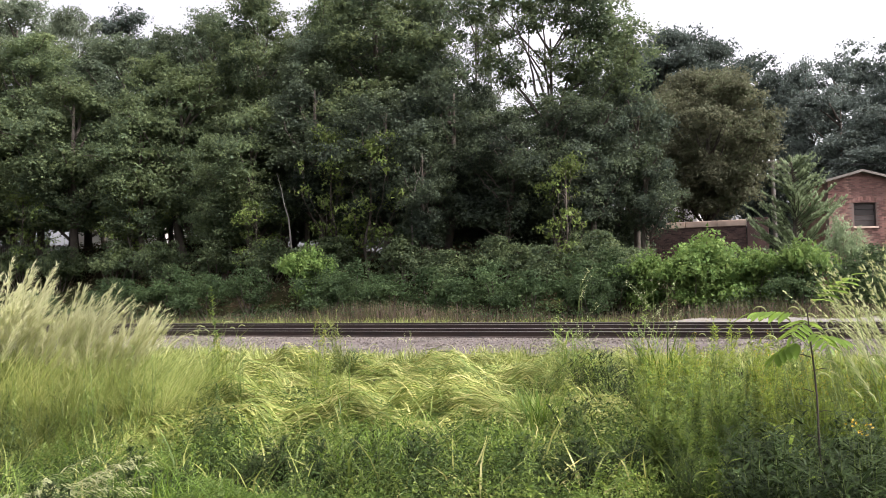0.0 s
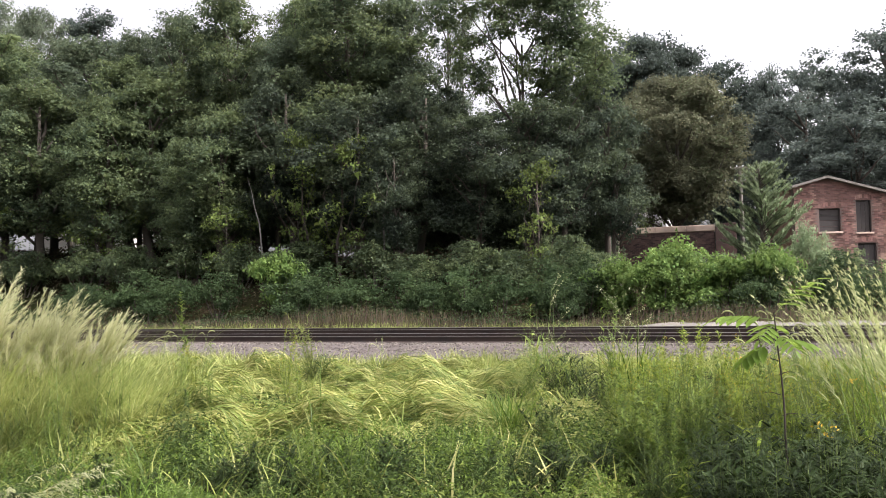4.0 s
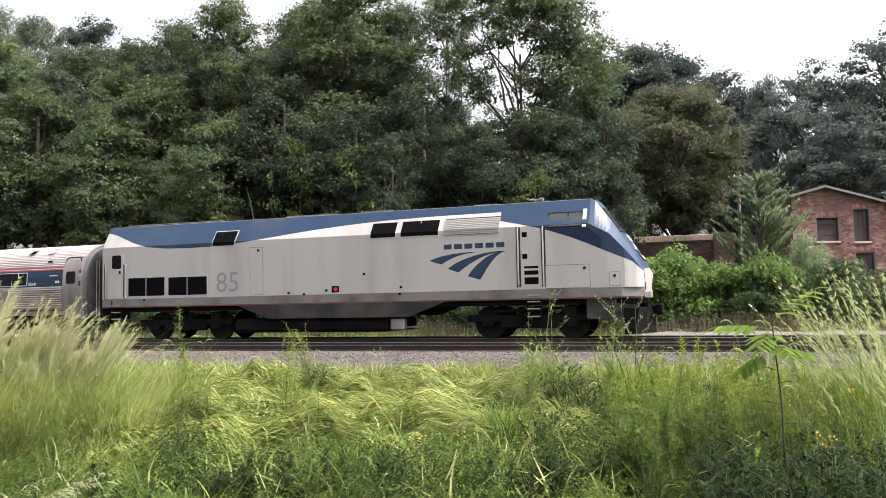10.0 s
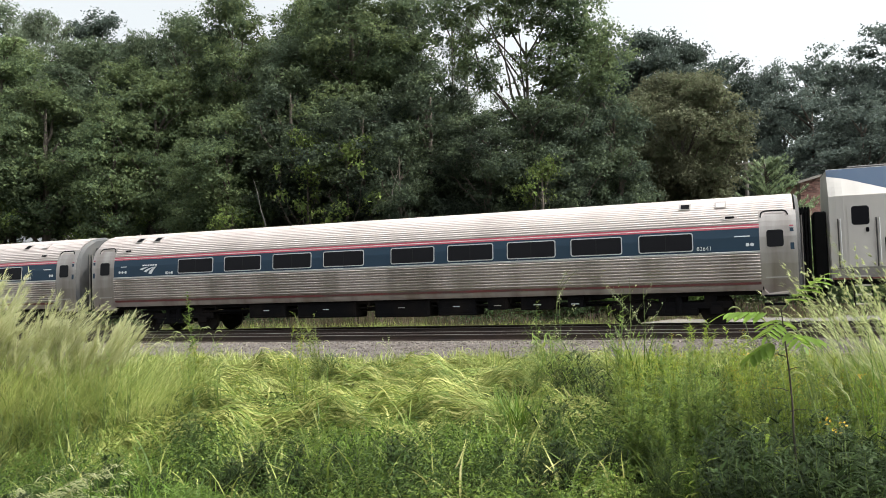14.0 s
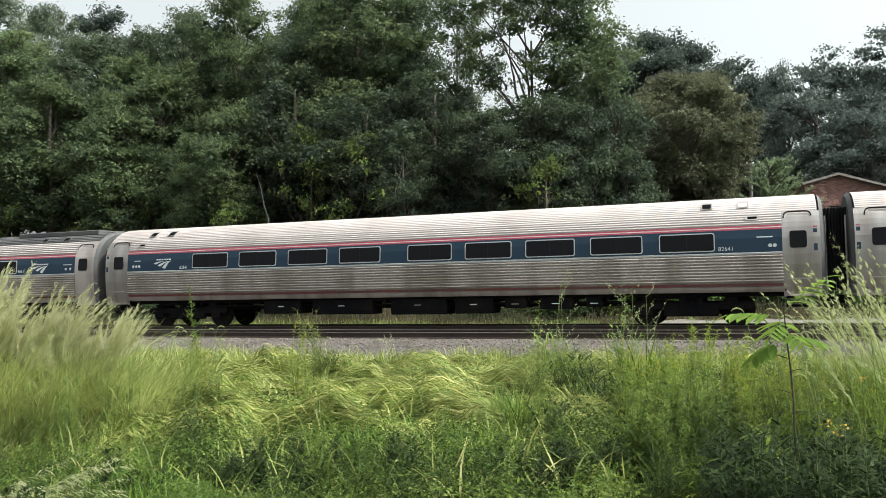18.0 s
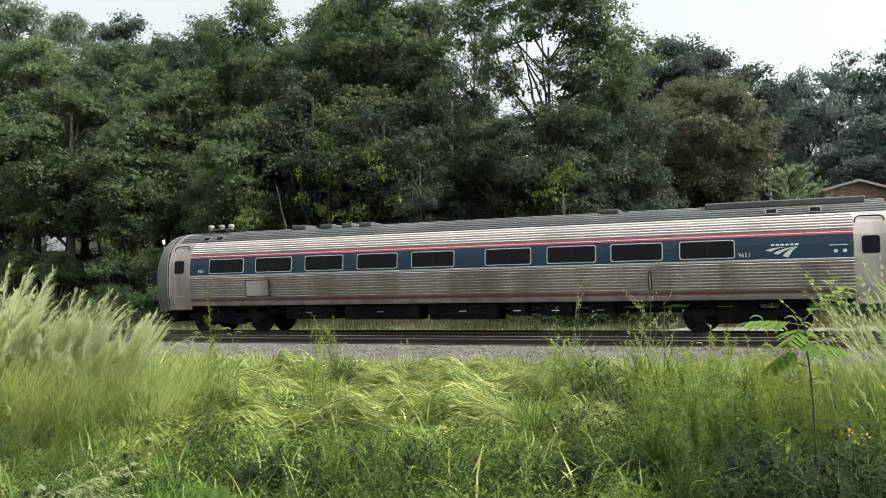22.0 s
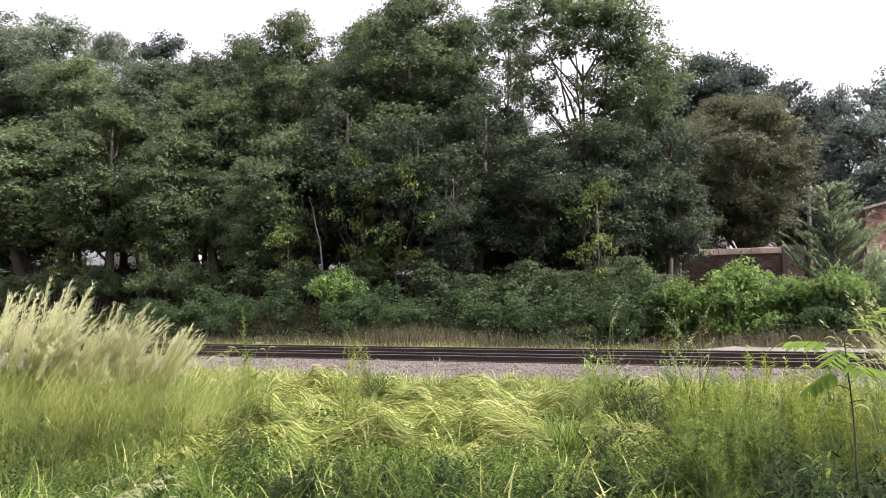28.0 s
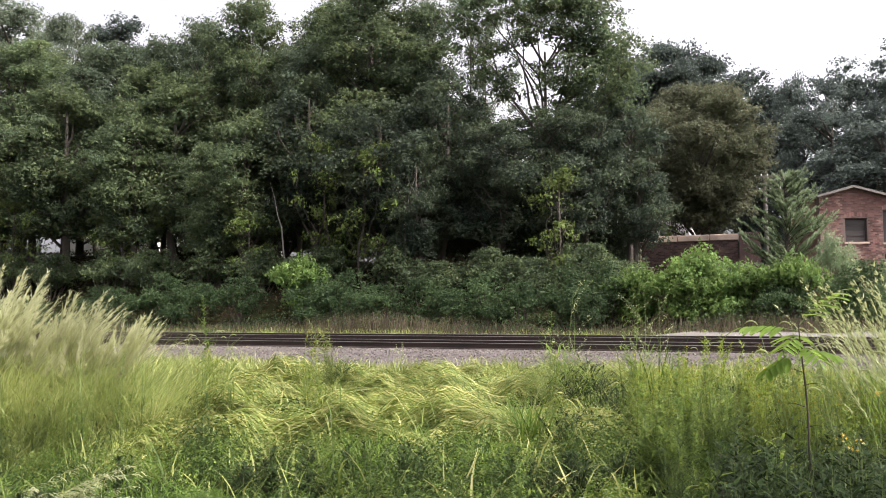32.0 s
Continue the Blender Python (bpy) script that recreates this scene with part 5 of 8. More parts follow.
# side walls, rear wall and roof
for x, top in ((LEFT, roofline(LEFT) - 0.06), (HALF - 0.35, EAVE - 0.1)):
    part("side_wall", Shape().box(x, x + 0.35, 0.375, 4, 0.2, top, 0.01), BRICK_WALL, brick_house, "red brick side wall")
part("rear_wall", Shape().box(LEFT, HALF, 4, 4.35, 0.2, EAVE, 0.01), BRICK_WALL, brick_house)
for side in (-1, 1):
    edge = HALF + 0.25 if side > 0 else 0.2 - LEFT
    foot = PEAK - edge * (PEAK - EAVE) / HALF
    v = []
    for y in (-0.22, 4.5):
        for x, z in ((0, PEAK), (side * edge, foot)):
            v += [(x, y, z + 0.02), (x, y, z - 0.08)]
    part("roof_slope", Shape().add(v, [(0, 2, 6, 4), (1, 5, 7, 3), (0, 1, 3, 2), (4, 6, 7, 5), (2, 3, 7, 6), (0, 4, 5, 1)]), ROOFING, brick_house, "grey sheet roof with pale edge")
    part("barge_board", Shape().add([(0, -0.27, PEAK + 0.03), (side * edge, -0.27, foot + 0.03), (side * edge, -0.27, foot - 0.1), (0, -0.27, PEAK - 0.1), (0, -0.225, PEAK + 0.03), (side * edge, -0.225, foot + 0.03), (side * edge, -0.225, foot - 0.1), (0, -0.225, PEAK - 0.1)], [(0, 1, 2, 3), (4, 7, 6, 5), (0, 4, 5, 1), (3, 2, 6, 7), (1, 5, 6, 2)]), POLE_WOOD, brick_house)
for k, (a, b, c, d) in enumerate(OPENINGS):
    w = part("window", Shape().box(a, a + 0.06, 0.10, 0.2, c, d, 0.01).box(b - 0.06, b, 0.10, 0.2, c, d, 0.01).box(a + 0.06, b - 0.06, 0.10, 0.2, d - 0.06, d, 0.01), BOARD, brick_house, "window opening closed with weathered boards")
    n = 4 if k == 1 else 3
    for i in range(n):
        if k == 1:
            board = Shape().box(a + 0.06, b - 0.06, 0.13, 0.16, c + (d - c - 0.06) * i / n + 0.008, c + (d - c - 0.06) * (i + 1) / n - 0.008, 0.006)
        else:
            board = Shape().box(a + 0.06 + (b - a - 0.12) * i / n + 0.006, a + 0.06 + (b - a - 0.12) * (i + 1) / n - 0.006, 0.13, 0.16, c, d - 0.06, 0.006)
        part("board", board, BOARD, w)
    sill = part("sill", Shape().box(a - 0.08, b + 0.08, -0.06, 0.1, c - 0.1, c - 0.002, 0.01), COPING, w)
    arch = Shape()
    m = 9
    for i in range(m):
        f0, f1 = i / m, (i + 1) / m - 0.02
        p = [(a - 0.05 + (b - a + 0.1) * q, d + 0.02 + 0.10 * math.sin(q * math.pi) + h) for q, h in ((f0, 0), (f1, 0), (f1, 0.2), (f0, 0.2))]
        arch.plate(p, lambda u, z, dd: (u, -0.016 + dd, z), 0.03)
    part("brick_arch", arch, BRICK_WALL, w, "shallow arch of upright bricks")

# the low ruined wall with its pale coping
ruin = thing("brick_ruin", "long low ruined brick wall with pale concrete coping", "wall", "", "", pose(-5.4, 48.0, -0.32, 0, 0, 1.5))
r_core = brick_wall(-3.6, 3.75, 0.2, 5.10, 0.02, 0.4, [(-2.9, -1.9, 3.3, 4.5)])
ruin_wall = part("wall", r_core, BRICK_DARK, ruin, "brick wall with lime mortar joints")
ruin_rects = courses(-3.6, 3.75, 2.2, 5.08, [(-2.92, -1.88, 3.3, 4.52)], 9)
bricks_stuff("brickwork", ruin_rects, ruin_wall, BRICK_DARK, "courses of dark weathered brick")
part("bricked_opening", Shape().box(-2.9, -1.9, 0.12, 0.3, 3.3, 4.5, 0.01), BRICK, ruin, "opening closed with redder bricks")
for x0, x1 in ((-3.7, -2.6), (-2.55, -1.6), (-1.5, 0.5), (0.54, 2.2), (2.24, 3.78)):
    part("coping", Shape().box(x0, x1, -0.09, 0.5, 5.10, 5.44 if x0 > -1.6 else 5.38, 0.02), COPING, ruin, "weathered pale coping slab")
for x in (-1.55,):
    part("downpipe", Shape().box(x - 0.05, x + 0.05, -0.1, -0.01, 2.4, 5.33, 0.01), COPING, ruin)
part("end_pier", Shape().box(3.79, 4.9, -0.15, 0.6, 0.2, 5.5, 0.02), BRICK_DARK, ruin, "darker brick end pier")

# utility pole
pole = thing("utility_pole", "wooden utility pole with two crossarms and wires", "utility pole", "", "", pose(-0.2, 54.0, float(ground_z(-0.5, 54.0)) - 0.2))
part("pole", Shape().tube([(0, 0, 0), (0, 0, 8.4)], [0.16, 0.11], 10), POLE_WOOD, pole)
for z, w in ((8.1, 0.62), (7.25, 0.95)):
    arm = part("crossarm", Shape().box(-w, w, -0.16, -0.06, z - 0.06, z + 0.06, 0.01), POLE_WOOD, pole)
    for x in np.linspace(-w + 0.08, w - 0.08, 4):
        part("insulator", Shape().tube([(x, -0.11, z + 0.06), (x, -0.11, z + 0.12), (x, -0.11, z + 0.17)], [0.03, 0.045, 0.02], 8), PALE_MARK, arm)
for z, x, sag in ((8.24, -0.5, 0.9), (7.4, 0.8, 0.7), (7.4, -0.8, 0.8), (6.0, 0.0, 0.6)):
    pts = [(x + 24 * f, -0.11 + 4 * f, z - sag * math.sin(f * math.pi) + 0.5 * f) for f in np.linspace(-1, 1, 15)]
    part("wire", Shape().tube([(p[0], p[1], z - sag * abs(math.sin(f * math.pi)) ) for p, f in zip(pts, np.linspace(-1, 1, 15))], 0.014, 4), RUBBER, pole)

# pale house and picket fence up behind the trees
HX, HY = -58.5, 60.0
hz = float(ground_z(HX, HY))
house = thing("house", "pale sided house half hidden behind trees", "house", "", "", pose(HX, HY, hz))
part("wall", Shape().box(-5, 5, 0, 8, -0.5, 5.6, 0.02), HOUSE_WALL, house, "pale siding")
part("roof", Shape().add([(-5.4, -0.5, 5.5), (5.4, -0.5, 5.5), (5.4, 4, 8.2), (-5.4, 4, 8.2), (-5.4, 8.5, 5.5), (5.4, 8.5, 5.5)], [(0, 1, 2, 3), (3, 2, 5, 4), (0, 3, 4), (1, 5, 2), (0, 4, 5, 1)]), ROOFING, house)
for x in (-3, 0, 3):
    w = part("window", Shape().box(x - 0.5, x + 0.5, -0.05, 0.05, 2.6, 4.1, 0.02), WHITE_PAINT, house)
    part("pane", Shape().box(x - 0.42, x + 0.42, -0.056, -0.052, 2.68, 4.02), GLASS_DARK, w)
cottage = thing("house", "white gabled house seen below the trees", "house", "", "", pose(-6.9, 60.0, 0.9))
part("wall", Shape().box(-1.6, 1.6, 0, 6, 0, 6.0, 0.02), HOUSE_WALL, cottage, "white siding")
part("gable", Shape().add([(-1.6, 0, 6.0), (1.6, 0, 6.0), (0, 0, 7.6), (-1.6, 6, 6.0), (1.6, 6, 6.0), (0, 6, 7.6)], [(0, 1, 2), (3, 5, 4), (0, 2, 5, 3), (1, 4, 5, 2)]), HOUSE_WALL, cottage)
part("window", Shape().box(-0.4, 0.4, -0.05, 0.0, 4.2, 5.5, 0.02), BOARD, cottage)
fence = thing("picket_fence", "weathered grey picket fence at the top of the bank", "fence", "", "", pose(-54.0, 44.5, float(ground_z(-54.0, 44.5)) - 0.05))
for k in range(40):
    part("picket", Shape().box(-4 + k * 0.2, -4 + k * 0.2 + 0.09, -0.012, 0.012, 0.05, 1.15, 0.004), POLE_WOOD, fence)
for z in (0.3, 0.9):
    part("fence_rail", Shape().box(-4.1, 4.1, 0.014, 0.06, z, z + 0.09, 0.008), POLE_WOOD, fence)
for x in (-4, -1.3, 1.4, 4):
    part("fence_post", Shape().box(x - 0.06, x + 0.06, 0.062, 0.17, -0.3, 1.2, 0.01), POLE_WOOD, fence)

# ---- leaves, trees and shrubs ----


def unit(v):
    return v / np.maximum(np.linalg.norm(v, axis=1, keepdims=True), 1e-9)


def leaf_arrays(rs, at, normal, size, slim=0.62, fold=0.16):
    """Leaves as folded kites: at n x 3, normal n x 3, size n."""
    n = len(at)
    normal = unit(normal)
    way = unit(np.cross(normal, rs.normal(size=(n, 3))))
    side = np.cross(normal, way)
    s = np.asarray(size)[:, None]
    base = at - way * s * 0.5
    tip = at + way * s * 0.5
    left = at - way * s * 0.08 + side * s * slim * 0.5 + normal * s * fold
    right = at - way * s * 0.08 - side * s * slim * 0.5 + normal * s * fold
    v = np.stack([base, left, tip, right], 1).reshape(-1, 3)
    i = np.arange(n)[:, None] * 4
    f = np.concatenate([i + [0, 2, 1], i + [0, 3, 2]], 1).reshape(-1, 3)
    return v, f


def small_leaves(rs, at, normal, size, slim=0.8):
    """Leaves seen from far: single pointed facets."""
    n = len(at)
    normal = unit(normal)
    way = unit(np.cross(normal, rs.normal(size=(n, 3))))
    side = np.cross(normal, way)
    s = np.asarray(size)[:, None]
    v = np.stack([at - way * s * 0.4 - side * s * slim * 0.5, at - way * s * 0.4 + side * s * slim * 0.5, at + way * s * 0.6], 1).reshape(-1, 3)
    return v, np.arange(3 * n).reshape(-1, 3)


def blade_arrays(rs, base, heading, length, lean, bend, width, segs=3, twist=0.0):
    """Grass blades: each starts at base, leans by lean and bends over by bend (radians) towards heading."""
    n = len(base)
    h = np.stack([np.cos(heading), np.sin(heading), np.zeros(n)], 1)
    turn = heading + math.pi / 2 + rs.uniform(-0.6, 0.6, n)
    side = np.stack([np.cos(turn), np.sin(turn), np.zeros(n)], 1)
    p, rows = np.array(base, float), []
    for k in range(segs + 1):
        if twist > 0:
            if k == 0:
                curl = rs.normal(0, twist, n)
            now = heading + curl * k / segs
            h = np.stack([np.cos(now), np.sin(now), np.zeros(n)], 1)
        w = (width * (1 - (k / segs) ** 1.6 * 0.93) * 0.5)[:, None]
        rows += [p - side * w, p + side * w]
        a = lean + bend * (k + 0.5) / segs
        p = p + (h * np.sin(a)[:, None] + np.array([0, 0, 1.0]) * np.cos(a)[:, None]) * (length / segs)[:, None]
    m = 2 * (segs + 1)
    v = np.stack(rows, 1).reshape(-1, 3)
    i = np.arange(n)[:, None] * m
    f = np.concatenate([i + [2 * k, 2 * k + 1, 2 * k + 3, 2 * k + 2] for k in range(segs)], 1).reshape(-1, 4)
    return v, f


def join_arrays(sets):
    vs, fs, k = [], [], 0
    for v, f in sets:
        vs.append(v)
        fs.append(f + k)
        k += len(v)
    return np.concatenate(vs), np.concatenate(fs)


def crown_arrays(rs, boughs, spray=0.55, per=54, size=0.15, cover=1.5, fill=1.0, dome=0.74):
    """A crown of boughs (x, y, z, rx, ry, rz), each set with domed sprays of leaves, dark and leafy inside."""
    at, nor, inner = [], [], []
    for x, y, z, rx, ry, rz in boughs:
        area = 4 * math.pi * ((rx * ry) ** 1.6 / 3 + (rx * rz) ** 1.6 / 3 + (ry * rz) ** 1.6 / 3) ** (1 / 1.6)
        count = max(int(area * 0.75 / (math.pi * spray * spray) * cover), 3)
        d = unit(rs.normal(size=(count, 3)) + [0, 0, 0.35])
        d[:, 2] = np.where(d[:, 2] < -0.45, -d[:, 2], d[:, 2])
        c = np.array([x, y, z]) + d * rs.uniform(0.6, 1.2, count)[:, None] * np.array([rx, ry, rz])
        r = spray * rs.uniform(0.4, 1.45, count)
        m = np.maximum((per * (r / spray) ** 2).astype(int), 5)
        idx = np.repeat(np.arange(count), m)
        q = len(idx)
        e = unit(rs.normal(size=(q, 3)) + d[idx] * 0.8 + [0, 0, 0.55])
        lobe = 1 + 0.34 * np.sin(rs.randint(3, 6, count)[idx] * np.arctan2(e[:, 1], e[:, 0]) + rs.uniform(0, 6.28, count)[idx])
        reach = r[idx] * lobe * rs.uniform(0.45, 1.0, q) ** 0.6 * np.where(rs.uniform(size=q) < 0.07, 1.5, 1.0)
        at.append(c[idx] + e * reach[:, None] * [1.18, 1.18, dome] - [0, 0, 0.15] * (r[idx] ** 2)[:, None])
        nor.append(e * 0.5 + [0, 0, 0.22] + rs.normal(0, 0.5, (q, 3)))
        k = int(fill * 110 * rx * rz)
        inner.append(np.array([x, y, z]) + unit(rs.normal(size=(k, 3))) * rs.uniform(0.1, 0.75, k)[:, None] * np.array([rx, ry, rz]))
    at, nor, inner = np.concatenate(at), np.concatenate(nor), np.concatenate(inner)
    outer = small_leaves(rs, at, nor, size * rs.uniform(0.65, 1.4, len(at)))
    return join_arrays([outer, small_leaves(rs, inner, rs.normal(0, 0.7, inner.shape) + [0, 0, 0.5], (0.10 + size) * rs.uniform(0.9, 1.5, len(inner)), 0.9)])


def limb_path(rs, a, b, bend, n=6):
    a, b = Vector(a), Vector(b)
    wob = Vector(rs.normal(0, bend, 3))
    return [a.lerp(b, i / (n - 1)) + wob * math.sin(i / (n - 1) * math.pi) + Vector(rs.normal(0, bend * 0.15, 3)) for i in range(n)]


def crown_boughs(rs, height, spread, bare, count, big=1.0, top=0.35):
    """Where the boughs of a crown sit: spiralling up a rounded, uneven envelope."""
    out, sway = [], rs.uniform(0, 6.28, 3)
    for k in range(count):
        f = min((k + rs.uniform(-1.0, 2.0)) / count, 0.985) if k else 0.02
        f = max(f, 0.0)
        a = k * 2.4 + rs.uniform(-0.9, 0.9)
        env = min(1.0, 0.6 + 1.2 * f) * math.sqrt(max(1 - (max(f - top, 0) / (1.02 - top)) ** 2.2, 0.02))
        env *= 1 + 0.2 * math.sin(3 * a + sway[0]) + 0.18 * math.sin(9 * f + sway[1] + a)
        q = spread * big * rs.uniform(0.17, 0.48) * (1.05 - 0.3 * f)
        r = max(spread * env - q * 0.6, 0.0) * rs.uniform(0.6, 1.05)
        out.append((math.cos(a) * r, math.sin(a) * r, bare + q * 0.5 + (height - bare - q * 1.1) * f, q * rs.uniform(0.8, 1.25), q * rs.uniform(0.8, 1.25), q * rs.uniform(0.42, 0.66)))
    return out


def make_tree(seed, height, spread, bare, leaf, label, boughs=26, size=0.15, cover=1.15, thick=0.22, spray=0.55, per=54, fill=1.0, big=1.0, top=0.35, spots=None, name="tree", group="wood"):
    """A tree: tapered trunk, limbs to its boughs, and a crown of leaf sprays. bare: height of the lowest foliage."""
    rs = np.random.RandomState(seed)
    t = thing(name, label, "tree", group)
    fork = bare + (height - bare) * 0.35
    lean = rs.normal(0, 0.3, 2)
    spots = spots or crown_boughs(rs, height, spread, bare, boughs, big, top)
    trunk_path = limb_path(rs, (0, 0, -0.5), (lean[0], lean[1], fork), 0.25, 7) + [Vector((lean[0] * 1.3, lean[1] * 1.3, height * 0.86))]
    part("trunk", Shape().tube(trunk_path, [thick * 1.5, thick * 1.1, thick, thick * 0.92, thick * 0.85, thick * 0.8, thick * 0.7, 0.05], 9), BARK, t, smooth=True)
    for k, (x, y, z, rx, ry, rz) in enumerate(spots):
        if k % 3 and len(spots) > 24:
            continue
        z0 = max(min(max(bare * 0.9, z - math.hypot(x, y) * 1.1 - 0.6), height * 0.8), 0.5)
        g = min(z0 / fork, 1.2)
        limb = Shape().tube(limb_path(rs, (lean[0] * g, lean[1] * g, z0), (x, y, z + rz * 0.3), 0.3), [thick * 0.42, thick * 0.36, thick * 0.30, thick * 0.22, thick * 0.15, 0.02], 6)
        for j in range(4):
            d = Vector(rs.normal(0, 1, 3)).normalized()
            limb.tube(limb_path(rs, (x * 0.9, y * 0.9, z - rz * 0.3), (x + d.x * rx * 1.05, y + d.y * ry * 1.05, z + abs(d.z) * rz), 0.12, 4), [thick * 0.14, thick * 0.10, thick * 0.06, 0.010], 4)
        part("limb", limb, BARK, t, smooth=True)
    v, f = crown_arrays(rs, spots, spray, per, size, cover, fill)
    part("crown", fast_mesh("crown", v, f), leaf, t)
    return t


def plant(ob, x, y, scale=1.0, turn=0.0, tall=1.0, first=False, dz=0.0):
    """Sets a thing, or a copy of it, on the ground."""
    m = pose(x, y, float(ground_z(x, y)) + dz, 0, 0, turn)
    c = ob
    if first:
        ob.matrix_basis = m
    else:
        c = copy_thing(ob, m)
    c.scale = (scale, scale, scale * tall)
    return c


def grove(ob, spots):
    """spots: x, y, height wanted over the ground's zero, spread factor, turn; the first one takes the thing itself."""
    made = ob["tall"]
    for k, (x, y, top, wide, turn) in enumerate(spots):
        h = top - float(ground_z(x, y))
        plant(ob, x, y, wide, turn, h / made / wide, False)
    for o in [*ob.children_recursive, ob]:
        bpy.data.objects.remove(o)


def specimen(*args, **kw):
    t = make_tree(*args, **kw)
    t["tall"] = max(v.co.z for c in t.children if c.name.startswith("crown") for v in c.data.vertices) - 0.3
    return t


maple_a = specimen(11, 19.0, 3.6, 3.0, LEAF_MAPLE, "tall dark green maple with layered foliage", 72, cover=1.3, top=0.5)
maple_b = specimen(12, 19.0, 3.2, 2.5, LEAF_MAPLE_DARK, "tall dark green maple with layered foliage", 66, cover=1.3, top=0.5)
maple_c = specimen(13, 12.0, 3.3, 2.2, LEAF_MAPLE, "broad green maple on the edge of the wood", 46)
locust_a = specimen(14, 21.0, 4.0, 6.0, LEAF_LOCUST, "tall grey-green locust with open crown", 60, 0.15, 1.4, 0.22, fill=0.9, big=1.05, top=0.6)
dark_tree = specimen(20, 22.0, 2.2, 8.0, LEAF_DEEP, "dark tree top standing over the wood", 28, 0.17, 1.6, 0.2, big=1.3, top=0.6)
brown_tree = specimen(16, 13.0, 4.4, 4.2, LEAF_BROWN, "round tree with browning green foliage", 64, 0.14, 1.9, 0.16, 0.45, 48, fill=2.0, big=0.85, top=0.45)
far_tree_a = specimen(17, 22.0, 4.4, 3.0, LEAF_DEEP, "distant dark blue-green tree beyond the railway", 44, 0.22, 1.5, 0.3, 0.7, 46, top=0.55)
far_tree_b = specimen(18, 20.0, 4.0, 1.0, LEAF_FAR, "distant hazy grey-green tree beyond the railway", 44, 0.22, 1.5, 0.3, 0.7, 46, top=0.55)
young_tree = specimen(19, 6.0, 1.7, 1.0, LEAF_YOUNG, "slender young tree with yellow-green leaves", 14, 0.12, 0.9, 0.06, 0.36, 30, fill=0.4)

grove(maple_a, [(-30.4, 43, 21.1, 0.89, 120), (-21.9, 44, 21.6, 1.13, 155), (-37.3, 42, 17.3, 0.81, 52), (-26.7, 46, 21.0, 0.72, 202), (-48.8, 43, 20.6, 1.13, 245)])
grove(maple_b, [(-38.1, 44, 20.0, 0.78, 116), (-34.7, 44, 20.9, 0.75, 79), (-41.5, 43, 19.7, 1.1, 46), (-19.4, 46, 20.5, 0.81, 34), (-61.9, 44, 25.0, 1.81, 205), (-26.0, 42, 17.3, 0.75, 281)])
backing = specimen(21, 15.0, 3.3, 1.0, LEAF_MAPLE_DARK, "dense dark green tree deep in the wood", 42, big=1.15, fill=1.5)
grove(backing, [(-63.7, 47, 21.8, 1.83, 237), (-55.2, 47, 21.7, 1.67, 313), (-49.5, 48, 20.3, 1.3, 191), (-41.3, 47, 19.5, 1.25, 136), (-35.9, 48, 19.9, 1.13, 70), (-30.0, 47, 18.5, 1.05, 95), (-25.7, 48, 19.4, 1.03, 346), (-20.6, 47, 17.7, 0.86, 3)])
# Trees in LEAF_SHADE carry the wood's lower shade in their leaf colour.
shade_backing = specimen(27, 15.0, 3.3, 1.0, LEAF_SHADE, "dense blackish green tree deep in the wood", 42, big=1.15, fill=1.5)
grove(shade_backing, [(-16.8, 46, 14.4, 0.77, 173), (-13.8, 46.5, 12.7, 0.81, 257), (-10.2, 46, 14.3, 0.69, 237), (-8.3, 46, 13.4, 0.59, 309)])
grove(maple_c, [(-50.7, 40.5, 15.4, 1.63, 116), (-41.6, 39.0, 15.5, 1.2, 189), (-35.7, 38.5, 13.0, 0.88, 192), (-33.7, 40.5, 15.5, 1.11, 64), (-27.4, 38.8, 12.5, 0.85, 98), (-56.4, 39.5, 15.6, 1.59, 328), (-29.2, 38, 10.6, 0.7, 235)])
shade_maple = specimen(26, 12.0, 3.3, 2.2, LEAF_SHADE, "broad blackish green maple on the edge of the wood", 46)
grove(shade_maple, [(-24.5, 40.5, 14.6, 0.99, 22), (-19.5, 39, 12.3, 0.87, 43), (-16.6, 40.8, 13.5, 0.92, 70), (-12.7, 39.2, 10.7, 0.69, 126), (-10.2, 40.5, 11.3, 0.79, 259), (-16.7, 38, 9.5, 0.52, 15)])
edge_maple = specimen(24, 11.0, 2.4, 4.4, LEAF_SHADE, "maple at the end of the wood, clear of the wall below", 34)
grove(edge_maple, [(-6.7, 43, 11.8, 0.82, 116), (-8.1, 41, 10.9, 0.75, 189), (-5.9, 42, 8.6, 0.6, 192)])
grove(locust_a, [(-59.9, 50, 27.6, 1.15, 328), (-52.5, 49, 25.2, 0.68, 133), (-68.2, 50, 29.5, 1.61, 139), (-27.2, 50, 23.1, 0.89, 99), (-38.0, 50, 22.1, 0.98, 84), (-32.9, 50, 20.1, 0.93, 158), (-23.0, 50, 21.2, 0.76, 148)])
thin_locust = specimen(22, 20.0, 3.0, 6.0, LEAF_LOCUST, "thin grey-green locust beside the open-crowned tree", 44, 0.13, 1.1, 0.16, 0.42, 40, fill=0.5, big=0.9, top=0.6)
grove(thin_locust, [(-17.3, 47, 20.4, 0.72, 121), (-16.0, 48, 19.5, 0.58, 303)])
grove(dark_tree, [(-52.8, 53, 25.8, 0.89, 321), (-49.5, 53, 25.8, 0.96, 190)])
deep_tree = specimen(23, 14.0, 5.0, 0.3, LEAF_MAPLE_DARK, "dense dark tree behind the wood", 34, 0.26, 1.3, 0.25, 0.8, 40, fill=1.2, big=1.2)
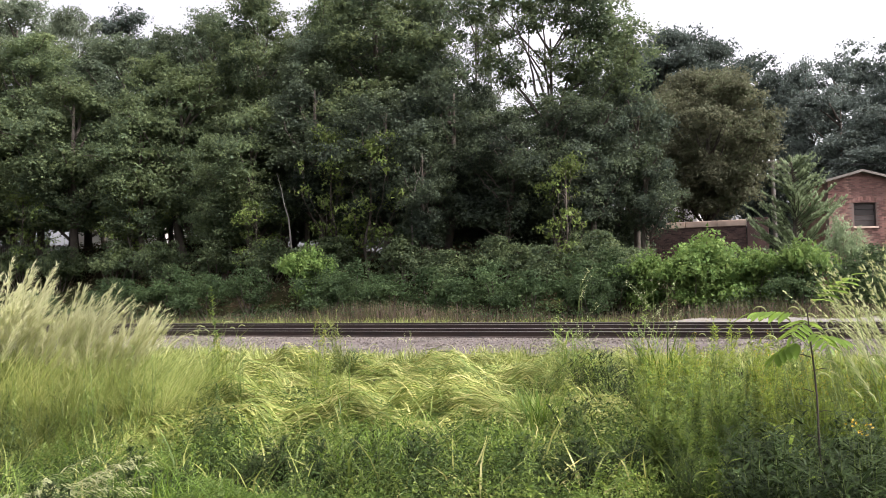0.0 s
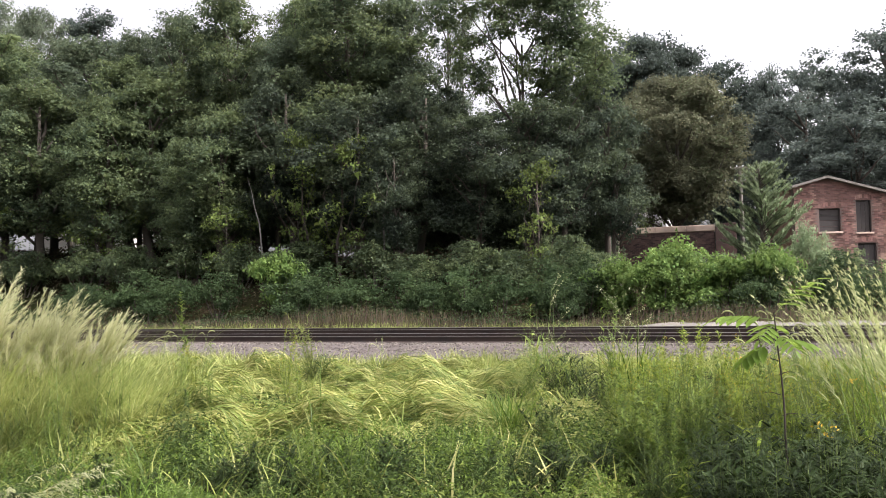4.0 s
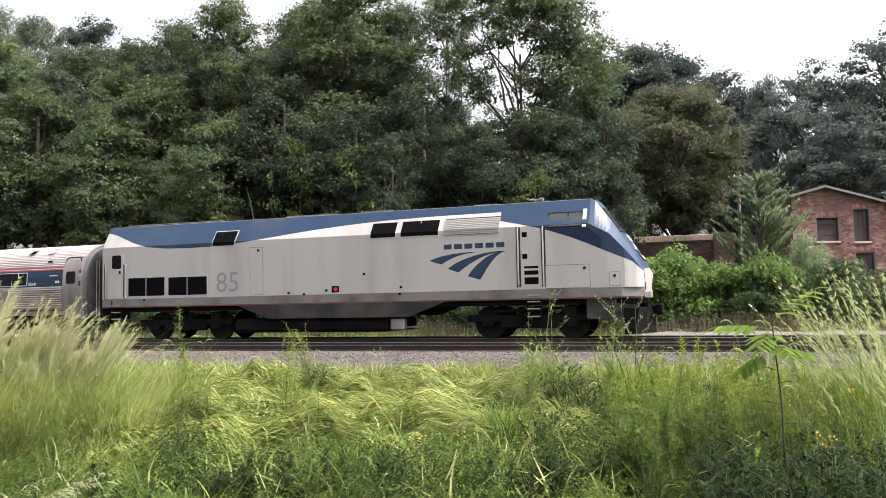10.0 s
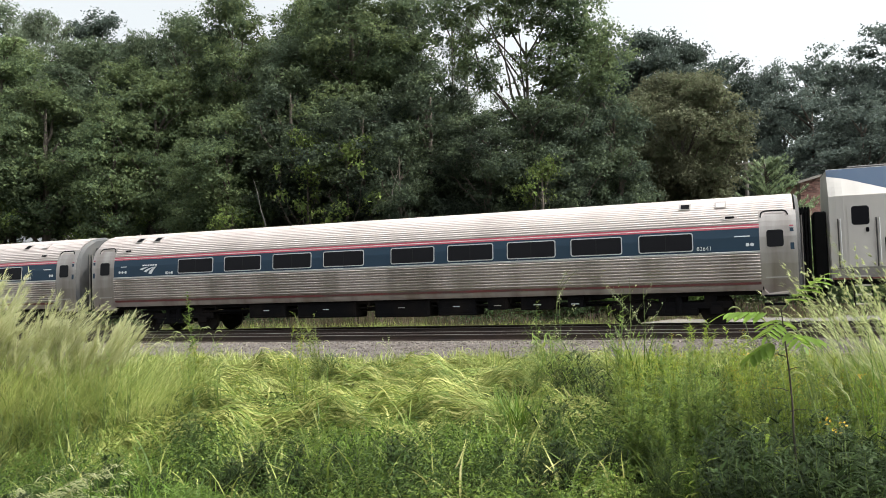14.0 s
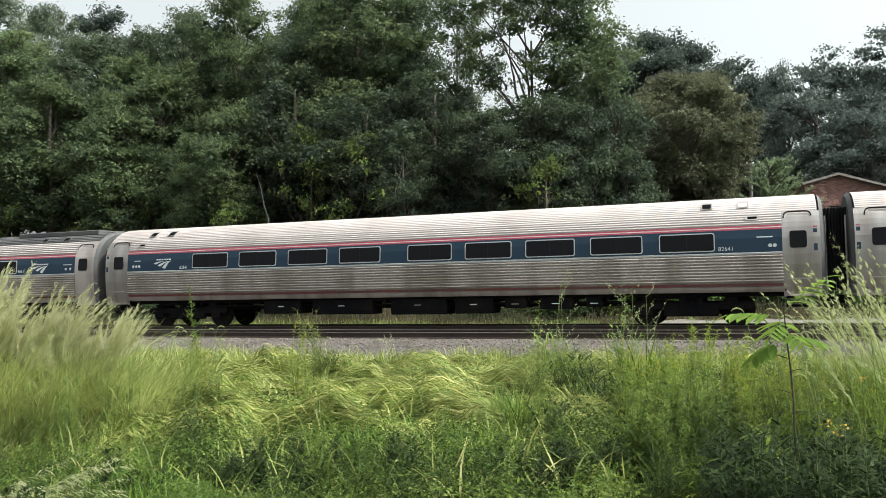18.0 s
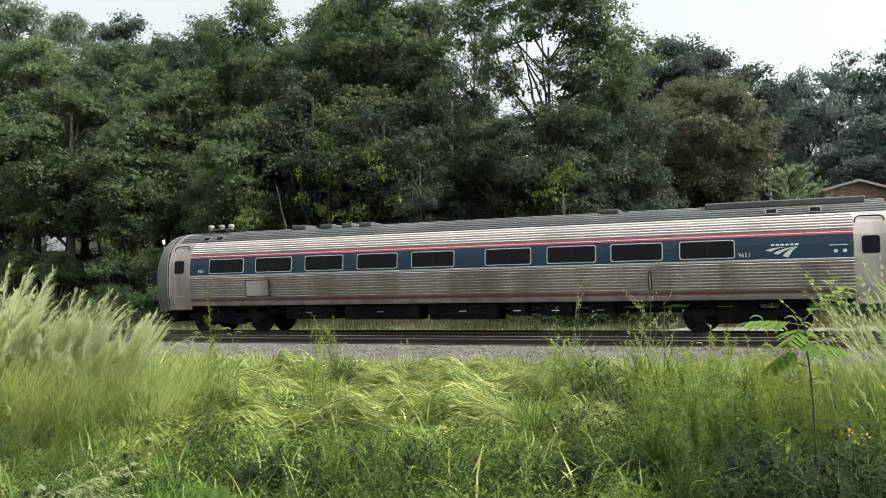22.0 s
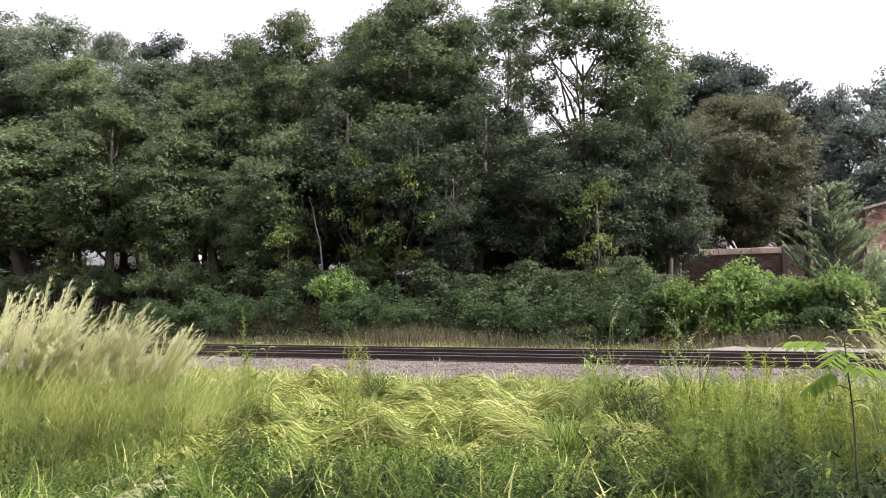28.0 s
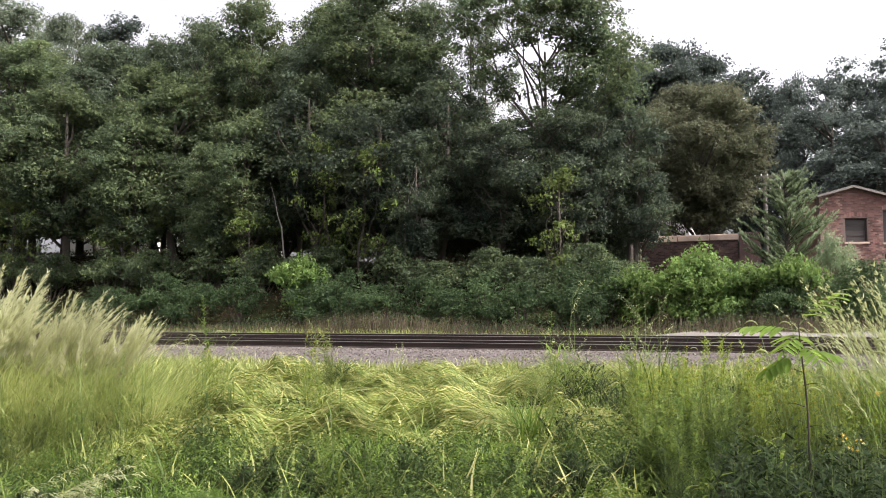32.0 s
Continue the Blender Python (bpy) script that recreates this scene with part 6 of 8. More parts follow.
grove(deep_tree, [(-18, 66, 13.5, 1.0, 0), (-27, 67, 15, 1.1, 70), (-37, 68, 16, 1.1, 140), (-47, 68, 17, 1.1, 210), (-56.5, 66, 17, 1.0, 280), (-78, 62, 18, 1.2, 30), (-88, 58, 20, 1.2, 100), (-22.5, 57, 10, 0.9, 190), (-32, 58, 11, 0.9, 250), (-42, 58, 12, 1.0, 310)])
grove(brown_tree, [(-4.2, 51, 14.6, 1.03, 121)])
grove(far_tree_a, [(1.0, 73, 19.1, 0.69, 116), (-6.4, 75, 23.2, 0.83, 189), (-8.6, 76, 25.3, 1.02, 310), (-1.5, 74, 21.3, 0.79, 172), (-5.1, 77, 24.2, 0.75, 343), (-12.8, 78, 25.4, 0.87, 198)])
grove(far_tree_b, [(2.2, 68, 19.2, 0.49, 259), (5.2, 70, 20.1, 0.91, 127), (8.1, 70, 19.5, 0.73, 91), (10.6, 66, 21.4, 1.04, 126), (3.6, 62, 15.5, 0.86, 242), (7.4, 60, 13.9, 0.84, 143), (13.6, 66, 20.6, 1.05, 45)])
grove(young_tree, [(-44.1, 37.5, 8.2, 1.0, 0), (-35.7, 37.5, 8.0, 1.05, 60), (-22.1, 37.8, 10.2, 0.9, 90), (-19.4, 37.5, 9.6, 1.2, 200), (-26.4, 37.5, 6.6, 0.9, 300), (-9.2, 37.5, 7.6, 0.9, 150), (-7.3, 53.0, 7.0, 0.8, 20), (-5.6, 53.5, 7.4, 0.9, 130)])

# the open-crowned tree at the end of the wood: leaf masses round the top and the outer side, sky between its branches
OPEN_BOUGHS = [(-2.0, 0, 16.6, 1.4), (-0.5, 0, 16.1, 1.3), (0.8, 0.4, 15.4, 1.4), (2.2, 0, 15.2, 1.4), (3.1, -0.3, 14.0, 1.3), (3.6, 0, 12.4, 1.4), (4.4, -0.4, 11.0, 1.1), (2.6, 0.5, 12.8, 1.5), (2.0, -0.4, 11.0, 1.8), (-4.1, 0, 16.3, 1.3), (-4.7, 0.5, 14.9, 1.1), (-3.0, -0.3, 15.2, 0.9), (-2.6, 0, 13.4, 0.5), (-0.9, 0, 13.7, 0.85), (0.3, 0, 13.9, 1.1), (0.2, 0.3, 8.6, 1.6), (-1.8, 0, 12.3, 0.4), (-3.4, 0.3, 13.2, 0.9), (-1.4, 0.4, 15.0, 1.1), (1.2, 0.2, 13.0, 1.1), (-0.6, 0.2, 15.6, 1.1), (1.4, 0, 15.0, 1.1), (-2.9, 0.2, 11.4, 0.8), (-0.2, -0.2, 11.6, 0.7), (-3.9, 0.2, 12.0, 0.9), (1.0, 0, 10.4, 1.2), (3.4, 0.3, 9.6, 1.5), (-2.4, 0.1, 10.6, 0.9)]
open_tree = make_tree(15, 15.0, 4.4, 4.0, LEAF_MAPLE, "thin-crowned tree with sky between its branches", size=0.14, cover=1.5, thick=0.15, fill=0.8, spray=0.48, spots=[(x, y, z, q, q, q * 0.68) for x, y, z, q in OPEN_BOUGHS])
plant(open_tree, -11.0, 42.8, tall=0.965, first=True)
rs = np.random.RandomState(151)
for x0, z0, x1, z1 in ((0, 8.0, -2.4, 15.5), (0, 7.6, -3.6, 14.8), (-0.3, 8.5, -0.6, 15.4), (0.2, 8.2, 1.4, 14.6), (-0.8, 9.5, -1.4, 14.4), (0.4, 9.0, 3.0, 12.8), (-1.6, 10.4, -4.2, 13.4)):
    part("limb", Shape().tube(limb_path(rs, (x0, 0, z0), (x1, 0.2, z1), 0.55, 7), [0.075, 0.07, 0.06, 0.05, 0.04, 0.03, 0.012], 6), BARK, open_tree, smooth=True)


def make_shrub(seed, height, spread, leaf, label, size=0.10, lobes=9, clump=0.30, per=34, name="shrub", density=1.0, group="shrubs along the railway"):
    rs = np.random.RandomState(seed)
    t = thing(name, label, "shrub", group)
    spots = []
    for k in range(lobes):
        a = 2 * math.pi * k / lobes + rs.uniform(-0.3, 0.3)
        r = spread * rs.uniform(0.2, 0.72)
        spots.append((math.cos(a) * r, math.sin(a) * r, height * rs.uniform(0.22, 0.80), spread * rs.uniform(0.28, 0.45), spread * rs.uniform(0.28, 0.45), height * rs.uniform(0.12, 0.22)))
    spots.append((0, 0, height * 0.78, spread * 0.4, spread * 0.4, height * 0.2))
    for x, y, z, *_ in spots:
        part("stem", Shape().tube(limb_path(rs, (x * 0.2, y * 0.2, -0.2), (x, y, z), 0.1, 5), [0.045, 0.038, 0.03, 0.022, 0.008], 6), BARK, t)
    v, f = crown_arrays(rs, spots, clump, per, size, density)
    part("foliage", fast_mesh("foliage", v, f), leaf, t)
    t["tall"] = float(np.max(v[:, 2])) - 0.1
    return t


shrub_a = make_shrub(31, 3.0, 1.9, LEAF_BUSH, "dense green shrub at the foot of the bank")
shrub_b = make_shrub(32, 2.6, 1.7, LEAF_BUSH, "dense green shrub at the foot of the bank")
shrub_c = make_shrub(33, 2.4, 1.8, LEAF_MAPLE, "dark green shrub below the trees", 0.11)
sumac_shrub = make_shrub(34, 3.6, 2.2, LEAF_SUMAC, "bright yellow-green sumac shrub", 0.17, 14, 0.34, 18, "sumac_shrub")
feathery = make_shrub(35, 3.0, 1.2, LEAF_ASH, "upright grey-green feathery shrub", 0.09, 8, 0.28, 34)
grove(sumac_shrub, [(-2.6, 33.8, 3.95, 0.85, 0), (-21.2, 34.2, 4.1, 0.8, 80), (-0.9, 34.3, 3.2, 0.7, 200), (0.8, 33.5, 3.5, 0.66, 140), (-5.0, 34.6, 3.2, 0.7, 300), (-3.3, 33.0, 3.0, 0.7, 50)])
grove(shrub_a, [(-34.0, 34.2, 2.6, 0.9, 0), (-29.5, 34.4, 3.2, 1.05, 70), (-20.4, 34.6, 3.5, 1.0, 140), (-18.3, 33.9, 3.1, 0.9, 210), (-11.9, 34.4, 2.9, 0.9, 280), (-8.0, 34.2, 3.0, 0.9, 20), (-6.6, 35.0, 3.3, 0.9, 110), (3.2, 33.8, 2.9, 0.9, 190), (5.4, 34.6, 2.5, 1.0, 30)])
grove(shrub_b, [(-31.6, 33.2, 2.5, 0.9, 10), (-26.6, 33.5, 2.6, 0.95, 80), (-24.6, 34.0, 2.9, 0.9, 160), (-16.6, 33.5, 2.4, 0.9, 240), (-14.2, 33.6, 2.7, 0.9, 300), (-9.9, 33.4, 2.4, 0.8, 50), (-7.1, 33.0, 2.0, 0.7, 130), (0.4, 32.8, 2.3, 0.8, 220), (-38.6, 33.6, 2.0, 0.8, 330), (7.6, 33.6, 2.8, 1.1, 120), (-12.9, 33.1, 2.0, 0.7, 25), (-19.4, 33.0, 2.2, 0.8, 95)])
grove(shrub_c, [(-15.2, 36.6, 3.6, 1.0, 0), (-10.4, 36.8, 3.7, 1.0, 60), (-17.4, 37.0, 4.4, 1.1, 120), (-21.6, 37.4, 4.6, 1.1, 200), (-6.0, 37.0, 3.4, 0.9, 260), (-12.6, 37.2, 4.2, 1.1, 320), (-8.2, 38.2, 4.4, 1.1, 40), (-47.5, 36.5, 4.4, 1.1, 75), (-51.0, 37.5, 5.0, 1.3, 165), (3.6, 37.5, 3.2, 1.0, 210), (6.5, 38.0, 3.4, 1.1, 280), (-1.5, 38.0, 3.2, 0.9, 15), (-28.0, 47.5, 8.0, 1.5, 0), (-22.5, 48.0, 7.5, 1.5, 90), (-17.0, 48.5, 7.2, 1.5, 180), (-34.0, 48.0, 8.5, 1.5, 270), (-13.0, 48.5, 6.5, 1.3, 45), (-41.5, 50.0, 9.0, 1.3, 135), (-31.0, 54.0, 9.0, 2.0, 20), (-25.0, 54.5, 8.5, 2.0, 140), (-19.5, 55.0, 8.0, 2.0, 230), (-13.5, 55.5, 7.0, 1.8, 310), (-37.0, 54.0, 9.5, 2.0, 75), (-46.0, 48.5, 9.0, 1.5, 170), (-25.5, 37.0, 4.6, 1.0, 35), (-29.0, 37.2, 4.7, 1.1, 155), (-32.6, 37.0, 4.8, 1.0, 245), (-36.4, 37.4, 5.0, 1.1, 325), (-40.5, 37.0, 4.8, 1.1, 60), (-44.0, 37.2, 5.0, 1.1, 190), (-55.0, 38.0, 5.4, 1.3, 20)])
grove(feathery, [(2.3, 37.0, 4.4, 0.6, 0), (2.75, 36.6, 3.9, 0.5, 120)])

# the tall feathery tree beside the brick building: shoots that point up and out, set with short sprays
rs = np.random.RandomState(41)
FX, FY = 0.75, 40.0
fz = float(ground_z(FX, FY))
tall = 7.75 - fz
fir = thing("tree", "tall feathery grey-green young tree beside the brick building", "tree", "wood", "", pose(FX, FY, fz))
part("trunk", Shape().tube(limb_path(rs, (0, 0, -0.4), (-0.1, 0, tall * 0.93), 0.08, 8), [0.12, 0.11, 0.10, 0.085, 0.07, 0.05, 0.03, 0.01], 8), BARK, fir, smooth=True)
sets = []
for k in range(130):
    f = 0.06 + 0.90 * ((k * 0.618) % 1.0)
    a = rs.uniform(0, 6.28)
    reach = (2.05 * (1 - f) ** 0.7 + 0.3) * rs.uniform(0.7, 1.2)
    z0 = tall * f * 0.92
    tip = (math.cos(a) * reach, math.sin(a) * reach, min(z0 + reach * rs.uniform(0.45, 1.1), tall * rs.uniform(0.9, 1.02)))
    path = limb_path(rs, (-0.1 * f, 0, z0), tip, 0.07 * reach, 6)
    part("limb", Shape().tube(path, [0.03, 0.025, 0.02, 0.014, 0.009, 0.004], 5), BARK, fir)
    n = int(110 * reach) + 40
    pts = np.array([tuple(p) for p in path])
    g = rs.uniform(0.2, 1.0, n)
    base = np.stack([np.interp(g, np.linspace(0, 1, 6), pts[:, i]) for i in range(3)], 1)
    sets.append(blade_arrays(rs, base, a + rs.normal(0, 1.0, n), rs.uniform(0.12, 0.30, n) * (1.15 - 0.5 * g), rs.uniform(0.1, 1.7, n), rs.uniform(-0.3, 0.8, n), rs.uniform(0.030, 0.058, n), 2))
part("crown", fast_mesh("crown", *join_arrays(sets)), LEAF_ASH, fir)

# two bare leaning branches before the dark wood
for x, y, z, dx, dz in ((-24.6, 38.0, 4.2, -1.1, 4.2), (-17.4, 38.0, 4.0, 0.6, 4.8)):
    rs_b = np.random.RandomState(int(abs(x)))
    br = thing("bare_branch", "bare pale leaning stem before the dark wood", "branch", "bare branches", "", pose(x, y, float(ground_z(x, y)) - 0.1))
    part("stem", Shape().tube(limb_path(rs_b, (0, 0, 0), (dx, 0.2, z + dz - 2.5), 0.35, 8), [0.06, 0.055, 0.05, 0.045, 0.04, 0.03, 0.02, 0.01], 6), BARK_PALE, br)

# ---- the meadow before the railway ----


def sector(rs, n, a0, a1, r0, r1, power=0.5):
    """Random places round the eye between two headings (degrees) and two distances."""
    a = np.radians(rs.uniform(a0, a1, n))
    u = rs.uniform(size=n)
    r = (r0 ** (2 * power) + u * (r1 ** (2 * power) - r0 ** (2 * power))) ** (1 / (2 * power))
    return np.sin(a) * r, np.cos(a) * r


def bumps(x, y, seed, scale):
    """A smooth uneven field between about -1 and 1."""
    r = np.random.RandomState(seed)
    out = np.zeros_like(np.asarray(x, float))
    for k in range(7):
        a, f, p = r.uniform(0, 6.28), scale * r.uniform(0.6, 1.8), r.uniform(0, 6.28)
        out = out + np.sin((np.cos(a) * x + np.sin(a) * y) * f + p) / 2.6
    return out


def heading_of(x, y):
    return np.degrees(np.arctan2(x, y))


def stuff(name, arrays, mat, label, category):
    v, f = arrays
    ob = part(name, fast_mesh(name, v, f), mat)
    return tagged(ob, label, category, kind="stuff")


MEADOW_END = 18.7

def mat_height(x, y):
    """How high the matted growth stands: heaps about a metre across, with hollows between."""
    b = 0.75 * bumps(x * 0.8, y * 0.9, 41, 3.6) + 0.3 * bumps(x, y, 42, 7.0) + 0.35 * bumps(x, y, 43, 1.1)
    return np.clip(0.13 + 0.33 * b, 0.0, 0.60)


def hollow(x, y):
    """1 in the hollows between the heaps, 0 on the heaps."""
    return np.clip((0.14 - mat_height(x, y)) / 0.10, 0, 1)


# short lush grass with shade in its colour, small leaves, all over the meadow
rs = np.random.RandomState(101)
x, y = sector(rs, 34000, -58, 16, 5.6, 21.5, 0.2)
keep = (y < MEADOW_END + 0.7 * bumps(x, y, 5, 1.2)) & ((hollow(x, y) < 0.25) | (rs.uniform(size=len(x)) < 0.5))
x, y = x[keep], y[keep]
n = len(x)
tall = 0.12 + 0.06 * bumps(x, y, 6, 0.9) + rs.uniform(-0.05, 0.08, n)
stuff("meadow_grass", blade_arrays(rs, np.stack([x, y, ground_z(x, y) - 0.02], 1), rs.uniform(0, 6.28, n), np.maximum(tall, 0.07), rs.uniform(0.05, 0.5, n), rs.uniform(0.2, 1.3, n), rs.uniform(0.007, 0.013, n) * (0.6 + np.hypot(x, y) / 16), 2), BLADE_DEEP, "short meadow grass, its colour darkened to shade the hollows", "grass")


x, y = sector(rs, 150000, -58, 16, 5.6, 11.5, 0.1)
top = mat_height(x, y)
keep = (top > 0.06) & ((heading_of(x, y) < -3 - 3 * bumps(x, y, 46, 1.2)) | (np.hypot(x, y) > 8.6)) & (bumps(x, y, 44, 2.0) + rs.normal(0, 0.2, len(x)) > -0.1 + 1.2 * ease(8.6, 10.0, np.hypot(x, y) + 0.6 * bumps(x, y, 45, 0.8)) * (heading_of(x, y) < -10))
x, y, top = x[keep], y[keep], top[keep]
n = len(x)
h = rs.uniform(0.3, 1, n) ** 0.6 * top * 0.95
up = np.stack([rs.normal(0, 0.6, n), rs.normal(0, 0.6, n) - 0.1, np.ones(n)], 1)
stuff("ground_cover", leaf_arrays(rs, np.stack([x, y, ground_z(x, y) + h], 1), up, rs.uniform(0.016, 0.044, n), 0.36), GROUND_LEAF, "low leafy weeds mixed into the grass", "weeds")


def tuft_blades(rs, x, y, head, per, spread, length, lean, bend, width, segs=4, lift=0.0, fan=0.5, twist=0.0, grow=None):
    """Tufts of blades at (x, y), each tuft leaning one way; the ranges are (least, most)."""
    n = len(x)
    k = np.repeat(np.arange(n), per)
    m = len(k)
    size = (rs.uniform(0.75, 1.2, n) * (1.0 if grow is None else grow))[k]
    bx, by = x[k] + rs.normal(0, spread, m), y[k] + rs.normal(0, spread, m)
    raised = (np.asarray(lift) * np.ones(n))[k] * rs.uniform(0.2, 1.0, m)
    base = np.stack([bx, by, ground_z(bx, by) - 0.02 + raised], 1)
    droop = rs.uniform(0.7, 1.25, n)[k]
    return blade_arrays(rs, base, head[k] + rs.normal(0, fan, m), rs.uniform(*length, m) * size, rs.uniform(*lean, m), rs.uniform(*bend, m) * droop, rs.uniform(*width, m) * (0.7 + np.hypot(bx, by) / 26), segs, twist)


# lush tufts close by, in heaps with dark hollows between them
rs = np.random.RandomState(105)
x, y = sector(rs, 2600, -58, 15, 5.8, 11.0, 0.3)
top = mat_height(x, y)
keep = (top > 0.15) & ((heading_of(x, y) < -2) | (np.hypot(x, y) > 8.8)) & (rs.uniform(size=len(x)) < 1 - 0.6 * ease(8.2, 10.5, np.hypot(x, y)) * (heading_of(x, y) < -12))
x, y, top = x[keep], y[keep], top[keep]
stuff("lush_grass", tuft_blades(rs, x, y, rs.uniform(0, 6.28, len(x)), 11, 0.06, (0.5, 1.5), (0.0, 0.8), (0.3, 1.9), (0.009, 0.018), 4, 0.0, 1.9, 0.7, 0.05 + 1.0 * top), BLADE_GREEN, "lush green grass in uneven heaps", "grass")


def lying_strands(rs, x, y, head, per, spread, length, width, segs=5, curl=0.35, fan=0.26):
    """Long grass laid flat: bundles of strands that run along the top of the matted growth and fall into its hollows."""
    k = np.repeat(np.arange(len(x)), per)
    m = len(k)
    size, bow, layer = rs.uniform(0.6, 1.25, len(x)), rs.normal(0, curl, len(x)), rs.uniform(0.35, 1.0, len(x))
    way = head[k] + rs.normal(0, fan, m)
    px, py = x[k] + rs.normal(0, spread * 1.6, m), y[k] + rs.normal(0, spread * 0.7, m)
    span = rs.uniform(*length, m) * size[k]
    wide = rs.uniform(*width, m) * (0.7 + np.hypot(px, py) / 26)
    bend = bow[k] + rs.normal(0, 0.35, m)
    depth = layer[k] * rs.uniform(0.35, 1.0, m) ** 0.4
    arch = rs.uniform(-0.03, 0.10, m) + rs.uniform(-0.03, 0.10, len(x))[k]
    roll = rs.uniform(-1.0, 1.0, m)
    rows = []
    for i in range(segs + 1):
        f = i / segs
        z = ground_z(px, py) + mat_height(px, py) * depth + arch * np.sin(f * 3.0) + 0.01
        c = np.stack([px, py, z], 1)
        now = way + bend * f
        side = np.stack([-np.sin(now) * np.cos(roll), np.cos(now) * np.cos(roll), np.sin(roll)], 1)
        w = (wide * 0.5 * (0.55 + 0.45 * math.sin(f * 2.6 + 0.3)) * (1 - 0.85 * f ** 3))[:, None]
        rows += [c - side * w, c + side * w]
        px, py = px + np.cos(now) * span / segs, py + np.sin(now) * span / segs
    q = 2 * (segs + 1)
    v = np.stack(rows, 1).reshape(-1, 3)
    i = np.arange(m)[:, None] * q
    return v, np.concatenate([i + [2 * j, 2 * j + 1, 2 * j + 3, 2 * j + 2] for j in range(segs)], 1).reshape(-1, 4)


# long grass, flattened by wind and rain, in swathes
rs = np.random.RandomState(102)
x, y = sector(rs, 8800, -58, -5, 7.2, 18.4, 0.35)
more = sector(rs, 1800, -58, -34, 8.0, 12.0, 0.4)
x, y = np.concatenate([x, more[0]]), np.concatenate([y, more[1]])
keep = (y < 18.1 + 0.4 * bumps(x, y, 11, 0.8)) & (rs.uniform(size=len(x)) < 0.06 + 0.94 * ease(-12, -17, heading_of(x, y))) & (np.hypot(x, y) > 8.6 + 0.9 * bumps(x, y, 3, 0.9)) & (mat_height(x, y) > 0.05)
x, y = x[keep], y[keep]
flow = 0.5 * bumps(x, y, 12, 1.3) + np.where(bumps(x, y, 13, 0.8) + rs.normal(0, 0.3, len(x)) > 0.1, np.pi, 0) + rs.normal(0, 0.38, len(x))
far = np.hypot(x, y) > 12.5
for pick, name, look_of in ((~far, "flattened_grass", "long pale grass flattened into swathes"), (far, "matted_grass", "long matted grass beside the ballast")):
    stuff(name, lying_strands(rs, x[pick], y[pick], flow[pick], 8, 0.06, (0.25, 0.95), (0.008, 0.017)), BLADE_STRAW, look_of, "grass")


def tussocks(rs, x, y, wide, high, per, width, segs=5, wind=0.0, flop=(0.7, 1.7)):
    """Rounded heaps of grass: blades rise from the middle and fall outwards on all sides."""
    n = len(x)
    k = np.repeat(np.arange(n), per)
    m = len(k)
    r = np.sqrt(rs.uniform(size=m))
    a = rs.uniform(0, 6.28, m)
    bx, by = x[k] + np.cos(a) * r * wide[k] * 0.45, y[k] + np.sin(a) * r * wide[k] * 0.45
    way = np.stack([np.cos(a) * (0.25 + r), np.sin(a) * (0.25 + r)], 1)
    gust = rs.normal(0, 0.5, n)[k] + wind
    way = way + np.stack([np.cos(gust), np.sin(gust)], 1) * rs.uniform(0.1, 0.9, n)[k][:, None] + rs.normal(0, 0.25, (m, 2))
    length = (high[k] * 1.15 + wide[k] * 0.35) * rs.uniform(0.55, 1.15, m)
    return blade_arrays(rs, np.stack([bx, by, ground_z(bx, by) - 0.03], 1), np.arctan2(way[:, 1], way[:, 0]), length, np.clip(0.1 + 0.55 * r + rs.normal(0, 0.15, m), 0.0, 1.2), rs.uniform(*flop, m), rs.uniform(*width, m) * (0.75 + np.hypot(bx, by) / 30), segs, 0.7)


rs = np.random.RandomState(106)
x, y = sector(rs, 45, -58, -40.5, 10.8, 14.0, 0.4)
n = len(x)
stuff("tall_tussocks", tussocks(rs, x, y, rs.uniform(0.4, 0.7, n), rs.uniform(0.55, 0.95, n), 90, (0.008, 0.016), 5, 0.0, (0.6, 1.6)), BLADE_LONG, "tall tussocks of pale green grass", "grass")
x, y = sector(rs, 60, -8, 12, 8.4, 12.0, 0.4)
n = len(x)
stuff("green_tussocks", tussocks(rs, x, y, rs.uniform(0.3, 0.5, n), rs.uniform(0.35, 0.65, n), 90, (0.006, 0.011), 5), BLADE_LONG, "light green grass tussocks among the weeds", "grass")

# looser standing tufts that grow through it, and along the ballast
x, y = sector(rs, 760, -57, 12, 7.5, 20, 0.3)
keep = (bumps(x, y, 15, 1.0) > 0.0) & (y < 18.8)
x, y = x[keep], y[keep]
stuff("standing_grass", tuft_blades(rs, x, y, rs.uniform(0, 6.28, len(x)), 14, 0.09, (0.22, 0.60), (0.1, 1.0), (0.5, 1.9), (0.009, 0.017), 4, 0.0, 1.6, 0.6), BLADE_LONG, "standing light green grass", "grass")

# coarse broad-bladed tufts that stand out of the lush grass
x, y = sector(rs, 170, -56, -5, 6.2, 10.5, 0.35)
stuff("coarse_grass", tuft_blades(rs, x, y, rs.uniform(0, 6.28, len(x)), 9, 0.07, (0.22, 0.62), (0.1, 0.9), (0.5, 2.1), (0.014, 0.026), 4, 0.02, 1.6, 0.8), BLADE_STRAW, "coarse pale blades arching out of the lush grass", "grass")

# bright tufts along the edge of the ballast
x, y = rs.uniform(-16, 4, 420), rs.uniform(16.4, 18.9, 420)
stuff("edge_grass", tuft_blades(rs, x, y, rs.uniform(0, 6.28, len(x)), 18, 0.12, (0.16, 0.5), (0.0, 0.6), (0.3, 1.6), (0.011, 0.020), 3, 0.0, 1.8, 0.6), BLADE_LONG, "light green tufts along the edge of the ballast", "grass")

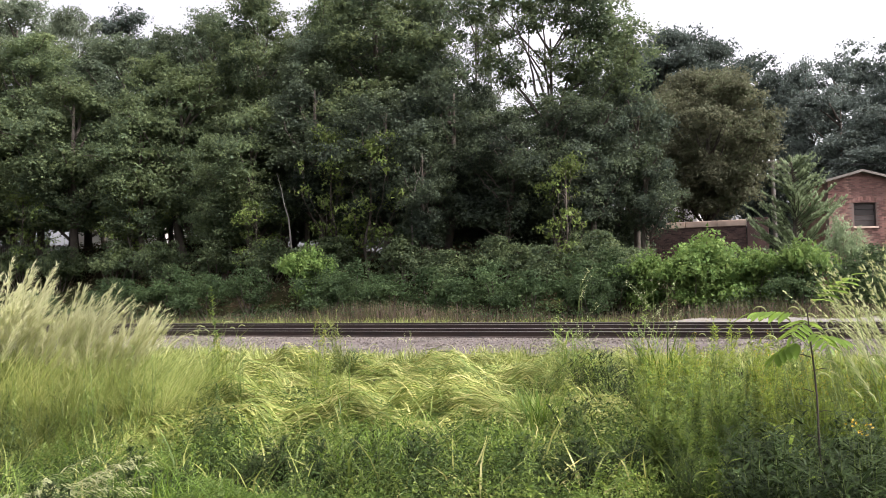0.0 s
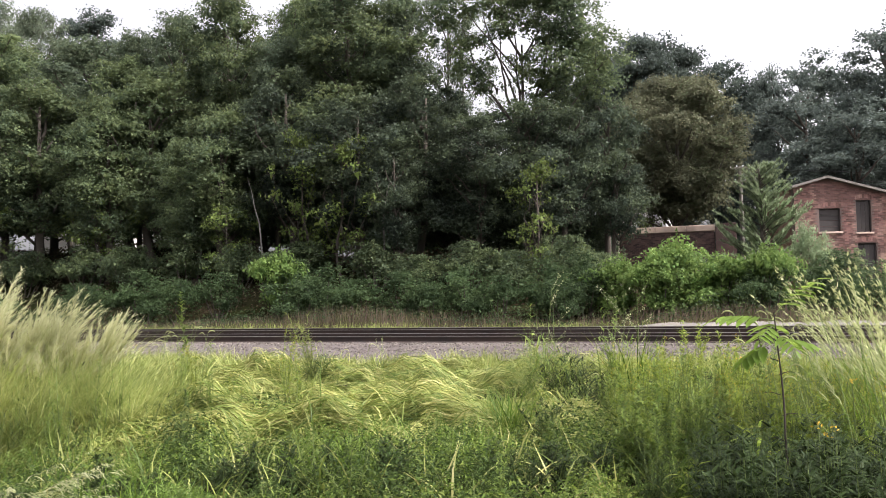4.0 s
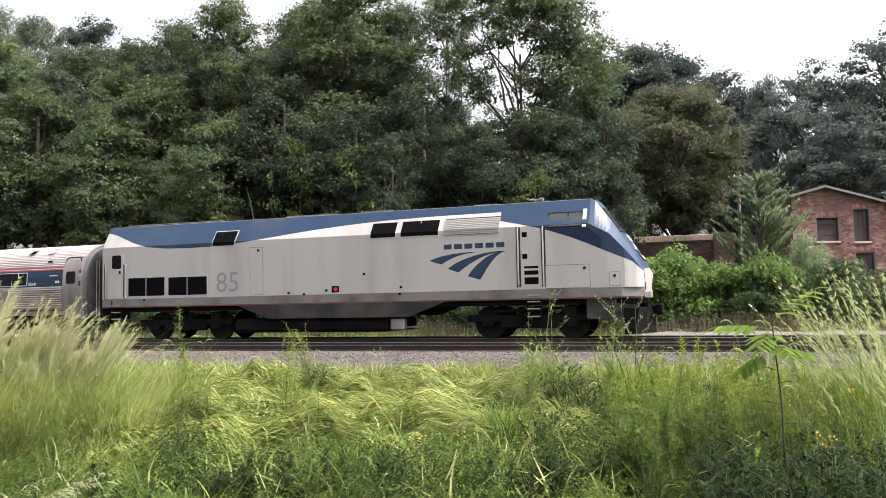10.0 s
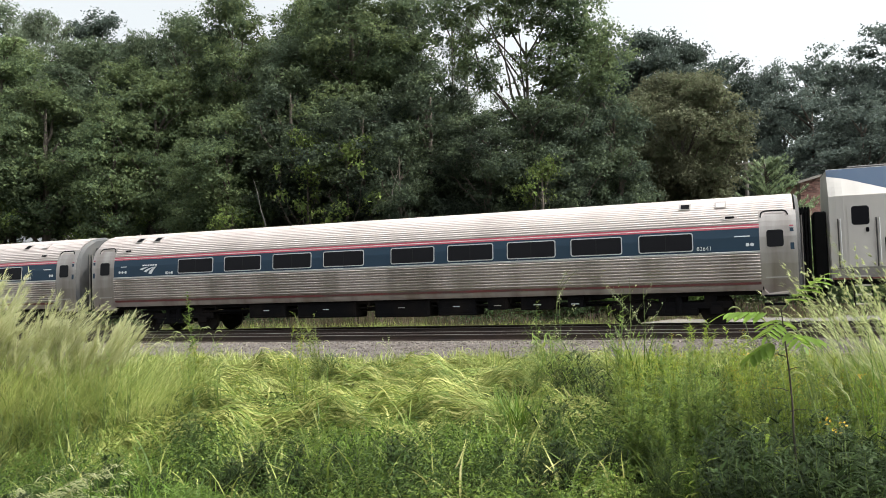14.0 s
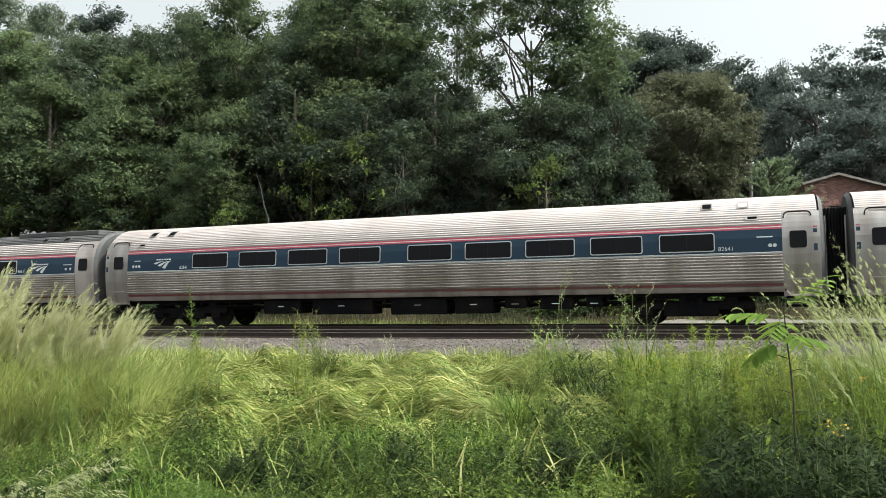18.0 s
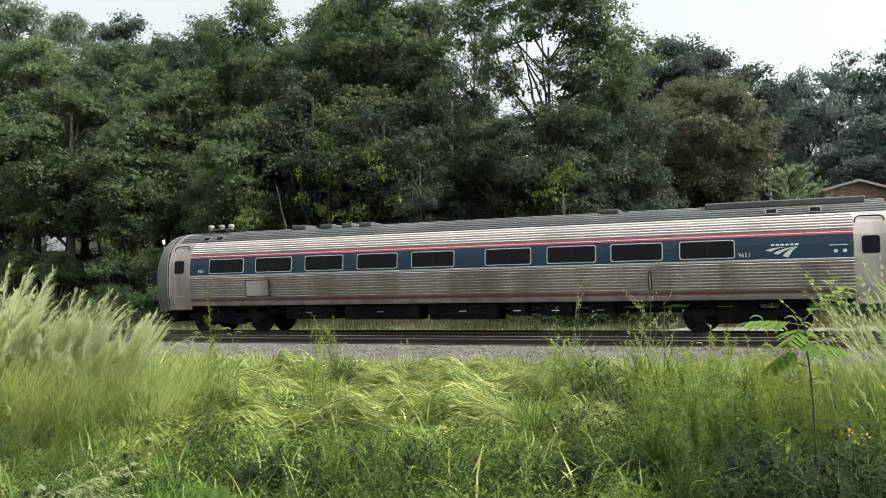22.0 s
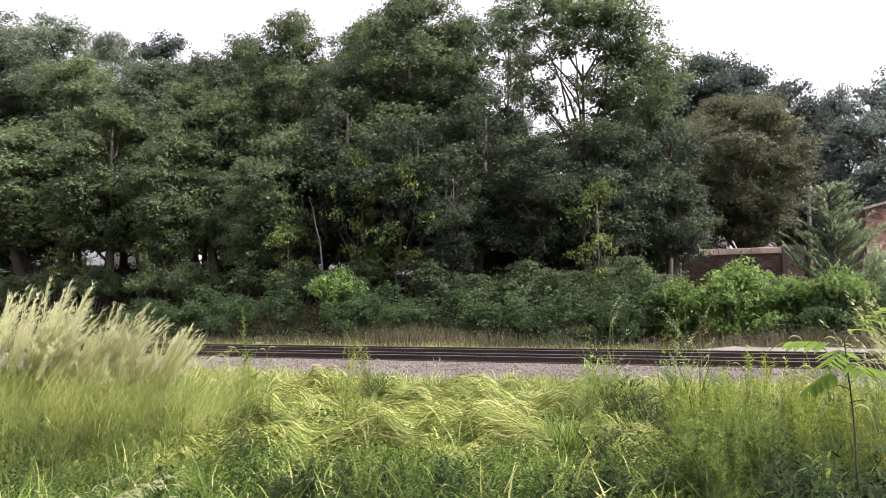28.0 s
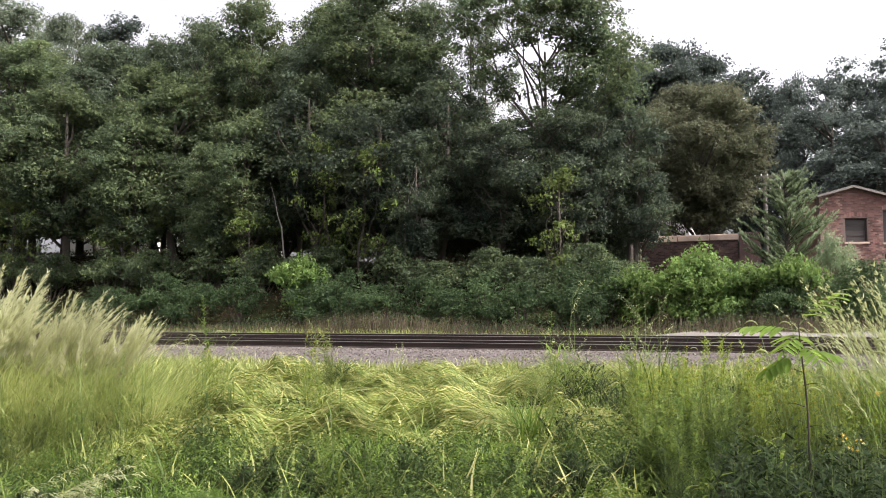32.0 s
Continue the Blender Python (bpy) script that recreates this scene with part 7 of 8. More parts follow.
# pale rounded tussocks before the plumes
x, y = sector(rs, 18, -57, -40, 8.6, 10.6, 0.4)
n = len(x)
stuff("pale_tussocks", tussocks(rs, x, y, rs.uniform(0.45, 0.8, n), rs.uniform(0.24, 0.46, n), 80, (0.010, 0.019), 4, 0.0, (0.9, 1.9)), BLADE_LONG, "pale rounded tussocks below the plumes", "grass")

# fuller pale tufts before the plumes
x, y = sector(rs, 80, -58, -38, 9.9, 11.4, 0.5)
stuff("standing_grass", tuft_blades(rs, x, y, rs.uniform(-0.9, 0.9, len(x)), 15, 0.08, (0.35, 0.95), (0.3, 1.2), (0.6, 2.0), (0.008, 0.016), 4, 0.05, 1.2, 0.7), BLADE_LONG, "fuller tufts of pale green grass", "grass")

# a stand of pale grass below the plumes
x, y = sector(rs, 230, -58, -39, 10.4, 11.6, 0.5)
stuff("plume_grass", tuft_blades(rs, x, y, rs.uniform(-1.0, 1.0, len(x)), 20, 0.11, (0.95, 1.55), (0.0, 0.6), (0.5, 1.8), (0.008, 0.015), 5, 0.0, 1.1, 0.7, 1 - 0.45 * ease(-43, -39.5, heading_of(x, y))), BLADE_PALE, "tall pale green grass below the plumes", "grass")

# tall arching grass on the left
rs = np.random.RandomState(103)
x, y = sector(rs, 320, -58, -37.5, 10.6, 14.0, 0.4)
keep = rs.uniform(size=len(x)) < 0.35 + 0.65 * ease(-38.0, -42, heading_of(x, y))
x, y = x[keep], y[keep]
stuff("tall_grass", tuft_blades(rs, x, y, rs.uniform(-1.2, 1.2, len(x)), 22, 0.12, (0.55, 1.30), (0.0, 0.7), (0.6, 2.3), (0.009, 0.017), 5, 0.12, 1.3, 0.8), BLADE_LONG, "dense tall pale green grass", "grass")


def plume_stems(rs, x, y, tall, droop, spray, reach=0.3, way=0.0, lean0=(0.05, 0.4), fluff=0.16, swing=0.5):
    """Stems with airy, nodding plumes: fine side sprays set with small seeds; returns stem, spray and seed arrays."""
    n = len(x)
    base = np.stack([x, y, ground_z(x, y)], 1)
    head = rs.normal(way, swing, n)
    lean, bend = rs.uniform(*lean0, n), rs.uniform(0.3, 1.1, n) * droop
    stems = blade_arrays(rs, base, head, tall, lean, bend, np.full(n, 0.010), 5)
    p, rows = base.copy(), []
    h = np.stack([np.cos(head), np.sin(head), np.zeros(n)], 1)
    for k in range(24):
        a = lean + bend * (k + 0.5) / 24
        p = p + (h * np.sin(a)[:, None] + np.array([0, 0, 1.0]) * np.cos(a)[:, None]) * (tall / 24)[:, None]
        rows.append(p)
    rows = np.stack(rows, 1)
    which = np.repeat(np.arange(n), spray)
    m = len(which)
    f = rs.uniform(1 - reach, 1.0, m)
    at = rows[which, np.minimum((f * 24).astype(int), 23)] + rs.normal(0, 0.006, (m, 3))
    size = fluff * (1.3 - 0.85 * (f - (1 - reach)) / reach) * rs.uniform(0.5, 1.25, m)
    turn = head[which] + rs.normal(0, 0.35, m)
    tilt, sag = lean[which] + bend[which] * f + rs.uniform(-0.2, 0.45, m), rs.uniform(0.1, 0.9, m)
    sprays = blade_arrays(rs, at, turn, size, tilt, sag, rs.uniform(0.006, 0.012, m), 3)
    few = rs.uniform(size=m) < 0.45
    g = rs.uniform(0.3, 1.0, m)
    lie = tilt + sag * g * 0.5
    tips = at + (np.stack([np.cos(turn) * np.sin(lie), np.sin(turn) * np.sin(lie), np.cos(lie)], 1)) * (size * g)[:, None] + rs.normal(0, 0.006, (m, 3))
    seeds = leaf_arrays(rs, tips[few], rs.normal(0, 1, (int(few.sum()), 3)), rs.uniform(0.014, 0.024, int(few.sum())), 0.4)
    return stems, sprays, seeds


def plumes(rs, x, y, tall, droop, spray, label, mat, **kw):
    stems, sprays, seeds = plume_stems(rs, x, y, tall, droop, spray, **kw)
    stuff("plume_stems", stems, BLADE_LONG if mat == PLUME else BLADE_GREEN, "slender stems of plume grass", "grass")
    stuff("grass_plumes", join_tris(sprays, seeds), mat, label, "grass")


def join_tris(quads, tris):
    """Quads and triangles as one set of triangles."""
    v, q = quads
    w, t = tris
    return np.concatenate([v, w]), np.concatenate([q[:, [0, 1, 2]], q[:, [0, 2, 3]], t + len(v)])


# heading, distance, height of the tops, stems: clouds of plumes with gaps between them
PLUME_SPOTS = [(-52.5, 11.5, 1.92, 30, 1.0), (-51.0, 11.5, 1.97, 34, 0.7), (-49.9, 11.5, 1.94, 34, 0.6), (-49.1, 11.5, 1.99, 36, 0.5), (-48.3, 11.5, 2.12, 44, 0.5), (-47.2, 11.5, 1.59, 20, 0.6), (-45.9, 11.5, 1.68, 34, 0.5), (-44.9, 11.5, 1.83, 44, 0.45), (-44.1, 11.5, 1.55, 24, 0.5), (-42.7, 11.5, 1.38, 24, 0.5), (-41.5, 11.5, 1.55, 40, 0.4)]
px, py, pt = [], [], []
for a, r, h, k, wide in PLUME_SPOTS:
    k = int(k * 0.75)
    ang = np.radians(a - 2.6 + rs.normal(0, wide * 0.55, k))
    rad = r + rs.normal(0, 0.2, k)
    px.append(np.sin(ang) * rad), py.append(np.cos(ang) * rad), pt.append(h * 1.06 * rs.uniform(0.6, 1.0, k) ** 0.7)
plumes(rs, np.concatenate(px), np.concatenate(py), np.concatenate(pt), 0.75, 60, "pale feathery plumes of tall grass leaning over", PLUME, reach=0.36, lean0=(-0.05, 0.35), fluff=0.22, swing=0.3)
# a fallen swathe of plumes close by, and tall plumes among the weeds
x, y = sector(rs, 34, -56.0, -46.5, 7.0, 7.8, 0.5)
plumes(rs, x, y, rs.uniform(0.7, 1.4, len(x)), 0.5, 60, "drooping pale grass plumes near the ground", PLUME, reach=0.75, way=-0.25, lean0=(0.95, 1.3), fluff=0.13, swing=0.3)
x, y = sector(rs, 90, 6.8, 12.5, 7.4, 9.8, 0.5)
plumes(rs, x, y, rs.uniform(1.3, 2.25, len(x)), 0.6, 60, "pale green plumes of tall grass", PLUME_GREEN, reach=0.42, fluff=0.11, way=2.7, swing=0.9)

# dry weeds and a strip of short grass beyond the railway
rs = np.random.RandomState(104)
x = rs.uniform(-48, 10, 15000)
y = rs.uniform(30.4, 32.6, 15000)
tall = rs.uniform(0.3, 1.15, 15000) * (0.8 + 0.35 * bumps(x, y, 21, 0.5)) * (0.75 + 0.25 * ease(-22, -16, x))
keep = rs.uniform(size=15000) < np.where(x < -20, 0.55, 1.0)
x, y, tall = x[keep], y[keep], tall[keep]
n = len(x)
stuff("dry_weeds", blade_arrays(rs, np.stack([x, y, ground_z(x, y) - 0.02], 1), rs.uniform(0, 6.28, n), tall, rs.uniform(0.0, 0.25, n), rs.uniform(0.0, 0.7, n), rs.uniform(0.014, 0.03, n), 2), DRY_WEED, "strip of dry brown and purplish weeds", "weeds")
x = rs.uniform(-60, 6, 16000)
y = rs.uniform(28.9, 31.2, 16000)
n = len(x)
stuff("verge_grass", blade_arrays(rs, np.stack([x, y, np.maximum(ground_z(x, y), np.interp(y, [28.5, 29.6, 30.2], [0.17, -0.02, -0.1])) - 0.02], 1), rs.uniform(0, 6.28, n), rs.uniform(0.12, 0.42, n), rs.uniform(0, 0.4, n), rs.uniform(0.2, 1.0, n), rs.uniform(0.016, 0.030, n), 2), BLADE_LONG, "short green grass verge beyond the tracks", "grass")
x = rs.uniform(-55, 12, 11000)
y = rs.uniform(30.8, 33.6, 11000)
n = len(x)
stuff("verge_weeds", leaf_arrays(rs, np.stack([x, y, ground_z(x, y) + rs.uniform(0.05, 0.9, n) * (0.7 + 0.4 * bumps(x, y, 25, 0.8))], 1), np.stack([rs.normal(0, 0.6, n), rs.normal(0, 0.6, n) - 0.3, np.ones(n)], 1), rs.uniform(0.08, 0.17, n), 0.5), LEAF_BUSH, "leafy weeds at the foot of the shrubs", "weeds")
# leaf litter and herbs on the shaded bank
x = rs.uniform(-60, 10, 26000)
y = rs.uniform(34.0, 50.0, 26000)
n = len(x)
stuff("bank_herbs", leaf_arrays(rs, np.stack([x, y, ground_z(x, y) + rs.uniform(0.0, 0.5, n)], 1), np.stack([rs.normal(0, 0.5, n), rs.normal(0, 0.5, n), np.ones(n)], 1), rs.uniform(0.12, 0.26, n), 0.5), LITTER, "brown leaf litter and herbs on the shaded bank", "leaf litter")

# ---- single plants ----


def make_weed(seed, tall, leaf, leaves, size, slim, label, name="weed", tip=0.0, stems=5, open_out=0.22):
    """An upright bushy weed: stems that fan out from the root, narrow drooping leaves all along them."""
    rs = np.random.RandomState(seed)
    t = thing(name, label, "weed", "weeds in the meadow")
    sets, tops = [], []
    for k in range(stems):
        a, r = rs.uniform(0, 6.28), tall * open_out * (0.25 + 0.75 * math.sqrt(rs.uniform())) * (k > 0)
        top = Vector((math.cos(a) * r, math.sin(a) * r, tall * (1.0 if k == 0 else rs.uniform(0.6, 0.98))))
        path = limb_path(rs, (rs.normal(0, 0.02), rs.normal(0, 0.02), -0.03), top, 0.03 * tall, 6)
        part("stem", Shape().tube(path, [0.005, 0.0045, 0.004, 0.0032, 0.0024, 0.001], 5), STEM, t)
        tops.append(top)
        n = leaves // stems
        f = rs.uniform(0.1, 1.0, n)
        pts = np.array([tuple(p) for p in path])
        base = np.stack([np.interp(f, np.linspace(0, 1, 6), pts[:, i]) for i in range(3)], 1)
        length = size * (1.2 - 0.7 * f) * rs.uniform(0.6, 1.25, n)
        sets.append(blade_arrays(rs, base, rs.uniform(0, 6.28, n), length, rs.uniform(0.7, 1.4, n), rs.uniform(0.2, 1.1, n), size * slim * rs.uniform(0.7, 1.25, n), 2))
    part("foliage", fast_mesh("foliage", *join_arrays(sets)), leaf, t)
    if tip:
        for top in tops[:3]:
            n = 14
            p = np.array(tuple(top)) + np.stack([rs.normal(0, 0.02, n), rs.normal(0, 0.02, n), rs.uniform(-0.12, 0.01, n)], 1)
            ob = part("flower_head", fast_mesh("flower_head", *leaf_arrays(rs, p, rs.normal(0, 1, (n, 3)), rs.uniform(0.01, 0.02, n) * tip)), YELLOW, t, "small yellow flower head")
            ob["kind"] = "stuff"
    return t


def make_mound(seed, tall, wide, leaf, leaves, size, label):
    """A low leafy weed: a mound of small leaves on short stems."""
    rs = np.random.RandomState(seed)
    t = thing("leafy_weed", label, "weed", "leafy weeds in the meadow")
    for k in range(3):
        a = rs.uniform(0, 6.28)
        part("stem", Shape().tube(limb_path(rs, (0, 0, -0.03), (math.cos(a) * wide * 0.6, math.sin(a) * wide * 0.6, tall * rs.uniform(0.5, 0.9)), 0.02, 4), [0.004, 0.003, 0.002, 0.001], 5), STEM, t)
    d = unit(rs.normal(size=(leaves, 3)))
    d[:, 2] = np.abs(d[:, 2])
    lump = 1 + 0.25 * np.sin(d[:, 0] * 5 + seed) * np.sin(d[:, 1] * 4 + 1)
    at = d * (rs.uniform(0.35, 1.05, leaves) * lump)[:, None] * np.array([wide, wide, tall])
    part("foliage", fast_mesh("foliage", *leaf_arrays(rs, at, d * 0.6 + rs.normal(0, 0.5, (leaves, 3)) + [0, 0, 0.6], size * rs.uniform(0.6, 1.3, leaves), 0.42)), leaf, t)
    return t


def scatter(ob, spots, spread=(0.85, 1.2)):
    """Copies of a plant at (x, y); the specimen itself is taken away."""
    r = random.Random(len(spots))
    for x, y in spots:
        s = r.uniform(*spread)
        plant(ob, x, y, s, r.uniform(0, 360), r.uniform(0.9, 1.1), False)
    for o in [*ob.children_recursive, ob]:
        bpy.data.objects.remove(o)


def spots(seed, n, a0, a1, r0, r1, power=0.4):
    rs = np.random.RandomState(seed)
    x, y = sector(rs, n, a0, a1, r0, r1, power)
    return list(zip(x.tolist(), y.tolist()))


scatter(make_weed(201, 0.80, WEED_LEAF, 520, 0.13, 0.15, "tall leafy goldenrod not yet in bloom", name="goldenrod", stems=6, open_out=0.26), spots(1, 22, -9, -2, 7.4, 11.2) + spots(21, 34, -2, 13, 7.0, 12.5), (0.7, 1.25))
# On the right the darker leaves put in the shade that lies there.
scatter(make_weed(202, 0.62, WEED_DARK, 420, 0.12, 0.08, "dark green bushy weed", stems=6, open_out=0.4), spots(2, 34, -8, 13, 6.3, 10.0) + spots(22, 18, -55, -34, 8.2, 11.5), (0.7, 1.2))
scatter(make_weed(203, 0.95, WEED_LEAF, 320, 0.12, 0.09, "tall slender weed with narrow leaves", stems=5, open_out=0.16), spots(3, 8, -7, -2, 8.0, 11.0) + spots(33, 26, -55, -36, 9.2, 12.0) + spots(23, 20, -2, 13, 8.0, 13), (0.75, 1.2))
scatter(make_weed(204, 0.95, LEAF_LIGHT, 440, 0.12, 0.10, "yellow-green goldenrod with budding tips", name="goldenrod", tip=0.7, stems=5, open_out=0.18), spots(4, 44, -9, 11, 7.8, 12) + spots(44, 16, -2.5, 7.5, 7.4, 9.5) + spots(5, 5, -40, -30, 9, 14), (0.8, 1.15))
scatter(make_mound(205, 0.26, 0.30, WEED_LEAF, 420, 0.034, "low mound of leafy green weed"), spots(6, 60, -54, 6, 5.6, 10), (0.6, 1.6))
scatter(make_mound(206, 0.34, 0.34, WEED_DARK, 460, 0.036, "low mound of dark green leafy weed"), spots(7, 50, -54, 4, 5.8, 11) + spots(77, 30, -50, -8, 6.2, 8.2), (0.6, 1.4))
scatter(make_weed(207, 0.42, WEED_LEAF, 220, 0.10, 0.10, "small fine-leaved weed in the grass", stems=4, open_out=0.5), spots(8, 70, -54, 8, 5.8, 13), (0.6, 1.3))
# Leaf colour paints the shade: hollows first, then the stand on the right.
scatter(make_weed(209, 0.36, WEED_SHADE, 300, 0.13, 0.12, "low weed coloured dark to paint a hollow's shade", stems=5, open_out=0.7), spots(51, 16, -54, -44, 5.5, 6.8) + spots(52, 16, -44, -24, 6.4, 7.5) + spots(53, 8, -20, -8, 6.6, 8.0), (0.7, 1.2))
scatter(make_weed(208, 0.72, WEED_SHADE, 320, 0.17, 0.12, "nettle-like weed in dense stand, shade put into its colour", name="nettle", stems=5, open_out=0.4), spots(9, 100, -3, 13, 5.2, 7.4), (0.6, 1.15))

# ---- the plants that stand out ----


def frond(rs, start, heading, length, rise, droop, pairs, leaflet, parent, leaf):
    """A feather-shaped compound leaf: a rib with leaflets in pairs; rib and leaflets are parts."""
    pts, p, a = [], Vector(start), rise
    h = Vector((math.cos(heading), math.sin(heading), 0))
    side = Vector((-h.y, h.x, 0))
    for k in range(pairs + 1):
        pts.append(p.copy())
        a -= droop / pairs
        p = p + (h * math.cos(a) + Vector((0, 0, math.sin(a)))) * (length / pairs)
    rib = part("frond", Shape().tube(pts, [0.004 * (1 - 0.7 * k / pairs) for k in range(pairs + 1)], 5), STEM, parent, "green leaf rib")
    for k in range(2, pairs + 1):
        for sgn in ((-1, 1) if k < pairs else (0,)):
            s = leaflet * (0.75 + 0.5 * math.sin(k / pairs * math.pi)) * rs.uniform(0.85, 1.15)
            ahead = (pts[k] - pts[k - 1]).normalized()
            way = (side * sgn + ahead * (0.45 if sgn else 1.0) + Vector((0, 0, -0.25 + rs.uniform(-0.1, 0.1)))).normalized()
            across = way.cross(Vector((0, 0, 1))).normalized()
            up = across.cross(way)
            v = []
            for f, w in ((0.0, 0.05), (0.22, 0.17), (0.5, 0.19), (0.78, 0.11), (1.0, 0.0)):
                c = pts[k] + way * s * f - Vector((0, 0, 1)) * s * 0.18 * f * f
                v += [c - across * s * w + up * s * 0.05, c, c + across * s * w + up * s * 0.05]
            f = [(3 * i + j, 3 * i + j + 1, 3 * i + j + 4, 3 * i + j + 3) for i in range(4) for j in range(2)]
            part("leaflet", fast_mesh("leaflet", [tuple(q) for q in v], f, True), leaf, rib)
    return rib


# tree-of-heaven seedling with bright compound leaves
rs = np.random.RandomState(301)
SX, SY = 0.22, 6.5
sap = thing("sapling", "young tree with thin dark stem and bright compound leaves", "sapling", "", "", pose(SX, SY, float(ground_z(SX, SY))))
stem_pts = limb_path(rs, (0, 0, -0.05), (-0.05, 0, 1.55), 0.02, 8)
part("stem", Shape().tube(stem_pts, [0.009, 0.0085, 0.008, 0.0075, 0.007, 0.006, 0.005, 0.004], 8), STEM_DARK, sap, "thin dark stem")
top = stem_pts[-1]
for z, sgn in ((0.62, -1), (0.8, 1), (0.95, -1), (1.1, 1), (1.2, -1)):
    part("twig", Shape().tube([(-0.03 * z, 0, z), (-0.03 * z + sgn * 0.06, 0, z + 0.02), (-0.03 * z + sgn * 0.11, 0.01, z + 0.015)], [0.004, 0.003, 0.002], 5), STEM_DARK, sap)
for down, head, length, rise, droop, pairs, leaflet in ((0.02, 0.35, 0.42, 0.85, 0.35, 8, 0.14), (0.06, 3.05, 0.40, 0.25, 0.35, 7, 0.16), (0.10, 4.2, 0.26, -0.1, 0.5, 6, 0.11), (0.16, 5.4, 0.24, -0.2, 0.5, 6, 0.10), (0.12, 1.8, 0.30, 0.4, 0.8, 6, 0.13), (0.22, 3.5, 0.30, -0.3, 0.4, 6, 0.15), (0.20, 0.1, 0.28, 0.1, 0.5, 6, 0.13)):
    frond(rs, top - Vector((0, 0, down)), head, length, rise, droop, pairs, leaflet, sap, SAPLING_LEAF)

# feathery tall weeds, a drooping weed with painted underside shade, clumps of broad grass
feather = make_weed(310, 1.5, WEED_LEAF, 300, 0.18, 0.08, "tall feathery weed with fine leaves", name="feathery_weed", stems=4, open_out=0.14)
feather.matrix_basis = pose(-3.3, 12.8, -0.1)


def arching_clump(x, y, tall, wide, count, seed, leaf, label, slant=0.0, name="drooping_weed", thick=0.009):
    """A dense clump of fine leaves that rise from the root and hang over on all sides, more to one side by slant."""
    rs = np.random.RandomState(seed)
    t = thing(name, label, "weed", "", "", pose(x, y, float(ground_z(x, y))))
    for k in range(6):
        a = rs.uniform(0, 6.28)
        part("stem", Shape().tube(limb_path(rs, (0, 0, -0.03), (math.cos(a) * wide * 0.3 + slant * 0.5, math.sin(a) * wide * 0.2, tall * rs.uniform(0.6, 0.95)), 0.03, 5), [0.006, 0.005, 0.004, 0.003, 0.002], 5), STEM, t)
    r, a = np.sqrt(rs.uniform(size=count)), rs.uniform(0, 6.28, count)
    z = tall * (0.25 + 0.65 * rs.uniform(size=count)) * (1 - 0.45 * r ** 2)
    base = np.stack([np.cos(a) * r * wide * 0.42 + slant * z / tall * 0.5, np.sin(a) * r * wide * 0.3, z], 1)
    part("foliage", fast_mesh("foliage", *blade_arrays(rs, base, a + rs.normal(0, 0.5, count), rs.uniform(0.16, 0.5, count) * tall, rs.uniform(0.6, 1.6, count), rs.uniform(0.8, 1.7, count), rs.uniform(0.7, 1.3, count) * thick, 3)), leaf, t)
    return t


# The dark clump puts in the shaded underside of the light one.
arching_clump(-2.40, 12.2, 1.0, 1.15, 560, 311, WEED_SHADE, "dark-leaved clump painting the shaded underside of a drooping weed", -0.6, "drooping_weed", 0.017)
arching_clump(-2.72, 12.1, 1.30, 0.85, 300, 316, WEED_LEAF, "light green drooping weed leaning over a dark clump", -0.7, "drooping_weed", 0.017)
arching_clump(-3.35, 13.0, 1.0, 0.5, 260, 315, BLADE_LONG, "pale nodding grass heads beside a dark clump", -0.25, "nodding_grass", 0.011)
for k, (gx, gy, gt) in enumerate(((-0.78, 10.6, 1.30), (-0.60, 10.9, 1.24), (-0.36, 10.4, 1.18), (-0.15, 9.6, 1.1), (-0.95, 9.8, 1.0))):
    golden = make_weed(330 + k, gt, LEAF_LIGHT, 620, 0.18, 0.09, "bright yellow-green feathery goldenrod", name="goldenrod", stems=4, open_out=0.2)
    golden.matrix_basis = pose(gx, gy, -0.1)
leaning = make_weed(312, 1.6, BLADE_LONG, 620, 0.22, 0.075, "leaning feathery weed beside the ballast", name="leaning_weed", stems=10, open_out=0.28)
leaning.matrix_basis = pose(-7.2, 13.0, -0.1, 0, -27, 0)
arching_clump(-7.1, 13.1, 0.75, 0.7, 420, 317, WEED_DARK, "dark clump under a leaning feathery weed", -0.3, "drooping_weed", 0.014)
spire = make_weed(313, 1.85, WEED_LEAF, 220, 0.20, 0.15, "single tall green weed in the meadow", name="spire_weed", stems=2, open_out=0.05)
spire.matrix_basis = pose(-9.3, 11.8, -0.1)
dark_clump = make_weed(314, 0.5, WEED_SHADE, 700, 0.16, 0.08, "dark clump of broad-leaved weed", name="dark_weed", stems=10, open_out=0.6)
dark_clump.matrix_basis = pose(-2.2, 8.9, -0.1)


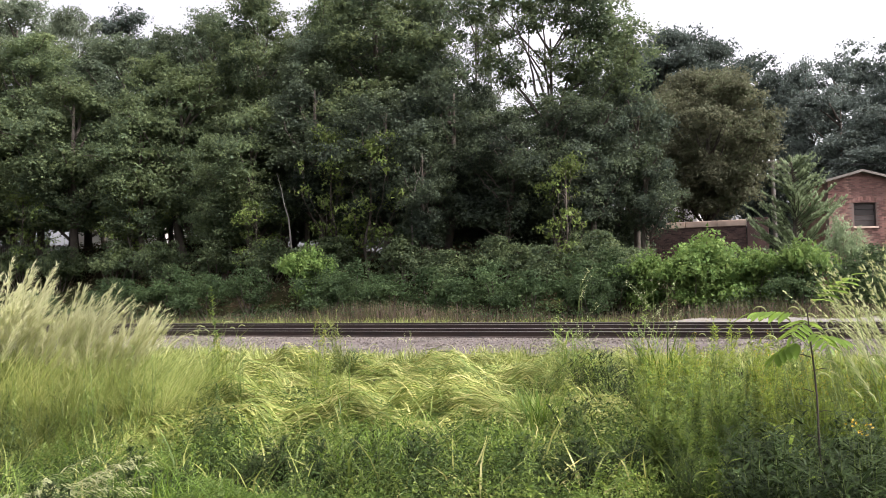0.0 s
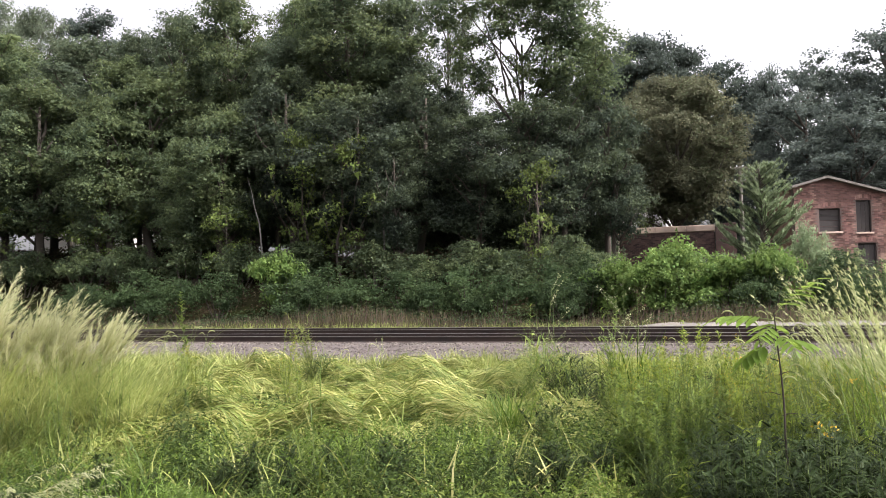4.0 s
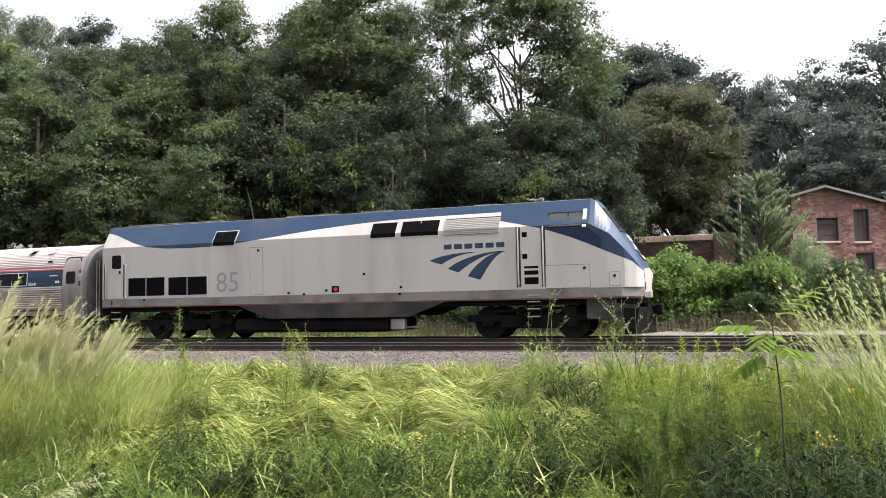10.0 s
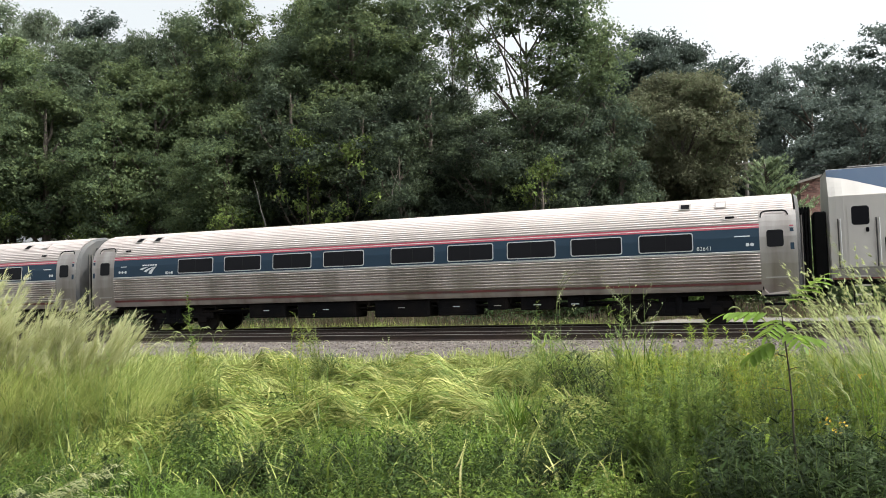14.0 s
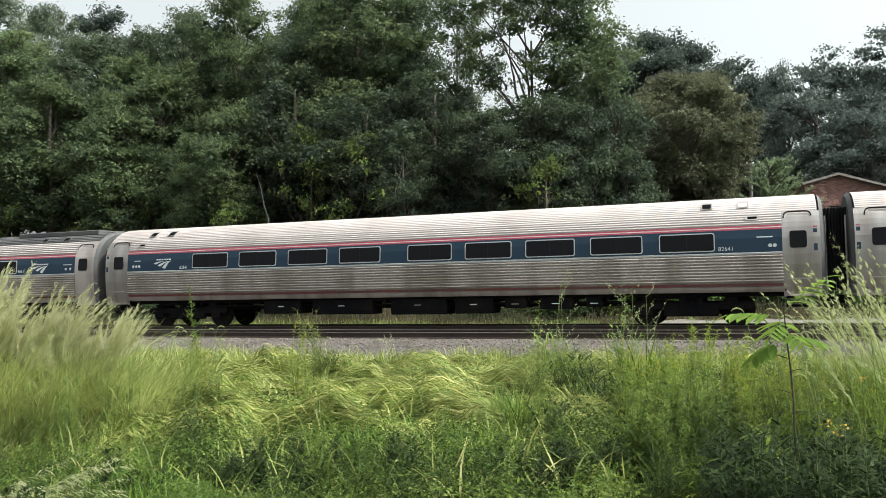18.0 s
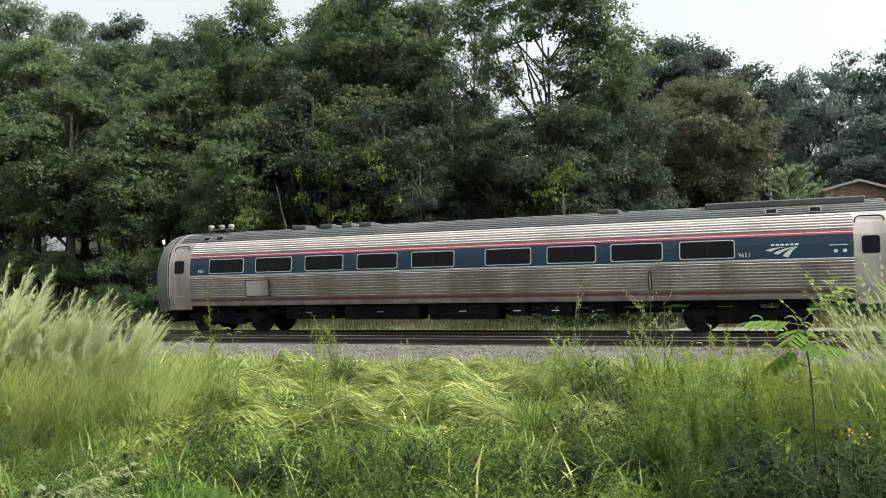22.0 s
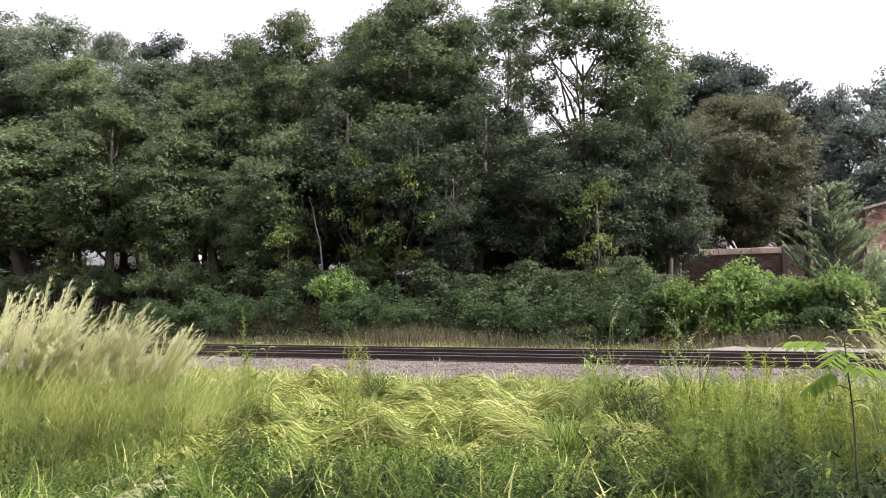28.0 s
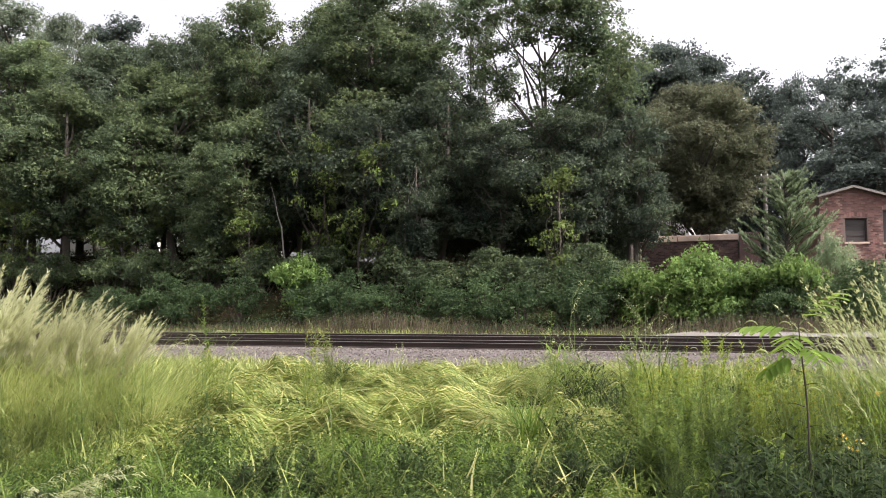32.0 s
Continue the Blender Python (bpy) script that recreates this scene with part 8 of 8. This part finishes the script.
def seed_weed(x, y, tall, seed):
    """A wiry weed with small pale seed pods on its twigs."""
    rs = np.random.RandomState(seed)
    t = thing("seed_weed", "wiry weed with small pale seed pods", "weed", "seed weeds", "", pose(x, y, float(ground_z(x, y))))
    pods = []
    main = limb_path(rs, (0, 0, 0), (rs.normal(0, 0.1), 0, tall), 0.03, 7)
    part("stem", Shape().tube(main, [0.006, 0.0055, 0.005, 0.0045, 0.004, 0.003, 0.002], 5), STEM, t)
    for k in range(8):
        z = tall * rs.uniform(0.4, 0.95)
        a = rs.uniform(0, 6.28)
        r = tall * rs.uniform(0.10, 0.22)
        p0 = Vector((main[-1].x * z / tall, 0, z))
        p1 = p0 + Vector((math.cos(a) * r, math.sin(a) * r, r * 1.1))
        tw = limb_path(rs, p0, p1, 0.02, 5)
        part("twig", Shape().tube(tw, [0.003, 0.0027, 0.0024, 0.002, 0.0015], 4), STEM, t)
        for j in range(9):
            pods.append(tw[1].lerp(tw[-1], rs.uniform(0, 1)) + Vector(rs.normal(0, 0.012, 3)))
    pods = np.array([tuple(p) for p in pods])
    part("pod_spray", fast_mesh("pod_spray", *leaf_arrays(rs, pods, rs.normal(0, 1, pods.shape), rs.uniform(0.016, 0.03, len(pods)), 0.7)), PLUME, t)["kind"] = "stuff"
    return t


seed_weed(-3.04, 12.6, 1.9, 1)
seed_weed(-2.9, 12.9, 1.7, 2)
seed_weed(-2.1, 12.9, 1.75, 3)
seed_weed(-1.65, 13.1, 1.7, 4)
seed_weed(-1.85, 12.8, 1.9, 5)
seed_weed(-7.2, 15.6, 0.95, 6)


def grass_clump(x, y, tall, count, seed, leaf, label, wide=0.02, name="grass_clump"):
    rs = np.random.RandomState(seed)
    t = thing(name, label, "grass", "grass clumps", "", pose(x, y, float(ground_z(x, y))))
    base = np.stack([rs.normal(0, 0.10, count), rs.normal(0, 0.08, count), np.zeros(count)], 1)
    part("tuft", fast_mesh("blades", *blade_arrays(rs, base, rs.uniform(0, 6.28, count), tall * rs.uniform(0.6, 1.15, count), rs.uniform(0.0, 0.3, count), rs.uniform(0.3, 1.6, count), np.full(count, wide), 6)), leaf, t)
    return t


leafy = make_weed(318, 1.5, WEED_LEAF, 330, 0.30, 0.075, "tall leafy weed beside the ballast", name="tall_weed", stems=9, open_out=0.2)
leafy.matrix_basis = pose(-1.95, 12.8, -0.1)
grass_clump(-1.95, 12.7, 1.25, 60, 1, BLADE_LONG, "clump of broad arching green grass", 0.028)
grass_clump(-1.60, 12.7, 1.15, 60, 2, BLADE_GREEN, "clump of broad arching green grass", 0.030)
grass_clump(-6.35, 11.2, 0.55, 70, 3, BLADE_LONG, "small clump of broad pale grass", 0.016)
grass_clump(-2.6, 9.0, 0.75, 90, 4, BLADE_GREEN, "clump of broad grass in the meadow", 0.015)
grass_clump(-3.1, 10.2, 0.7, 70, 5, BLADE_LONG, "clump of broad pale grass", 0.016)
grass_clump(-0.6, 9.6, 0.8, 80, 6, BLADE_LONG, "clump of broad yellow-green grass", 0.014)


for k, (rx, ry, rt) in enumerate(((0.24, 6.0, 0.62), (-0.2, 5.95, 0.36), (-0.45, 6.3, 0.55), (0.05, 6.9, 0.8))):
    arching_clump(rx, ry, rt, 0.16, 26, 340 + k, LEAF_LIGHT, "pale green rosette of pointed leaves on a tall stalk", 0.0, "rosette_weed", 0.030)


def foxtail(x, y, tall, seed, heading):
    """A grass stalk with a nodding bristly seed head."""
    rs = np.random.RandomState(seed)
    t = thing("foxtail_grass", "foxtail grass with a nodding seed head", "grass", "foxtails", "", pose(x, y, float(ground_z(x, y))))
    pts, p, a = [], Vector((0, 0, 0)), 0.05
    h = Vector((math.cos(heading), math.sin(heading), 0))
    for k in range(16):
        pts.append(p.copy())
        a += 0.02 if k < 10 else 0.42
        p = p + (h * math.sin(a) + Vector((0, 0, math.cos(a)))) * (tall / 11 if k < 10 else 0.026)
    part("stalk", Shape().tube(pts, 0.003, 4), STEM, t)
    part("seed_head", Shape().tube(pts[10:], [0.003, 0.006, 0.0075, 0.0075, 0.006, 0.002], 7), PLUME_GREEN, t, "pale bristly nodding seed head")
    n = 4
    base = np.zeros((n, 3))
    part("tuft", fast_mesh("blades", *blade_arrays(rs, base, rs.uniform(0, 6.28, n), tall * rs.uniform(0.4, 0.7, n), rs.uniform(0.05, 0.3, n), rs.uniform(0.6, 1.6, n), np.full(n, 0.011), 5)), BLADE_LONG, t)


fr = random.Random(9)
for k in range(22):
    a, r = radians(fr.uniform(0.8, 8.5)), fr.uniform(6.6, 9.0)
    foxtail(math.sin(a) * r, math.cos(a) * r, fr.uniform(1.1, 1.75), 400 + k, fr.choice((math.pi, 0.2, math.pi * 0.9)))
for k in range(16):
    a, r = radians(fr.uniform(-40, -36)), fr.uniform(11.5, 14.5)
    foxtail(math.sin(a) * r, math.cos(a) * r, fr.uniform(0.9, 1.35), 450 + k, fr.choice((math.pi, 0.2)))
for k in range(16):
    a, r = radians(fr.uniform(-34, 0)), fr.uniform(11.0, 16.5)
    foxtail(math.sin(a) * r, math.cos(a) * r, fr.uniform(0.6, 1.0), 480 + k, fr.choice((math.pi, 0.2)))


def flower(x, y, z, petals, seed):
    rs = np.random.RandomState(seed)
    t = thing("yellow_flower", "small yellow wildflower in the weeds", "flower", "yellow flowers", "", pose(x, y, float(ground_z(x, y))))
    part("stem", Shape().tube([(0, 0, 0), (0.01, 0, z * 0.5), (0, 0, z)], 0.004, 5), STEM, t)
    for k in range(petals):
        p = np.array([[rs.normal(0, 0.018), rs.normal(0, 0.018), z + rs.normal(0, 0.014)]])
        part("petal", fast_mesh("petal", *leaf_arrays(rs, p, rs.normal(0, 0.5, (1, 3)) + [0, -0.6, 0.8], np.array([0.026]))), YELLOW, t)


for k, (x, y, z) in enumerate([(0.40, 6.0, 0.80), (0.45, 6.05, 0.74), (0.50, 6.0, 0.77), (-6.6, 8.6, 0.42), (-6.45, 8.7, 0.40), (-9.6, 11.0, 0.95), (0.15, 8.4, 1.05), (0.75, 7.3, 1.0), (1.0, 7.6, 0.9), (-0.1, 9.4, 0.95), (-8.9, 10.3, 0.9)]):
    flower(x, y, z, 6, 600 + k)

# ---- stones and bricks ----
rs = np.random.RandomState(71)
n = 17000
x, y = rs.uniform(-26, 6, n), rs.uniform(18.75, 21.55, n)
keep = (y > 19.2) | (rs.uniform(size=n) < 0.35)
x, y = x[keep], y[keep]
n = len(x)
z = np.interp(y, bed_y, bed_z) + rs.uniform(-0.012, 0.02, n)
size = rs.uniform(0.016, 0.038, n)
corner = np.array([(1, 0, 0), (-1, 0, 0), (0, 1, 0), (0, -1, 0), (0, 0, 1), (0, 0, -1)], float)
v = np.stack([x, y, z], 1)[:, None] + unit((corner[None] + rs.normal(0, 0.35, (n, 6, 3))).reshape(-1, 3)).reshape(n, 6, 3) * (size[:, None] * rs.uniform(0.7, 1.2, (n, 6)))[..., None]
oct_faces = np.array([(0, 2, 4), (2, 1, 4), (1, 3, 4), (3, 0, 4), (2, 0, 5), (1, 2, 5), (3, 1, 5), (0, 3, 5)])
f = (np.arange(n)[:, None, None] * 6 + oct_faces[None]).reshape(-1, 3)
tagged(part("ballast_stones", fast_mesh("ballast_stones", v.reshape(-1, 3), f), STONE), "loose crushed grey and pinkish ballast stones", "stones", kind="stuff")

brick_mesh = Shape().box(0, 0.21, -0.001, 0.021, 0, 0.072, 0.004).mesh("brick")
brick_mesh.materials.append(BRICK)
for a, b, c, d, o in near_bricks:
    ob = part("brick", brick_mesh, BRICK, gable)
    ob.location, ob.scale = (a, -o, c), ((b - a) / 0.21, 1, 1)


# ---- the train's run: seconds, and metres along the track ----
RUN = [
    (0, -63.40), (3, -44.30), (5, -31.60), (7, -18.85), (8, -12.50), (9, -6.25), (10, -0.00), (11, 6.25), (12, 12.57), (13, 18.82), (14, 25.18), (17.5, 48.36), (18, 51.69), (19, 58.37), (20, 65.04), (21, 71.83), (22, 78.70), (23, 85.57), (24, 92.39), (26, 106.05), (28, 119.77), (32, 147.18)
]
VEHICLES = ((locomotive, -13.02, loco_wheels, 0.508), (coach_a, -36.63, coach_a_wheels, 0.457), (coach_b, -62.63, coach_b_wheels, 0.457), (cab_car, -88.63, cab_wheels, 0.457))


def motions():
    run_t, run_s = zip(*RUN)
    times = [i / 15 for i in range(480)] + [32.0]
    for vehicle, place, pairs, radius in VEHICLES:
        walk(vehicle, [(t, pose(s + place, FAR_TRACK, RAIL_TOP)) for t, s in RUN])
        for k, w in enumerate(pairs):
            at = Vector(w.location)
            walk(w, [(t, Matrix.Translation(at) @ Matrix.Rotation(float(np.interp(t, run_t, run_s)) / radius + k, 4, "Y")) for t in times])


motions()
